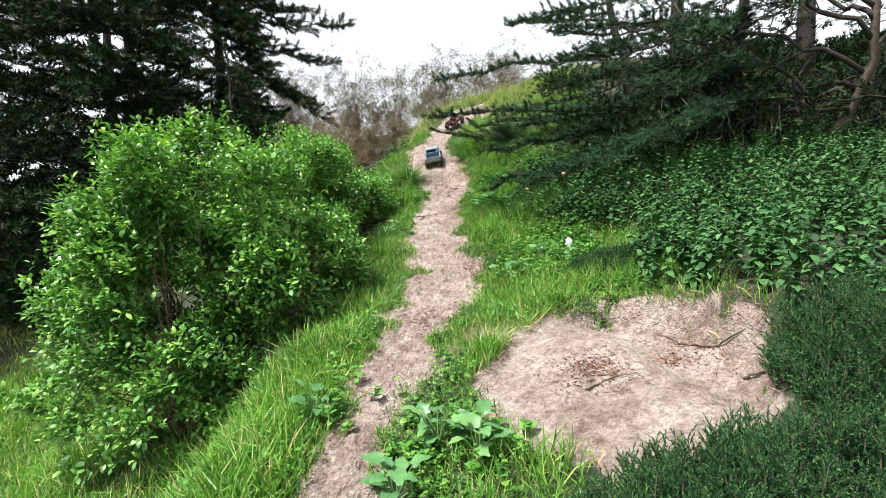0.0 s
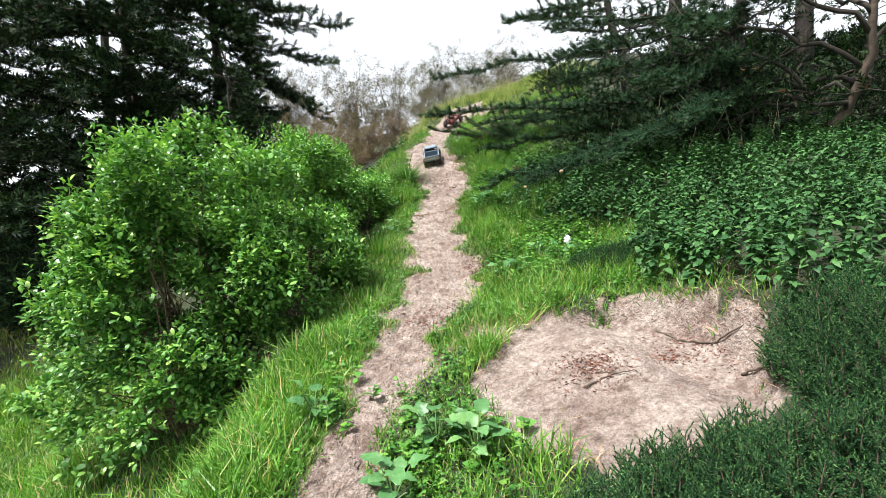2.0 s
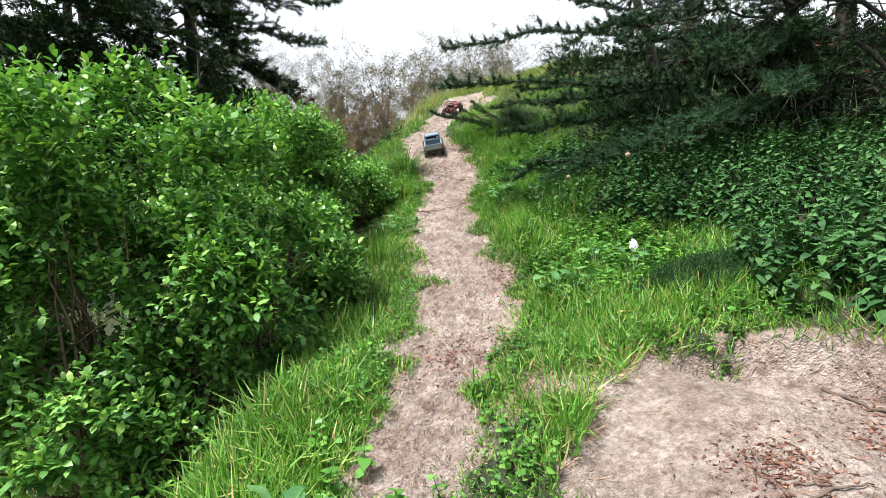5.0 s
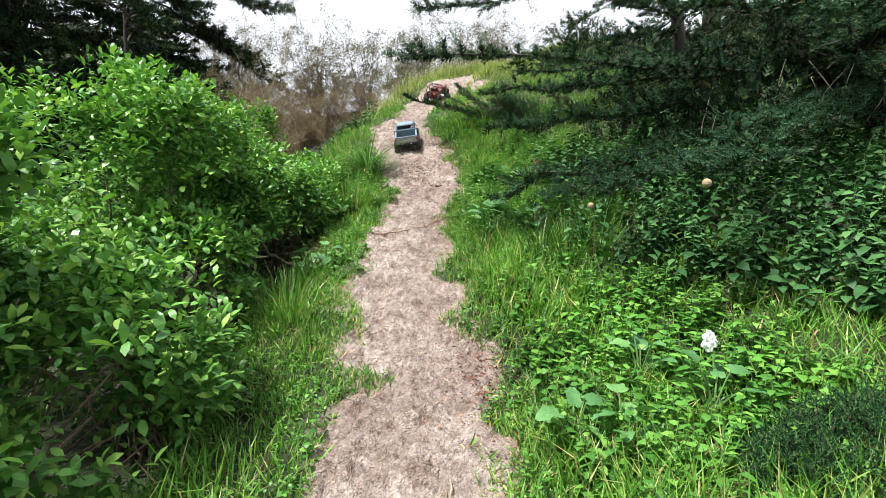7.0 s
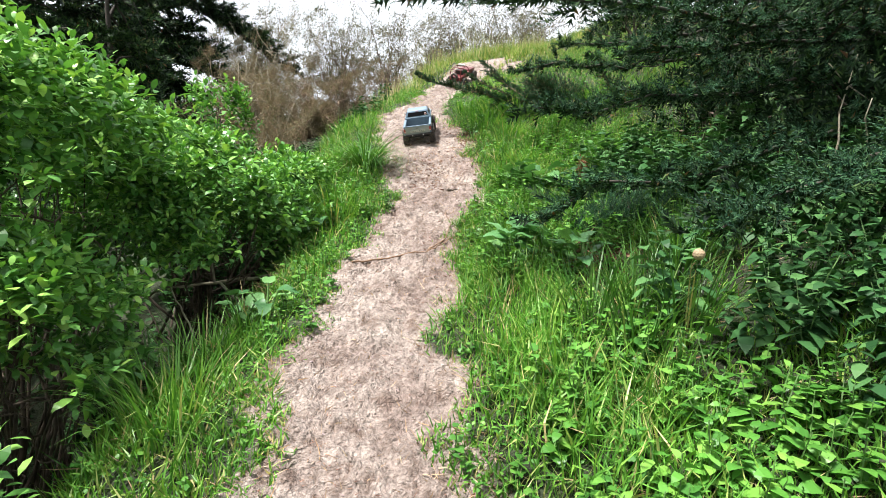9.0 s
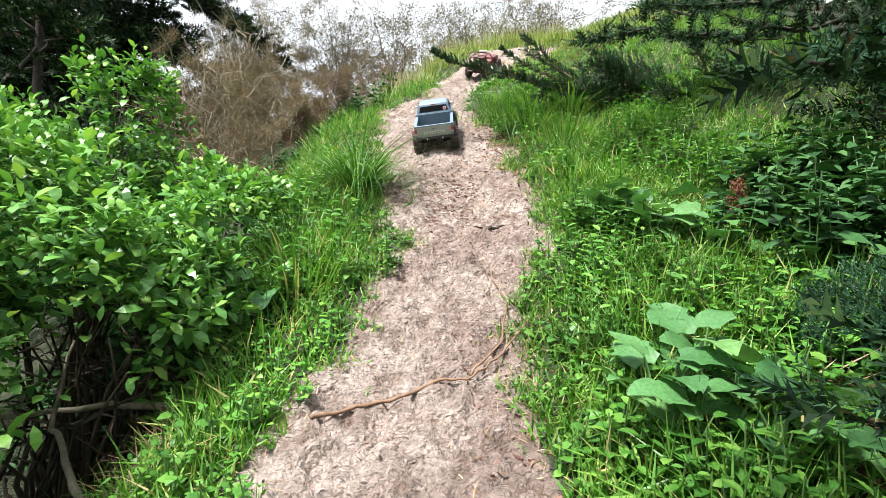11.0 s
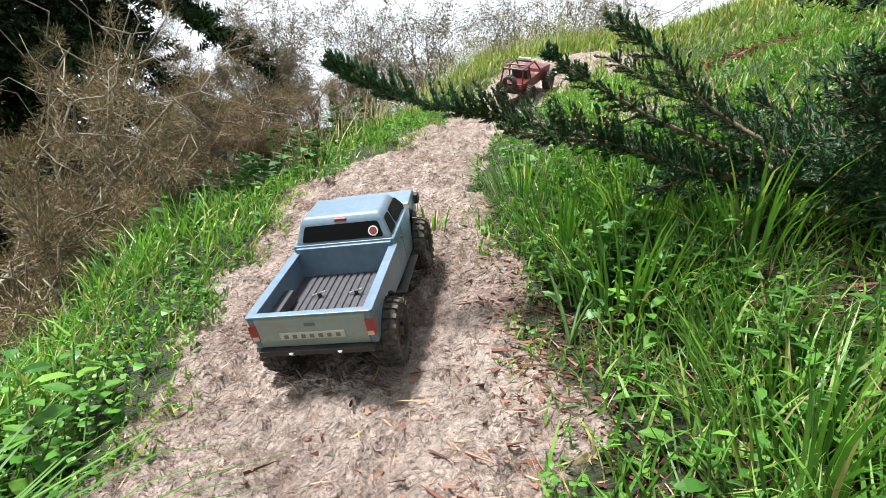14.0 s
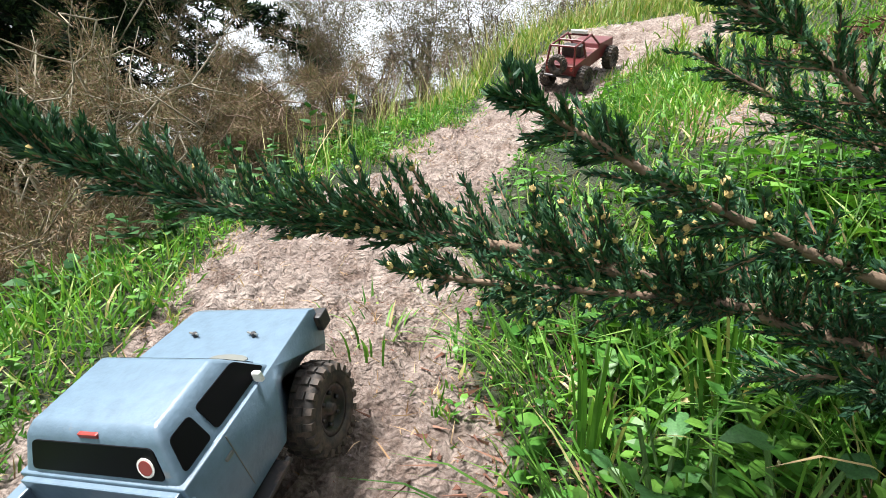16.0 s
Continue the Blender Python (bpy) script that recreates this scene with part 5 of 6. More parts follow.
def low_conifer(name, label, cx, cy, rx, ry, tall, n, seed, finger=0.048, mat=None):
    """A low spreading juniper-like bush: upright feathery shoots."""
    rng = np.random.default_rng(seed)
    p = patch(rng, n, cx, cy, rx, ry)
    z = height(p[:, 0], p[:, 1])
    o = np.array([cx, cy, float(height(cx, cy))])
    ob = thing(name, label, "juniper bush", at=tuple(o))
    wood, pos, ahead, scale = [], [], [], []
    for (x, y), g in zip(p, z):
        edge = math.hypot((x - cx) / rx, (y - cy) / ry)
        h = tall * (1.05 - 0.45 * edge**2) * rng.uniform(0.7, 1.15)
        lean = np.array([(x - cx) / rx * 0.25 + rng.normal(0, 0.18), (y - cy) / ry * 0.25 + rng.normal(0, 0.18), 1.0])
        a, b = np.array([x, y, g - 0.01]), np.array([x, y, g]) + unit(lean) * h
        wood.append(tube(bend(a, b, 0.0, 4, rng, 0.006), [0.004, 0.003, 0.002, 0.001], 4))
        m = max(int(20 * h / 0.15), 8)
        u = np.linspace(0.2, 1.0, m)
        turn = 2.4 * np.arange(m) + rng.uniform(0, 6.28)
        out = np.stack([np.cos(turn), np.sin(turn), np.zeros(m)], -1)
        pos.append(a + (b - a) * u[:, None])
        ahead.append(unit(unit(lean) * (0.35 + 0.7 * u[:, None]) + out * 0.7 + rng.normal(0, 0.2, (m, 3))))
        f = finger * rng.uniform(0.7, 1.25, m) * (1.2 - 0.5 * u)
        scale.append(np.stack([f * 0.8, f, f * 0.8], -1))
    put_mesh("stem_work", *joined([(v - o, t) for v, t in wood]), BARK, ob)
    v, t = scattered(*JUNIPER_SPRAY, frames(np.concatenate(ahead), rng.uniform(0, 6.28, sum(len(a) for a in ahead)), np.concatenate(scale)), np.concatenate(pos))
    put_mesh("needles", v - o, t, mat or HEATH_NEEDLE, ob)
    return ob


low_conifer("juniper_bush", "low feathery juniper at the pit's edge", 0.78, 1.05, 0.52, 0.24, 0.16, 520, 341)
low_conifer("juniper_bush", "low feathery juniper at the pit's edge", 1.40, 1.40, 0.36, 0.36, 0.18, 480, 342)
low_conifer("juniper_bush", "low feathery juniper before the trail", 0.12, 1.06, 0.34, 0.16, 0.13, 280, 343)
low_conifer("juniper_bush", "low feathery juniper before the trail", -0.34, 1.20, 0.16, 0.12, 0.12, 90, 346)
low_conifer("juniper_bush", "small dark juniper among the grass", 1.0, 2.78, 0.26, 0.11, 0.11, 240, 344)
low_conifer("juniper_bush", "small dark juniper below the low bough", 0.92, 4.58, 0.20, 0.10, 0.13, 170, 345, mat=NEEDLE)


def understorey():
    """Evergreen bushes added under the trees, their dark crowns filling in for shade."""
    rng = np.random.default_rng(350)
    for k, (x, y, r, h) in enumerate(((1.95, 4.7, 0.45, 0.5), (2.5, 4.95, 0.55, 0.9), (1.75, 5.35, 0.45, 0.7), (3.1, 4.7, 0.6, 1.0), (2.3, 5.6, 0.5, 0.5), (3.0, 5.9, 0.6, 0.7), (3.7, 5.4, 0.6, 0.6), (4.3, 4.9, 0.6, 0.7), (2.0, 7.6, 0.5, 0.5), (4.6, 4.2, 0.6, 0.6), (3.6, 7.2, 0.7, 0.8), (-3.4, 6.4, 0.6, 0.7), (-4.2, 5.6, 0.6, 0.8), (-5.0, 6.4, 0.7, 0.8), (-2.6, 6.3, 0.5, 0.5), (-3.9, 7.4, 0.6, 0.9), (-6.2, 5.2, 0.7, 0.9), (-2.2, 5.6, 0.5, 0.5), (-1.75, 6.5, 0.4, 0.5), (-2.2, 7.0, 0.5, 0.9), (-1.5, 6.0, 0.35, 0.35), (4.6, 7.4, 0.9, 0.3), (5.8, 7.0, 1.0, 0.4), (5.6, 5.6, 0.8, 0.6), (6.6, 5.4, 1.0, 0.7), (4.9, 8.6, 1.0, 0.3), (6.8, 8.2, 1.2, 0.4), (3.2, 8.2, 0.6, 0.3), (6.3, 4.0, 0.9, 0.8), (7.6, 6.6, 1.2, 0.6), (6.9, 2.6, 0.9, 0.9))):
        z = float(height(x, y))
        ob = thing("evergreen_bush", "dark evergreen bush added to fill the shade under the trees", "bush", at=(x, y, z))
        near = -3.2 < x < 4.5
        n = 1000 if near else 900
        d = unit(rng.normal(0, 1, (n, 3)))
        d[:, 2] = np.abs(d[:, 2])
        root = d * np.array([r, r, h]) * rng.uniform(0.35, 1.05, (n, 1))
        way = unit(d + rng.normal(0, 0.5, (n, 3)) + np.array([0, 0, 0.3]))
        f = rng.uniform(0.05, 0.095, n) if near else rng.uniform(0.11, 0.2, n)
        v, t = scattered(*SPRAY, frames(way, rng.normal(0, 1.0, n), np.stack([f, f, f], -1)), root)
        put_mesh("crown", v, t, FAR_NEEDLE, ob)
        wood = [tube(bend((rng.normal(0, 0.05), rng.normal(0, 0.05), -0.05), u * np.array([r, r, h]) * 0.8, 0.0, 5, rng, 0.02), np.linspace(0.015, 0.004, 5), 5) for u in d[:9]]
        put_mesh("stem_work", *joined(wood), BARK, ob, True)


understorey()


# ---- brown scrub and the far wood ----
def scrub(name, label, base, lobes, n, seed, mat, finger=0.038, category="bush", stems_n=12, wood_mat=None):
    """Dry scrub: crooked bare stems with fine brown sprays."""
    rng = np.random.default_rng(seed)
    bz = float(height(base[0], base[1]))
    o = np.array([base[0], base[1], bz])
    ob = thing(name, label, category, at=tuple(o))
    wood, tips = [], []
    for c in np.array(lobes, float):
        for _ in range(stems_n):
            end = c[:3] + unit(rng.normal(0, 1, 3)) * c[3:] * rng.uniform(0.5, 1.0)
            line = bend(o + rng.normal(0, 0.06, 3) * (1, 1, 0) - np.array([0, 0, 0.03]), end, rng.uniform(-0.3, 0.3), 9, rng, 0.05)
            wood.append(tube(line, np.linspace(rng.uniform(0.009, 0.016), 0.0015, 9), 6))
            for _ in range(11):
                k = rng.integers(2, 8)
                tip = line[k] + rng.normal(0, 0.45, 3) * c[3:]
                twig = bend(line[k], tip, rng.uniform(-0.12, 0.12), 5, rng, 0.035)
                wood.append(tube(twig, [0.004, 0.0035, 0.003, 0.002, 0.001], 4))
                tips.append(twig)
    put_mesh("stem_work", *joined([(v - o, t) for v, t in wood]), wood_mat or PALE_BARK, ob, True)
    tw = np.array(tips)
    n = n if category == "tree" else n * 7 // 2
    leafy_twigs = rng.permutation(len(tw))[:max(int(len(tw) * (1.0 if category == "tree" else 0.6)), 1)]
    k = leafy_twigs[rng.integers(0, len(leafy_twigs), n)]
    u = rng.uniform(0.25, 1.08, n)[:, None]
    along = unit(tw[k, 4] - tw[k, 0])
    side_way = rng.normal(0, 1, (n, 3))
    if category == "tree":
        # thin crowns: puffs at the twigs' ends
        out = unit(side_way + np.array([0, 0, 0.25]))
        root = tw[k, 4] + unit(rng.normal(0, 1, (len(tw), 3)))[k] * 0.04 + out * finger * rng.uniform(0.2, 2.4, (n, 1))
        d = unit(out + rng.normal(0, 0.5, (n, 3)))
    else:
        # feathery foliage along the twigs
        seg = np.minimum((u * 4).astype(int), 3)[:, 0]
        root = tw[k, seg] + (tw[k, seg + 1] - tw[k, seg]) * (u * 4 - seg[:, None]) + side_way * finger * 0.55
        d = unit(along * 0.5 + side_way * 0.6 + np.array([0, 0, 0.2]))
    f = finger * rng.uniform(0.5, 1.3, n) * (1.0 if category == "tree" else 0.62)
    w = np.full(n, 0.0027) if category != "tree" else f * 0.2
    v, t = scattered(*NEEDLE_BLADE, frames(d, rng.uniform(0, 6.28, n), np.stack([w, f, w], -1)), root)
    put_mesh("crown", v - o, t, mat, ob)
    return ob


scrub("dry_bush", "brown half-dead gorse bush with bare crooked stems", (-1.8, 7.6), [(-1.7, 7.5, 2.0, 0.6, 0.5, 0.55), (-2.0, 8.0, 2.5, 0.4, 0.4, 0.5), (-1.5, 7.9, 2.6, 0.5, 0.5, 0.5), (-1.3, 7.35, 1.75, 0.35, 0.4, 0.4)], 40000, 401, BROWN_SPRAY, stems_n=6)
scrub("dry_bush", "brown gorse bush on the brow", (-1.35, 8.9), [(-1.2, 8.8, 2.5, 0.5, 0.5, 0.5), (-0.85, 9.3, 2.75, 0.4, 0.5, 0.4), (-1.7, 9.0, 2.7, 0.5, 0.5, 0.45)], 26000, 402, BROWN_SPRAY, stems_n=4, wood_mat=BROWN_BARK)
scrub("dry_bush", "tall brown scrub with bare twigs", (-2.6, 8.7), [(-2.5, 8.6, 2.3, 0.6, 0.6, 0.6)], 15000, 403, BROWN_SPRAY, stems_n=6)
scrub("dry_bush", "low brown scrub below the trail", (-1.3, 6.9), [(-1.2, 6.95, 1.5, 0.3, 0.35, 0.35)], 12000, 404, BROWN_SPRAY, stems_n=8)
scrub("dry_bush", "tall olive-brown half-dead scrub with crooked stems", (-2.5, 9.6), [(-2.55, 9.5, 3.05, 0.6, 0.5, 0.5), (-1.95, 9.65, 3.05, 0.55, 0.5, 0.45), (-2.3, 9.4, 2.6, 0.5, 0.4, 0.4)], 34000, 406, BROWN_SPRAY, finger=0.036, stems_n=6)
scrub("dry_bush", "olive-brown scrub with crooked stems", (-1.3, 10.0), [(-1.4, 9.9, 2.95, 0.5, 0.5, 0.42), (-0.9, 10.1, 2.95, 0.4, 0.4, 0.36)], 20000, 407, BROWN_SPRAY, finger=0.036, stems_n=6, wood_mat=BROWN_BARK)
scrub("dry_bush", "brown scrub behind the brow", (-0.6, 11.5), [(-0.6, 11.4, 3.2, 0.7, 0.6, 0.5), (-1.3, 11.2, 3.2, 0.7, 0.6, 0.5), (0.2, 11.8, 3.4, 0.6, 0.5, 0.4)], 9000, 405, BROWN_SPRAY, finger=0.055, stems_n=5, wood_mat=BROWN_BARK)


def far_trees():
    rng = np.random.default_rng(410)
    for k, (x, y, top) in enumerate(((-3.6, 14.0, 6.0), (-2.3, 15.0, 6.4), (-1.0, 14.2, 6.0), (0.3, 15.6, 6.6), (1.5, 14.6, 6.3), (2.6, 17.5, 7.6), (-0.2, 17.0, 7.0), (-5.0, 16.0, 6.8))):
        lobes = [(x + rng.normal(0, 0.5), y + rng.normal(0, 0.4), top - rng.uniform(0.4, 1.3), rng.uniform(0.6, 0.95), 0.7, rng.uniform(0.4, 0.7)) for _ in range(4)]
        scrub("thin_tree", "slender tree with a thin grey-green crown", (x, y), lobes, 13000, 420 + k, FAR_LEAF, finger=0.06, category="tree", stems_n=5, wood_mat=BARK)


far_trees()


# ---- the model truck on the trail ----
PAINT = plain("pale_blue_paint", (0.105, 0.162, 0.22), 0.38, vary=0.12, scale=60, bump=0.0008, coat=0.2, dirt=(0.30, 0.22, 0.16), dirt_at=(0.66, 0.86), dirt_scale=26)
LOW_PAINT = plain("muddy_grey_paint", (0.24, 0.27, 0.255), 0.45, vary=0.08, scale=120, dirt=(0.27, 0.20, 0.15), dirt_at=(0.5, 0.8), dirt_scale=30)
BLACK_GLASS = plain("tinted_window", (0.002, 0.002, 0.003), 0.5, vary=0.2, scale=15)
BLACK_GLASS.node_tree.nodes["Principled BSDF"].inputs["Specular IOR Level"].default_value = 0.15
BLACK = plain("black_plastic", (0.018, 0.018, 0.02), 0.5, vary=0.3, scale=60, dirt=(0.16, 0.11, 0.08), dirt_at=(0.55, 0.8), dirt_scale=40)
LINER = plain("bed_liner", (0.035, 0.036, 0.045), 0.55, vary=0.35, scale=90, bump=0.001, dirt=(0.10, 0.08, 0.07), dirt_at=(0.6, 0.85), dirt_scale=30)
TYRE = plain("muddy_rubber", (0.022, 0.02, 0.019), 0.75, vary=0.3, scale=60, bump=0.001, dirt=(0.13, 0.09, 0.066), dirt_at=(0.45, 0.75), dirt_scale=55)
RIM = plain("dark_rim", (0.02, 0.02, 0.022), 0.4, 0.3, dirt=(0.18, 0.12, 0.09), dirt_at=(0.5, 0.8), dirt_scale=60)
RED_LENS = plain("red_lens", (0.27, 0.035, 0.03), 0.3, vary=0.15, scale=80)
PALE_LENS = plain("pale_lens", (0.62, 0.42, 0.34), 0.3, vary=0.1)
WHITE = plain("white_plastic", (0.78, 0.78, 0.76), 0.4, vary=0.05)
STEEL = plain("bright_steel", (0.62, 0.62, 0.6), 0.3, 0.9, vary=0.1)
PLAQUE = plain("pale_plaque", (0.42, 0.42, 0.36), 0.5, vary=0.06)
BADGE = plain("grey_badge", (0.12, 0.13, 0.12), 0.5)
STICKER = plain("red_sticker", (0.25, 0.05, 0.045), 0.5)


def arch(cy, cz, r, a0, a1, n=12):
    return [(cy + r * math.cos(math.radians(a0 + (a1 - a0) * k / n)), cz + r * math.sin(math.radians(a0 + (a1 - a0) * k / n))) for k in range(n + 1)]


def prism(profile, x0, x1):
    """A (y, z) outline drawn out from x0 to x1."""
    bm = bmesh.new()
    return hull_box(bm, [[(x0, y, z) for y, z in profile], [(x1, y, z) for y, z in profile]])


def shaped(bm, tail=0.0):
    """The body's taper: narrower to the nose, drawn in towards the top."""
    for v in bm.verts:
        y, z = v.co.y, v.co.z
        v.co.x *= 1 - 0.10 * float(smooth(0.34, 0.465, y)) - 0.25 * max(z - 0.155, 0) / 0.06 * 0.12
    return bm


def outline(pts, lift, normal):
    """A thin panel over the given corner points, standing out along normal."""
    bm = bmesh.new()
    n = Vector(normal).normalized()
    return hull_box(bm, [[Vector(p) - n * 0.002 for p in pts], [Vector(p) + n * lift for p in pts]])


def rounded(pts, r, n=4):
    """The same corners, rounded."""
    out = []
    pts = [Vector(p) for p in pts]
    for i, p in enumerate(pts):
        a, b = pts[i - 1], pts[(i + 1) % len(pts)]
        u, v = (a - p).normalized() * r, (b - p).normalized() * r
        for k in range(n + 1):
            s = k / n
            out.append(p + u * (1 - s) ** 2 + v * s**2)
    return out


def wheel_mesh(r, w, knobs=True):
    """A knobbly tyre round x, centred on its axle."""
    bm = bmesh.new()
    prof = [(-0.5, 0.56), (-0.5, 0.80), (-0.44, 0.90), (-0.3, 0.94), (0.3, 0.94), (0.44, 0.90), (0.5, 0.80), (0.5, 0.56)]
    n = 40
    rings = []
    for k in range(n):
        a = 2 * math.pi * k / n
        rings.append([bm.verts.new((x * w, q * r * math.cos(a), q * r * math.sin(a))) for x, q in prof])
    for k in range(n):
        p, q = rings[k], rings[(k + 1) % n]
        for i in range(len(prof)):
            j = (i + 1) % len(prof)
            bm.faces.new((p[i], q[i], q[j], p[j]))
    m = 20
    for k in range(m if knobs else 0):
        for s, off in ((-1, 0.0), (1, 0.5)):
            a = 2 * math.pi * (k + off) / m
            for x0, x1, h0, h1, da in ((0.04, 0.26, 0.92, 1.0, 0.10), (0.30, 0.53, 0.80, 0.98, 0.085)):
                rows = []
                for x in (x0, x1):
                    top = h1 if x < 0.4 else h1 - 0.04
                    rows.append([(s * x * w, q * r * math.cos(b), q * r * math.sin(b)) for q, b in ((h0, a - da), (top, a - da * 0.8), (top, a + da * 0.8), (h0, a + da))])
                hull_box(bm, rows)
    return bm


def knob_meshes(r, w, material):
    """The tread's blocks at the wheel's front: (side, half step, mesh) for each kind."""
    out = []
    for s, off in ((-1, 0.0), (1, 0.5)):
        for x0, x1, h0, h1, da in ((0.04, 0.26, 0.92, 1.0, 0.10), (0.30, 0.53, 0.80, 0.98, 0.085)):
            rows = []
            for x in (x0, x1):
                top = h1 if x < 0.4 else h1 - 0.04
                rows.append([(s * x * w, q * r * math.cos(b), q * r * math.sin(b)) for q, b in ((h0, -da), (top, -da * 0.8), (top, da * 0.8), (h0, da))])
            bm = hull_box(bmesh.new(), rows)
            bmesh.ops.recalc_face_normals(bm, faces=bm.faces[:])
            me = bpy.data.meshes.new("tread_block")
            bm.to_mesh(me)
            bm.free()
            me.materials.append(material)
            out.append((off, me))
    return out


def rim_mesh(r, w, sign):
    bm = bmesh.new()
    n = 24
    prof = [(-0.42, 0.58), (0.30, 0.58), (0.46, 0.55), (0.44, 0.46), (0.28, 0.42), (0.30, 0.14), (0.46, 0.12), (0.46, 0.0)]
    rings = [[bm.verts.new((sign * x * w, q * r * math.cos(2 * math.pi * k / n), q * r * math.sin(2 * math.pi * k / n))) for x, q in prof[:-1]] for k in range(n)]
    for k in range(n):
        p, q = rings[k], rings[(k + 1) % n]
        for i in range(len(prof) - 2):
            bm.faces.new((p[i], p[i + 1], q[i + 1], q[i]))
    bm.faces.new([rings[k][-1] for k in range(n)])
    for k in range(6):
        a = 2 * math.pi * k / 6
        rod((sign * 0.30 * w, 0.33 * r * math.cos(a), 0.33 * r * math.sin(a)), (sign * 0.40 * w, 0.33 * r * math.cos(a), 0.33 * r * math.sin(a)), 0.05 * r, 6, bm)
    return bm


def add_wheels(ob, places, r, w, tyre_mat, rim_mat, knobs=False):
    blocks = knob_meshes(r, w, tyre_mat) if knobs else []
    for x, y in places:
        s = 1 if x > 0 else -1
        tyre = part("wheel", wheel_mesh(r, w, not knobs), tyre_mat, ob, "knobbly black tyre caked with mud", True)
        tyre.location = (x, y, r)
        part("rim", rim_mesh(r, w, s), rim_mat, tyre, "dark beadlock rim", True)
        for off, me in blocks:
            for k in range(20):
                o = new("tread_block", me)
                o.parent = tyre
                o.matrix_basis = pose(0, 0, 0, (k + off) * 18.0)


def pickup():
    ob = thing("model_pickup_truck", "pale blue radio-controlled pickup truck on knobbly muddy tyres", "model truck")
    # bed
    side_prof = [(0.0, 0.096)] + arch(0.074, 0.06, 0.068, 148, 32) + [(0.2, 0.092), (0.205, 0.154), (0.0, 0.154)]
    for s in (-1, 1):
        part("bed_side", shaped(prism(side_prof, s * 0.100, s * 0.091)), PAINT, ob, bevel=0.0018)
        part("bed_rail", slab(min(s * 0.102, s * 0.086), max(s * 0.102, s * 0.086), 0.0, 0.206, 0.1535, 0.1575), PAINT, ob, bevel=0.0015)
        part("wheel_tub", slab(min(s * 0.0905, s * 0.073), max(s * 0.0905, s * 0.073), 0.035, 0.115, 0.108, 0.131), LINER, ob, bevel=0.004)
    part("bed_floor", slab(-0.0905, 0.0905, 0.006, 0.2, 0.100, 0.106), LINER, ob, "dark ribbed plank-like bed floor")
    for k in range(11):
        x = -0.066 + 0.0132 * k
        part("bed_rib", slab(x - 0.0048, x + 0.0048, 0.010, 0.196, 0.1062, 0.1085), LINER, ob, bevel=0.001, segments=1)
    tail = part("tailgate", prism([(-0.001, 0.098), (0.006, 0.098), (0.007, 0.155), (0.001, 0.156), (-0.003, 0.148), (-0.003, 0.112)], -0.089, 0.089), LOW_PAINT, ob, bevel=0.0012)
    part("tailgate_lip", slab(-0.1, 0.1, -0.004, 0.008, 0.1545, 0.1582), PAINT, ob, bevel=0.0015)
    part("plaque", slab(-0.053, 0.053, -0.0052, -0.0025, 0.1135, 0.126), PLAQUE, tail, "pale raised name plaque", bevel=0.001)
    for k in range(7):
        x = -0.042 + 0.014 * k
        part("letter_bar", slab(x - 0.0035, x + 0.0035, -0.0060, -0.0050, 0.1165, 0.123), BADGE, tail)
    part("handle", slab(-0.0085, 0.0085, -0.0048, -0.002, 0.137, 0.1425), BADGE, tail, bevel=0.001)
    for s in (-1, 1):
        a, b = sorted((s * 0.0875, s * 0.1015))
        light = part("tail_light", slab(a, b, -0.0045, 0.008, 0.113, 0.142), RED_LENS, ob, "red tail light", bevel=0.0015)
        a, b = sorted((s * 0.0885, s * 0.0985))
        part("reversing_lens", slab(a, b, -0.0056, -0.0035, 0.1145, 0.1215), PALE_LENS, light)
        a, b = sorted((s * 0.089, s * 0.0995))
        part("corner_post", slab(a, b, -0.002, 0.008, 0.098, 0.1545), PAINT, ob, bevel=0.002)
        part("bed_clip", rod((s * 0.034 - 0.012, 0.120, 0.1125), (s * 0.034 + 0.012, 0.124, 0.117), 0.0016, 6), STEEL, ob, "bright bent body clip")
        part("bed_clip", rod((s * 0.034 - 0.004, 0.127, 0.112), (s * 0.034 + 0.008, 0.116, 0.119), 0.0016, 6), STEEL, ob, "bright bent body clip")
        part("bed_post", rod((s * 0.034, 0.122, 0.106), (s * 0.034, 0.122, 0.116), 0.0035, 8), BLACK, ob)
    # cab and nose
    lower = [(0.203, 0.088), (0.316, 0.084)] + arch(0.387, 0.06, 0.072, 160, 30) + [(0.458, 0.105), (0.464, 0.118), (0.462, 0.158), (0.45, 0.1645), (0.345, 0.1695), (0.203, 0.1695)]
    part("lower_body", shaped(prism(lower, -0.0985, 0.0985)), PAINT, ob, bevel=0.006, segments=3, smooth_faces=True)
    bulk = slab(-0.092, 0.092, 0.197, 0.204, 0.1, 0.166)
    part("bulkhead", bulk, PAINT, ob, bevel=0.0015)
    bm = bmesh.new()
    hull_box(bm, [[(-0.0945, 0.204, 0.160), (0.0945, 0.204, 0.160), (0.0945, 0.356, 0.160), (-0.0945, 0.356, 0.160)],
                  [(-0.0925, 0.206, 0.170), (0.0925, 0.206, 0.170), (0.0925, 0.350, 0.170), (-0.0925, 0.350, 0.170)],
                  [(-0.0790, 0.2205, 0.208), (0.0790, 0.2205, 0.208), (0.0770, 0.3165, 0.209), (-0.0770, 0.3165, 0.209)],
                  [(-0.073, 0.228, 0.2155), (0.073, 0.228, 0.2155), (0.071, 0.309, 0.2165), (-0.071, 0.309, 0.2165)]])
    cab = part("cab", bm, PAINT, ob, "pale blue rounded cab", True, bevel=0.0055, segments=3)
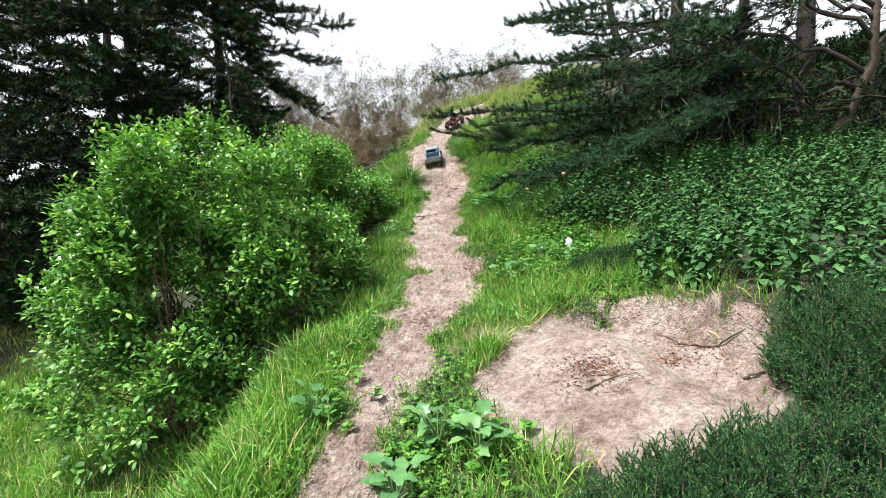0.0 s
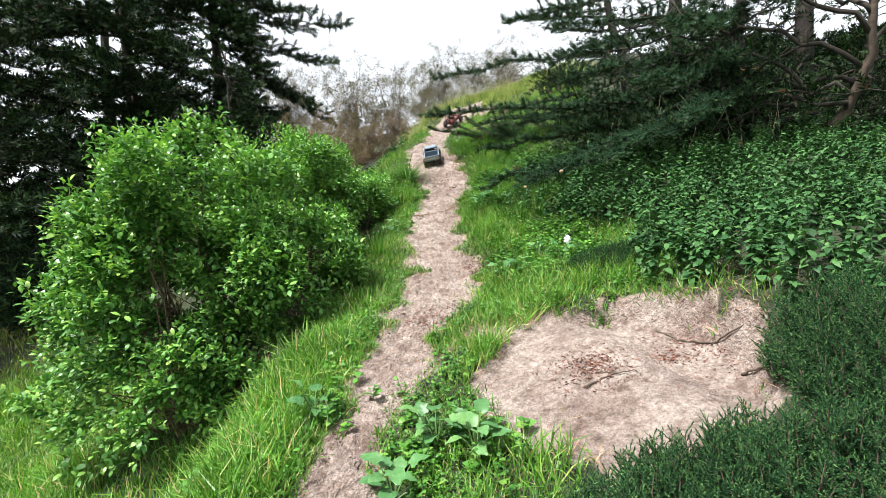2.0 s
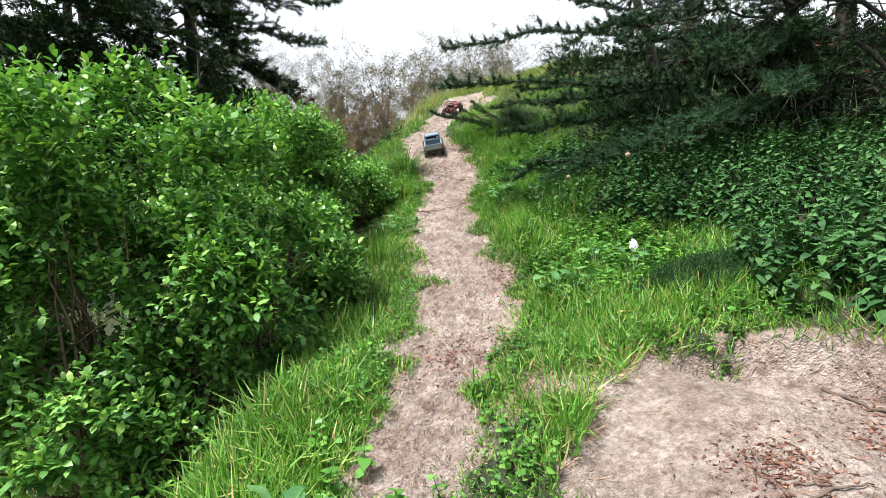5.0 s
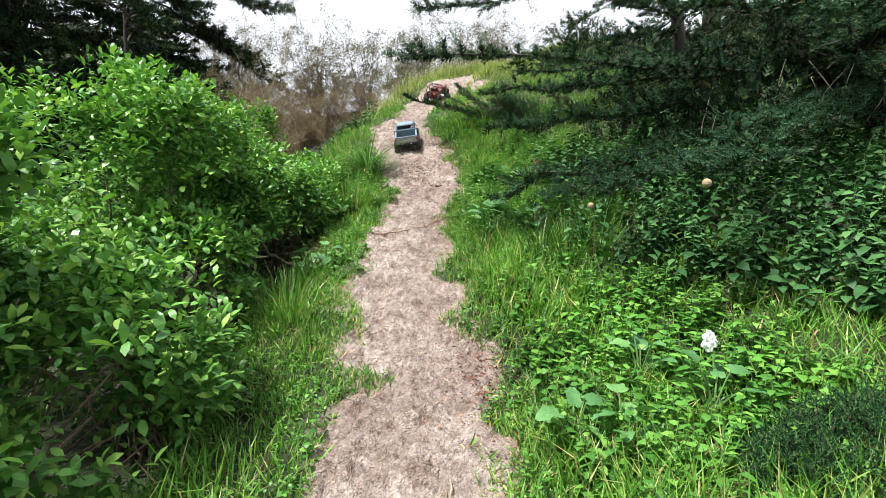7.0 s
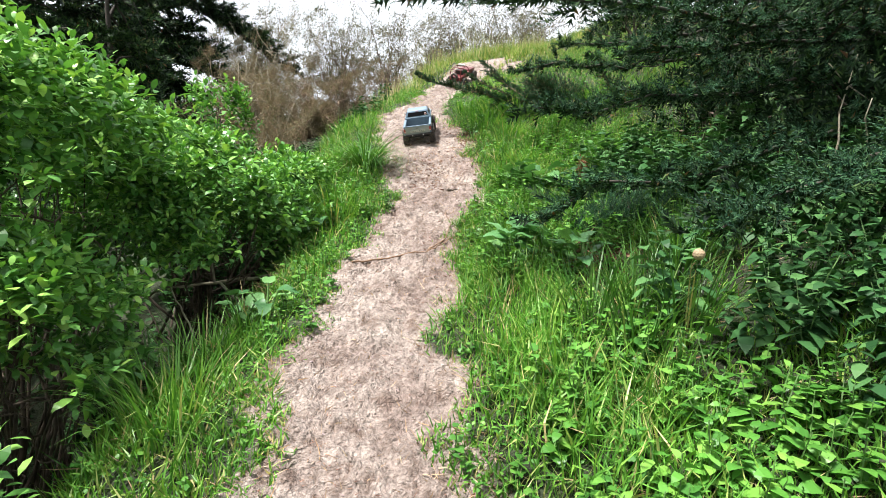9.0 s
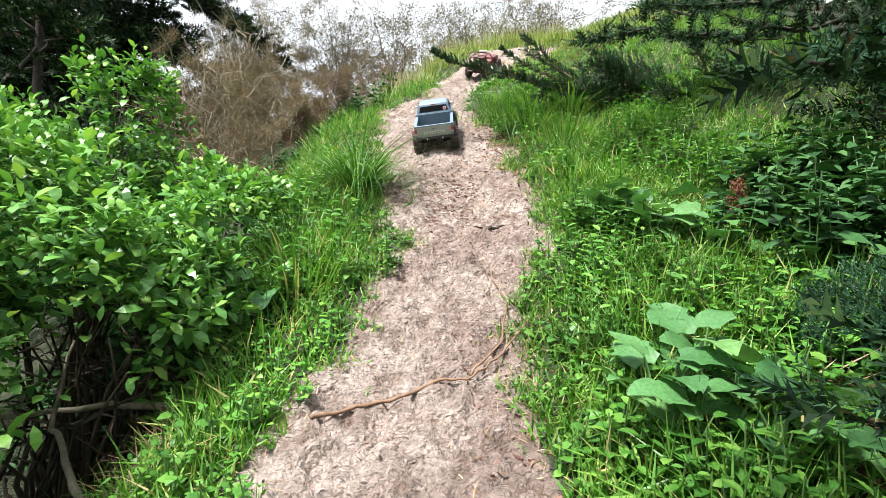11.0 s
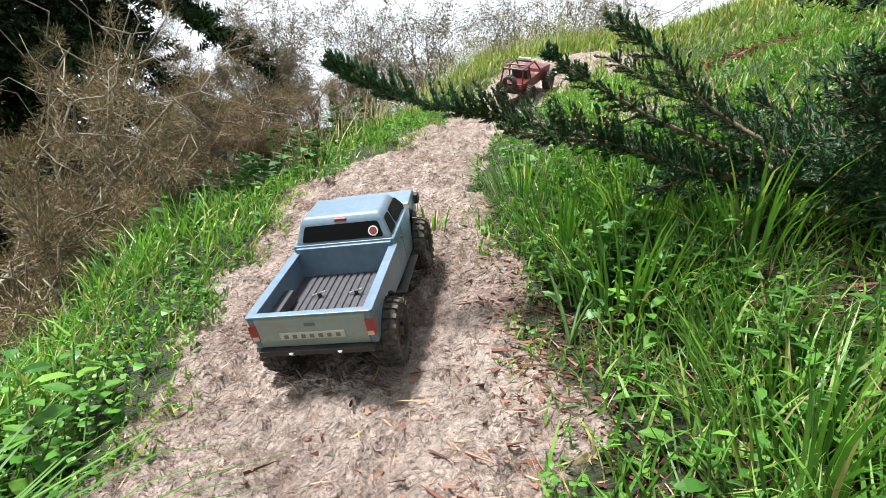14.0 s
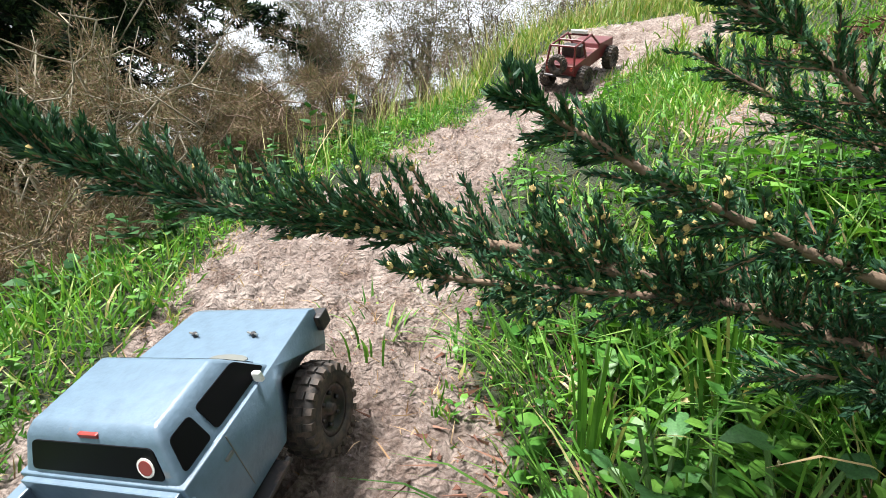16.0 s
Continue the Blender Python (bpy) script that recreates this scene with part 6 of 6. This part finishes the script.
    # windows stand a hair proud of the cab
    rear = [(-0.079, 0.2073, 0.1735), (0.079, 0.2073, 0.1735), (0.0705, 0.2178, 0.2015), (-0.0705, 0.2178, 0.2015)]
    part("rear_window", outline(rounded(rear, 0.006), 0.0012, (0, -1, 0.36)), BLACK_GLASS, cab, "black tinted rear window")
    part("windscreen", outline(rounded([(-0.079, 0.3475, 0.1735), (0.079, 0.3475, 0.1735), (0.068, 0.320, 0.2045), (-0.068, 0.320, 0.2045)], 0.006), 0.0012, (0, 1, 0.9)), BLACK_GLASS, cab, "black windscreen")
    for s in (-1, 1):
        def at_side(y, z):
            return (s * (0.0925 - (z - 0.170) * 0.0138 / 0.038), y, z)
        door = [at_side(0.2615, 0.1735), at_side(0.3435, 0.1735), at_side(0.3195, 0.2025), at_side(0.2615, 0.2025)]
        small = [at_side(0.2155, 0.1735), at_side(0.2525, 0.1735), at_side(0.2525, 0.2025), at_side(0.2265, 0.2025)]
        part("door_window", outline(rounded(door, 0.005), 0.0013, (s, 0, 0.36)), BLACK_GLASS, cab, "black door window")
        part("quarter_window", outline(rounded(small, 0.005), 0.0013, (s, 0, 0.36)), BLACK_GLASS, cab, "black quarter window")
        a, b = sorted((s * 0.0975, s * 0.1002))
        part("door_handle", slab(a, b, 0.247, 0.258, 0.146, 0.150), BADGE, cab, bevel=0.0008)
        part("door_seam", slab(a, b - 0.0012 if s > 0 else b, 0.2595, 0.2603, 0.095, 0.166), BADGE, cab)
        mirror = part("mirror", slab(min(s * 0.0965, s * 0.107), max(s * 0.0965, s * 0.107), 0.319, 0.3245, 0.175, 0.187), WHITE, cab, "white door mirror", bevel=0.002)
        part("mirror_arm", rod((s * 0.091, 0.325, 0.174), (s * 0.1, 0.322, 0.18), 0.002, 6), BLACK, mirror)
        # steps, chassis and bumpers
        part("rock_slider", rod((s * 0.104, 0.150, 0.073), (s * 0.104, 0.305, 0.073), 0.0045, 8), BLACK, ob, "black tube step")
        part("slider_plate", slab(min(s * 0.090, s * 0.112), max(s * 0.090, s * 0.112), 0.158, 0.298, 0.077, 0.0805), BLACK, ob, bevel=0.001)
        part("chassis_rail", slab(min(s * 0.030, s * 0.037), max(s * 0.030, s * 0.037), 0.005, 0.45, 0.072, 0.092), BLACK, ob)
        part("shock", rod((s * 0.05, 0.075, 0.062), (s * 0.045, 0.11, 0.1), 0.007, 8), BLACK, ob)
        part("shackle", rod((s * 0.04, -0.012, 0.094), (s * 0.04, -0.006, 0.087), 0.004, 8), STEEL, ob)
        part("fender_end", slab(min(s * 0.082, s * 0.098), max(s * 0.082, s * 0.098), 0.452, 0.474, 0.128, 0.150), BLACK, ob, "black front wing end", bevel=0.003)
        part("hood_post", rod((s * 0.043, 0.398, 0.166), (s * 0.043, 0.398, 0.1725), 0.0032, 8), BLACK, ob)
        part("hood_clip", rod((s * 0.043 - 0.010, 0.401, 0.1705), (s * 0.043 + 0.007, 0.396, 0.1715), 0.0014, 6), STEEL, ob, "bright body clip")
    part("emblem", hull_box(bmesh.new(), [[(0.035 + 0.026 * math.cos(k * 0.3927), 0.357 + 0.007 * math.sin(k * 0.3927), z) for k in range(16)] for z in (0.167, 0.1702)]), BADGE, ob, "dark oval emblem")
    part("brake_light", slab(-0.0115, 0.0115, 0.2195, 0.2245, 0.2055, 0.2105), RED_LENS, cab, "red high brake light", bevel=0.001)
    n = Vector((0, -1, 0.36)).normalized()
    c = Vector((0.0605, 0.2117, 0.1845))
    ax, az = Vector((1, 0, 0)), Vector((0, 0.345, 0.94))
    disc = lambda r, lift: hull_box(bmesh.new(), [[c + n * h + (ax * math.cos(k * 0.3927) + az * math.sin(k * 0.3927)) * r for k in range(16)] for h in (lift - 0.0006, lift)])
    badge = part("sticker", disc(0.0095, 0.0022), WHITE, cab, "round white and red sticker")
    part("sticker_face", disc(0.0072, 0.0026), STICKER, badge)
    part("rear_bumper", prism([(-0.012, 0.088), (0.0, 0.086), (0.002, 0.097), (-0.012, 0.097)], -0.094, 0.094), BLACK, ob, "black rear bumper", bevel=0.0015)
    part("front_bumper", slab(-0.075, 0.075, 0.462, 0.478, 0.098, 0.112), BLACK, ob, bevel=0.003)
    for y in (0.074, 0.387):
        part("axle", rod((-0.09, y, 0.058), (0.09, y, 0.058), 0.0095, 10), BLACK, ob)
        part("differential", hull_box(bmesh.new(), [[(0.02 + 0.018 * math.cos(a * 0.785), y + x, 0.058 + 0.018 * math.sin(a * 0.785)) for a in range(8)] for x in (-0.02, 0.02)]), BLACK, ob, bevel=0.003)
    part("gearbox", slab(-0.03, 0.03, 0.17, 0.30, 0.06, 0.085), BLACK, ob, bevel=0.004)
    add_wheels(ob, ((-0.097, 0.074), (0.097, 0.074), (-0.097, 0.387), (0.097, 0.387)), 0.059, 0.043, TYRE, RIM, True)
    return ob


def ground_pose(x, y, heading, length, scale=1.0, roll=0.0, sink=0.0):
    """A pose at x, y that lies along the slope of the ground."""
    a = math.radians(heading)
    f, s = Vector((-math.sin(a), math.cos(a))), Vector((math.cos(a), math.sin(a)))
    z = lambda u, v: float(height(x + f.x * u + s.x * v, y + f.y * u + s.y * v))
    rise = math.degrees(math.atan2(z(length, 0) - z(0, 0), length))
    tilt = -math.degrees(math.atan2(z(length / 2, 0.1) - z(length / 2, -0.1), 0.2)) + roll
    return pose(x, y, z(0.08, 0) - 0.08 * math.tan(math.radians(rise)) - sink, rise, tilt, heading) @ Matrix.Scale(scale, 4)


truck = pickup()
truck.matrix_basis = ground_pose(0.042, 6.13, -3.0, 0.4, 0.916, -6.0, 0.0)

RED = plain("red_paint", (0.1, 0.012, 0.014), 0.4, vary=0.1, dirt=(0.16, 0.09, 0.07), dirt_at=(0.55, 0.8), dirt_scale=20)


def red_crawler():
    ob = thing("model_crawler_truck", "small dark red radio-controlled crawler with an open cage", "model truck")
    part("tub", prism([(0.0, 0.09), (0.02, 0.075), (0.33, 0.075), (0.40, 0.10), (0.40, 0.135), (0.25, 0.15), (0.24, 0.13), (0.0, 0.13)], -0.075, 0.075), RED, ob, bevel=0.004)
    for s in (-1, 1):
        for a, b in (((s * 0.07, 0.005, 0.13), (s * 0.062, 0.03, 0.205)), ((s * 0.062, 0.03, 0.205), (s * 0.06, 0.19, 0.21)), ((s * 0.06, 0.19, 0.21), (s * 0.07, 0.25, 0.15)), ((s * 0.07, 0.12, 0.13), (s * 0.06, 0.11, 0.207))):
            part("cage_tube", rod(a, b, 0.005, 8), RED, ob)
        part("tail_lamp", rod((s * 0.06, -0.004, 0.115), (s * 0.06, 0.004, 0.115), 0.008, 10), RED_LENS, ob)
    for y in (0.03, 0.11, 0.19):
        part("cage_bar", rod((-0.061, y, 0.206), (0.061, y, 0.206), 0.005, 8), RED, ob)
    part("seat", slab(-0.05, 0.05, 0.11, 0.15, 0.12, 0.18), BLACK, ob, bevel=0.006)
    part("rear_bumper", rod((-0.07, -0.015, 0.085), (0.07, -0.015, 0.085), 0.006, 8), BLACK, ob)
    part("roof_lamp_bar", slab(-0.04, 0.04, 0.18, 0.195, 0.212, 0.228), WHITE, ob, bevel=0.003)
    spare = part("spare_wheel", wheel_mesh(0.045, 0.035), TYRE, ob, "", True)
    spare.matrix_basis = pose(0, -0.02, 0.14, 0, 0, 90)
    for y in (0.06, 0.34):
        part("axle", rod((-0.08, y, 0.055), (0.08, y, 0.055), 0.008, 8), BLACK, ob)
    add_wheels(ob, ((-0.092, 0.06), (0.092, 0.06), (-0.092, 0.34), (0.092, 0.34)), 0.056, 0.042, TYRE, RIM)
    return ob


crawler = red_crawler()
crawler.matrix_basis = ground_pose(0.31, 8.2, -24.0, 0.35, 0.9)


# ---- small things on the ground ----
def on_ground(points, lift=0.006):
    return np.array([(x, y, float(ground_z(x, y)) + lift) for x, y in points])


def stick(name, label, points, radius, material, lift=0.006, sides=6, seed=1):
    rng = np.random.default_rng(seed)
    p = on_ground(points, lift)
    u = np.linspace(0, 1, len(p))
    f = np.linspace(0, 1, len(p) * 5)
    q = np.stack([np.interp(f, u, p[:, k]) for k in range(3)], -1) + rng.normal(0, radius * 0.5, (len(f), 3))
    r = np.linspace(radius, radius * 0.4, len(f)) * rng.uniform(0.85, 1.2, len(f))
    v, t = tube(q, r, sides)
    o = q[0]
    ob = put_mesh(name, v - o, t, material, smooth_faces=True)
    ob.location = o
    return tagged(ob, label, "twig")


stick("twig", "long thin brown twig lying across the trail", [(-0.13, 4.53), (-0.08, 4.56), (0.02, 4.60), (0.09, 4.65), (0.15, 4.65), (0.22, 4.72), (0.32, 4.90)], 0.0042, TWIG, seed=1)
stick("twig", "thin curved twig on the trail", [(0.15, 4.66), (0.22, 4.76), (0.245, 4.9), (0.22, 5.05), (0.23, 5.13)], 0.0028, TWIG, seed=2)
stick("stick", "short dark stick lying on the trail", [(0.23, 5.33), (0.26, 5.355), (0.29, 5.38)], 0.006, BARK, 0.008, seed=3)
stick("twig", "short grey twig on the lower trail", [(0.13, 2.86), (0.15, 2.93), (0.155, 3.0)], 0.005, PALE_BARK, seed=4)
stick("twig", "thin twig on the sandy pit", [(0.55, 1.74), (0.66, 1.77), (0.74, 1.76)], 0.004, BARK, seed=5)
stick("twig", "thin twig on the sandy pit", [(0.60, 1.80), (0.67, 1.78)], 0.003, BARK, seed=6)
stick("twig", "dark root lying along the pit's edge", [(1.0, 2.2), (1.04, 2.08), (1.12, 1.95), (1.18, 1.86)], 0.006, BARK, 0.004, seed=7)
stick("twig", "dark root lying along the pit's edge", [(1.1, 1.75), (1.13, 1.66), (1.19, 1.58)], 0.005, BARK, 0.004, seed=8)


def dead_branch(points, radius, label, seed):
    rng = np.random.default_rng(seed)
    p = np.array(points, float)
    u, f = np.linspace(0, 1, len(p)), np.linspace(0, 1, 16)
    q = np.stack([np.interp(f, u, p[:, k]) for k in range(3)], -1) + rng.normal(0, radius * 0.4, (16, 3))
    v, t = tube(q, np.linspace(radius, radius * 0.35, 16), 7)
    ob = put_mesh("dead_branch", v - q[0], t, PALE_BARK, smooth_faces=True)
    ob.location = q[0]
    tagged(ob, label, "branch")


dead_branch([(-0.40, 4.70, 1.01), (-0.55, 4.82, 0.98), (-0.74, 4.89, 0.94), (-1.05, 4.88, 0.90), (-1.2, 4.9, 0.78)], 0.011, "bare pale branch under the bush", 1)
dead_branch([(-0.44, 4.45, 0.92), (-0.60, 4.6, 0.93), (-0.75, 4.75, 0.98), (-0.85, 4.95, 1.08)], 0.009, "bare crooked branch under the bush", 2)
dead_branch([(3.45, 4.42, 1.42), (3.28, 4.5, 1.33), (3.14, 4.58, 1.30), (2.98, 4.66, 1.22)], 0.016, "fallen dead limb in the shade above the nettles", 4)
dead_branch([(3.95, 4.15, 1.42), (3.7, 4.25, 1.34), (3.4, 4.36, 1.31), (3.2, 4.5, 1.30), (3.05, 4.52, 1.36)], 0.018, "fallen dead limb in the shade above the nettles", 5)
dead_branch([(3.22, 4.5, 1.02), (3.2, 4.48, 1.18), (3.24, 4.5, 1.32), (3.3, 4.5, 1.48)], 0.014, "dead upright stem above the nettles", 6)
dead_branch([(3.0, 4.9, 1.62), (2.85, 4.95, 1.66), (2.7, 4.98, 1.6), (2.55, 5.0, 1.64)], 0.012, "bare dead twig in the shade of the trees", 7)
dead_branch([(-0.62, 4.3, 0.7), (-0.68, 4.42, 0.85), (-0.8, 4.5, 1.0)], 0.006, "thin bare stem in the hollow", 3)


def bare_stalks():
    rng = np.random.default_rng(9)
    for x, y, n in ((2.36, 4.5, 5), (2.7, 4.5, 5), (2.1, 4.7, 3), (3.0, 4.4, 4), (1.6, 4.4, 2)):
        z = float(height(x, y))
        ob = thing("dead_stalk_clump", "clump of bare pale dead stalks above the nettles", "stalks", at=(x, y, z))
        for _ in range(n):
            end = np.array([rng.normal(0, 0.16), rng.normal(0, 0.1), rng.uniform(0.35, 0.6)])
            part_v, part_t = tube(bend((rng.normal(0, 0.04), rng.normal(0, 0.04), -0.02), end, -0.03, 6, rng, 0.008), np.linspace(0.005, 0.0018, 6), 5)
            put_mesh("stalk", part_v, part_t, PALE_BARK, ob, True)


bare_stalks()

def rusty_stalk(x, y, tall, seed):
    """A dry seed stalk, thick with small rust-red husks."""
    rng = np.random.default_rng(seed)
    z = float(ground_z(x, y))
    ob = thing("seed_stalk", "dry rust-red seed stalk standing among the weeds", "stalk", at=(x, y, z))
    line = bend((0, 0, -0.01), (rng.normal(0, 0.02), rng.normal(0, 0.02), tall), 0.0, 6, rng, 0.004)
    put_mesh("stem", *tube(line, np.linspace(0.003, 0.001, 6), 5), TWIG, ob, True)
    n = 420
    u = rng.uniform(0.35, 1.0, n)
    p = np.stack([np.interp(u, np.linspace(0, 1, 6), line[:, k]) for k in range(3)], -1) + rng.normal(0, 0.009, (n, 3))
    v, t = scattered(*LIGHT_LEAF, frames(unit(rng.normal(0, 1, (n, 3)) + np.array([0, 0, 0.8])), rng.uniform(0, 6.28, n), np.full((n, 3), 0.008)), p)
    put_mesh("husks", v, t, RUST, ob)


RUST = leafy("rust_husk", [(0.0, (0.10, 0.038, 0.018)), (1.0, (0.19, 0.09, 0.042))], 0.8, 0.1)
rusty_stalk(0.86, 5.05, 0.17, 61)
rusty_stalk(0.90, 5.10, 0.14, 62)

FOIL = plain("crumpled_foil", (0.72, 0.74, 0.75), 0.25, 0.35, vary=0.25, scale=40)


def litter(x, y, size, lift):
    """A crumpled wrapper caught in the weeds."""
    rng = np.random.default_rng(12)
    bm = bmesh.new()
    bmesh.ops.create_icosphere(bm, subdivisions=3, radius=size)
    for v in bm.verts:
        d = v.co.normalized()
        k = noise.noise(d * 2.6) * 0.5 + noise.noise(d * 6.0) * 0.35
        v.co = Vector((d.x * 0.75, d.y * 0.5, d.z * 1.15)) * size * (1 + k)
    ob = part("wrapper", bm, FOIL, None)
    ob.location = (x, y, float(ground_z(x, y)) + lift)
    tagged(ob, "crumpled white wrapper caught among the weeds", "litter")


litter(0.87, 3.16, 0.024, 0.085)

CONE = plain("cone_scale", (0.27, 0.2, 0.12), 0.75, vary=0.3, scale=80, bump=0.002)


def fir_cone(x, y, z, r):
    """A small round cone with raised plates."""
    bm = bmesh.new()
    bmesh.ops.create_icosphere(bm, subdivisions=2, radius=r)
    bmesh.ops.inset_individual(bm, faces=bm.faces[:], thickness=r * 0.06, depth=r * 0.07)
    ob = part("round_cone", bm, CONE, None, smooth_faces=True)
    ob.location = (x, y, z)
    tagged(ob, "small round brown cone hanging on the cypress bough", "cone")


fir_cone(0.70, 3.63, 1.25, 0.011)
fir_cone(0.85, 3.18, 1.31, 0.012)

DEAD_LEAF = leafy("dead_leaf", [(0.0, (0.5, 0.48, 0.2)), (1.0, (0.6, 0.55, 0.28))], 0.55, 0.2)


def fallen_leaf(x, y, turn, size, lift, mat, label):
    lv, lt = leaf("oval", 0.35, 0.4)
    f = frames(np.array([[math.cos(turn), math.sin(turn), 0.15]]), np.array([0.2]), np.array([[size * 1.3, size, size]]))[0]
    ob = put_mesh("fallen_leaf", np.array(lv) @ f.T, lt, mat)
    ob.location = (x, y, float(ground_z(x, y)) + lift)
    tagged(ob, label, "leaf")


fallen_leaf(0.55, 2.57, 0.3, 0.075, 0.06, DEAD_LEAF, "pale yellow fallen leaf lying on the grass")
fallen_leaf(0.50, 6.46, 1.2, 0.03, 0.05, DEAD_LEAF, "small yellow leaf among the grass")
fallen_leaf(-0.46, 5.45, 2.2, 0.04, 0.05, DEAD_LEAF, "small yellow leaf in the tussock")

RED_LITTER = leafy("red_litter", [(0.0, (0.08, 0.04, 0.025)), (0.6, (0.16, 0.085, 0.055)), (1.0, (0.30, 0.2, 0.13))], 0.8, 0.05)


def litter_patch(name, label, cx, cy, rx, ry, n, mat, seed, size=(0.007, 0.022)):
    """Dead needles and bits of bark lying together."""
    rng = np.random.default_rng(seed)
    p = np.stack([rng.normal(cx, rx, n), rng.normal(cy, ry, n)], -1)
    a = rng.uniform(0, 2 * np.pi, n)
    ahead = np.stack([np.cos(a), np.sin(a), rng.normal(0.1, 0.15, n)], -1)
    s = np.stack([rng.uniform(0.0012, 0.003, n), rng.uniform(*size, n), rng.uniform(0.004, 0.01, n)], -1)
    v, t = scattered(*FINGER, frames(ahead, rng.uniform(0, 6.28, n), s), np.column_stack([p, ground_z(p[:, 0], p[:, 1]) + 0.002]))
    tagged(put_mesh(name, v, t, mat), label, "litter", kind="stuff")


def trail_litter():
    """Dark needles and bark bits strewn thinly along the whole trail, in drifts."""
    rng = np.random.default_rng(30)
    p = sown(rng, 4200, (-0.5, 1.2, 1.4, 8.4), lambda x, y: smooth(0.3, 0.7, bare_mask(x, y)) * (0.08 + 0.92 * smooth(0.0, 0.5, value_noise(x, y, 0.11, 45))) * (1 - 0.9 * pit_mask(x, y)))
    n = len(p)
    a = rng.uniform(0, 2 * np.pi, n)
    ahead = np.stack([np.cos(a), np.sin(a), rng.normal(0.05, 0.1, n)], -1)
    s = np.stack([rng.uniform(0.0008, 0.0018, n), rng.uniform(0.004, 0.018, n), rng.uniform(0.001, 0.002, n)], -1)
    v, t = scattered(*FINGER, frames(ahead, rng.uniform(0, 6.28, n), s), np.column_stack([p, ground_z(p[:, 0], p[:, 1]) + 0.001]))
    tagged(put_mesh("needle_litter", v, t, RED_LITTER), "dark needles and bark bits strewn along the trail", "litter", kind="stuff")


trail_litter()
# small dark bits added to darken this stretch of the trail
litter_patch("needle_litter", "dark bits strewn over a patch of the trail", 0.11, 5.62, 0.07, 0.16, 500, RED_LITTER, 41, (0.006, 0.02))
litter_patch("needle_litter", "brown stalks and needles among the grass of the bank", 0.62, 6.15, 0.22, 0.35, 1500, RED_LITTER, 42, (0.015, 0.06))
litter_patch("needle_litter", "brown dead stalks and needles on the bare spot under the bough", 0.74, 4.40, 0.10, 0.10, 900, RED_LITTER, 39, (0.012, 0.05))
litter_patch("needle_litter", "brown needle litter on the worn spot by the juniper", 0.78, 2.80, 0.12, 0.09, 600, RED_LITTER, 40, (0.008, 0.03))
litter_patch("needle_litter", "dark red-brown needle litter on the sandy pit", 0.60, 1.84, 0.07, 0.05, 420, RED_LITTER, 31)
litter_patch("needle_litter", "dark red-brown needle litter on the sandy pit", 0.95, 1.97, 0.04, 0.04, 120, RED_LITTER, 32)
litter_patch("needle_litter", "rust-red needle litter at the trail's edge", 0.05, 2.62, 0.14, 0.10, 700, RED_LITTER, 33)
litter_patch("needle_litter", "rust-red needle litter at the trail's edge", 0.30, 3.35, 0.06, 0.12, 350, RED_LITTER, 34)
litter_patch("needle_litter", "rust-red needle litter beside the trail", 0.38, 6.30, 0.07, 0.2, 700, RED_LITTER, 35)
litter_patch("needle_litter", "rust-red needle litter beside the trail", 0.42, 4.6, 0.12, 0.2, 500, RED_LITTER, 36)
litter_patch("needle_litter", "brown dead bracken on the bank's scarp", 1.27, 7.5, 0.24, 0.06, 2200, RED_LITTER, 37, (0.03, 0.10))
litter_patch("needle_litter", "dark litter on the worn scarp of the pit", 1.12, 2.0, 0.10, 0.12, 500, RED_LITTER, 38)
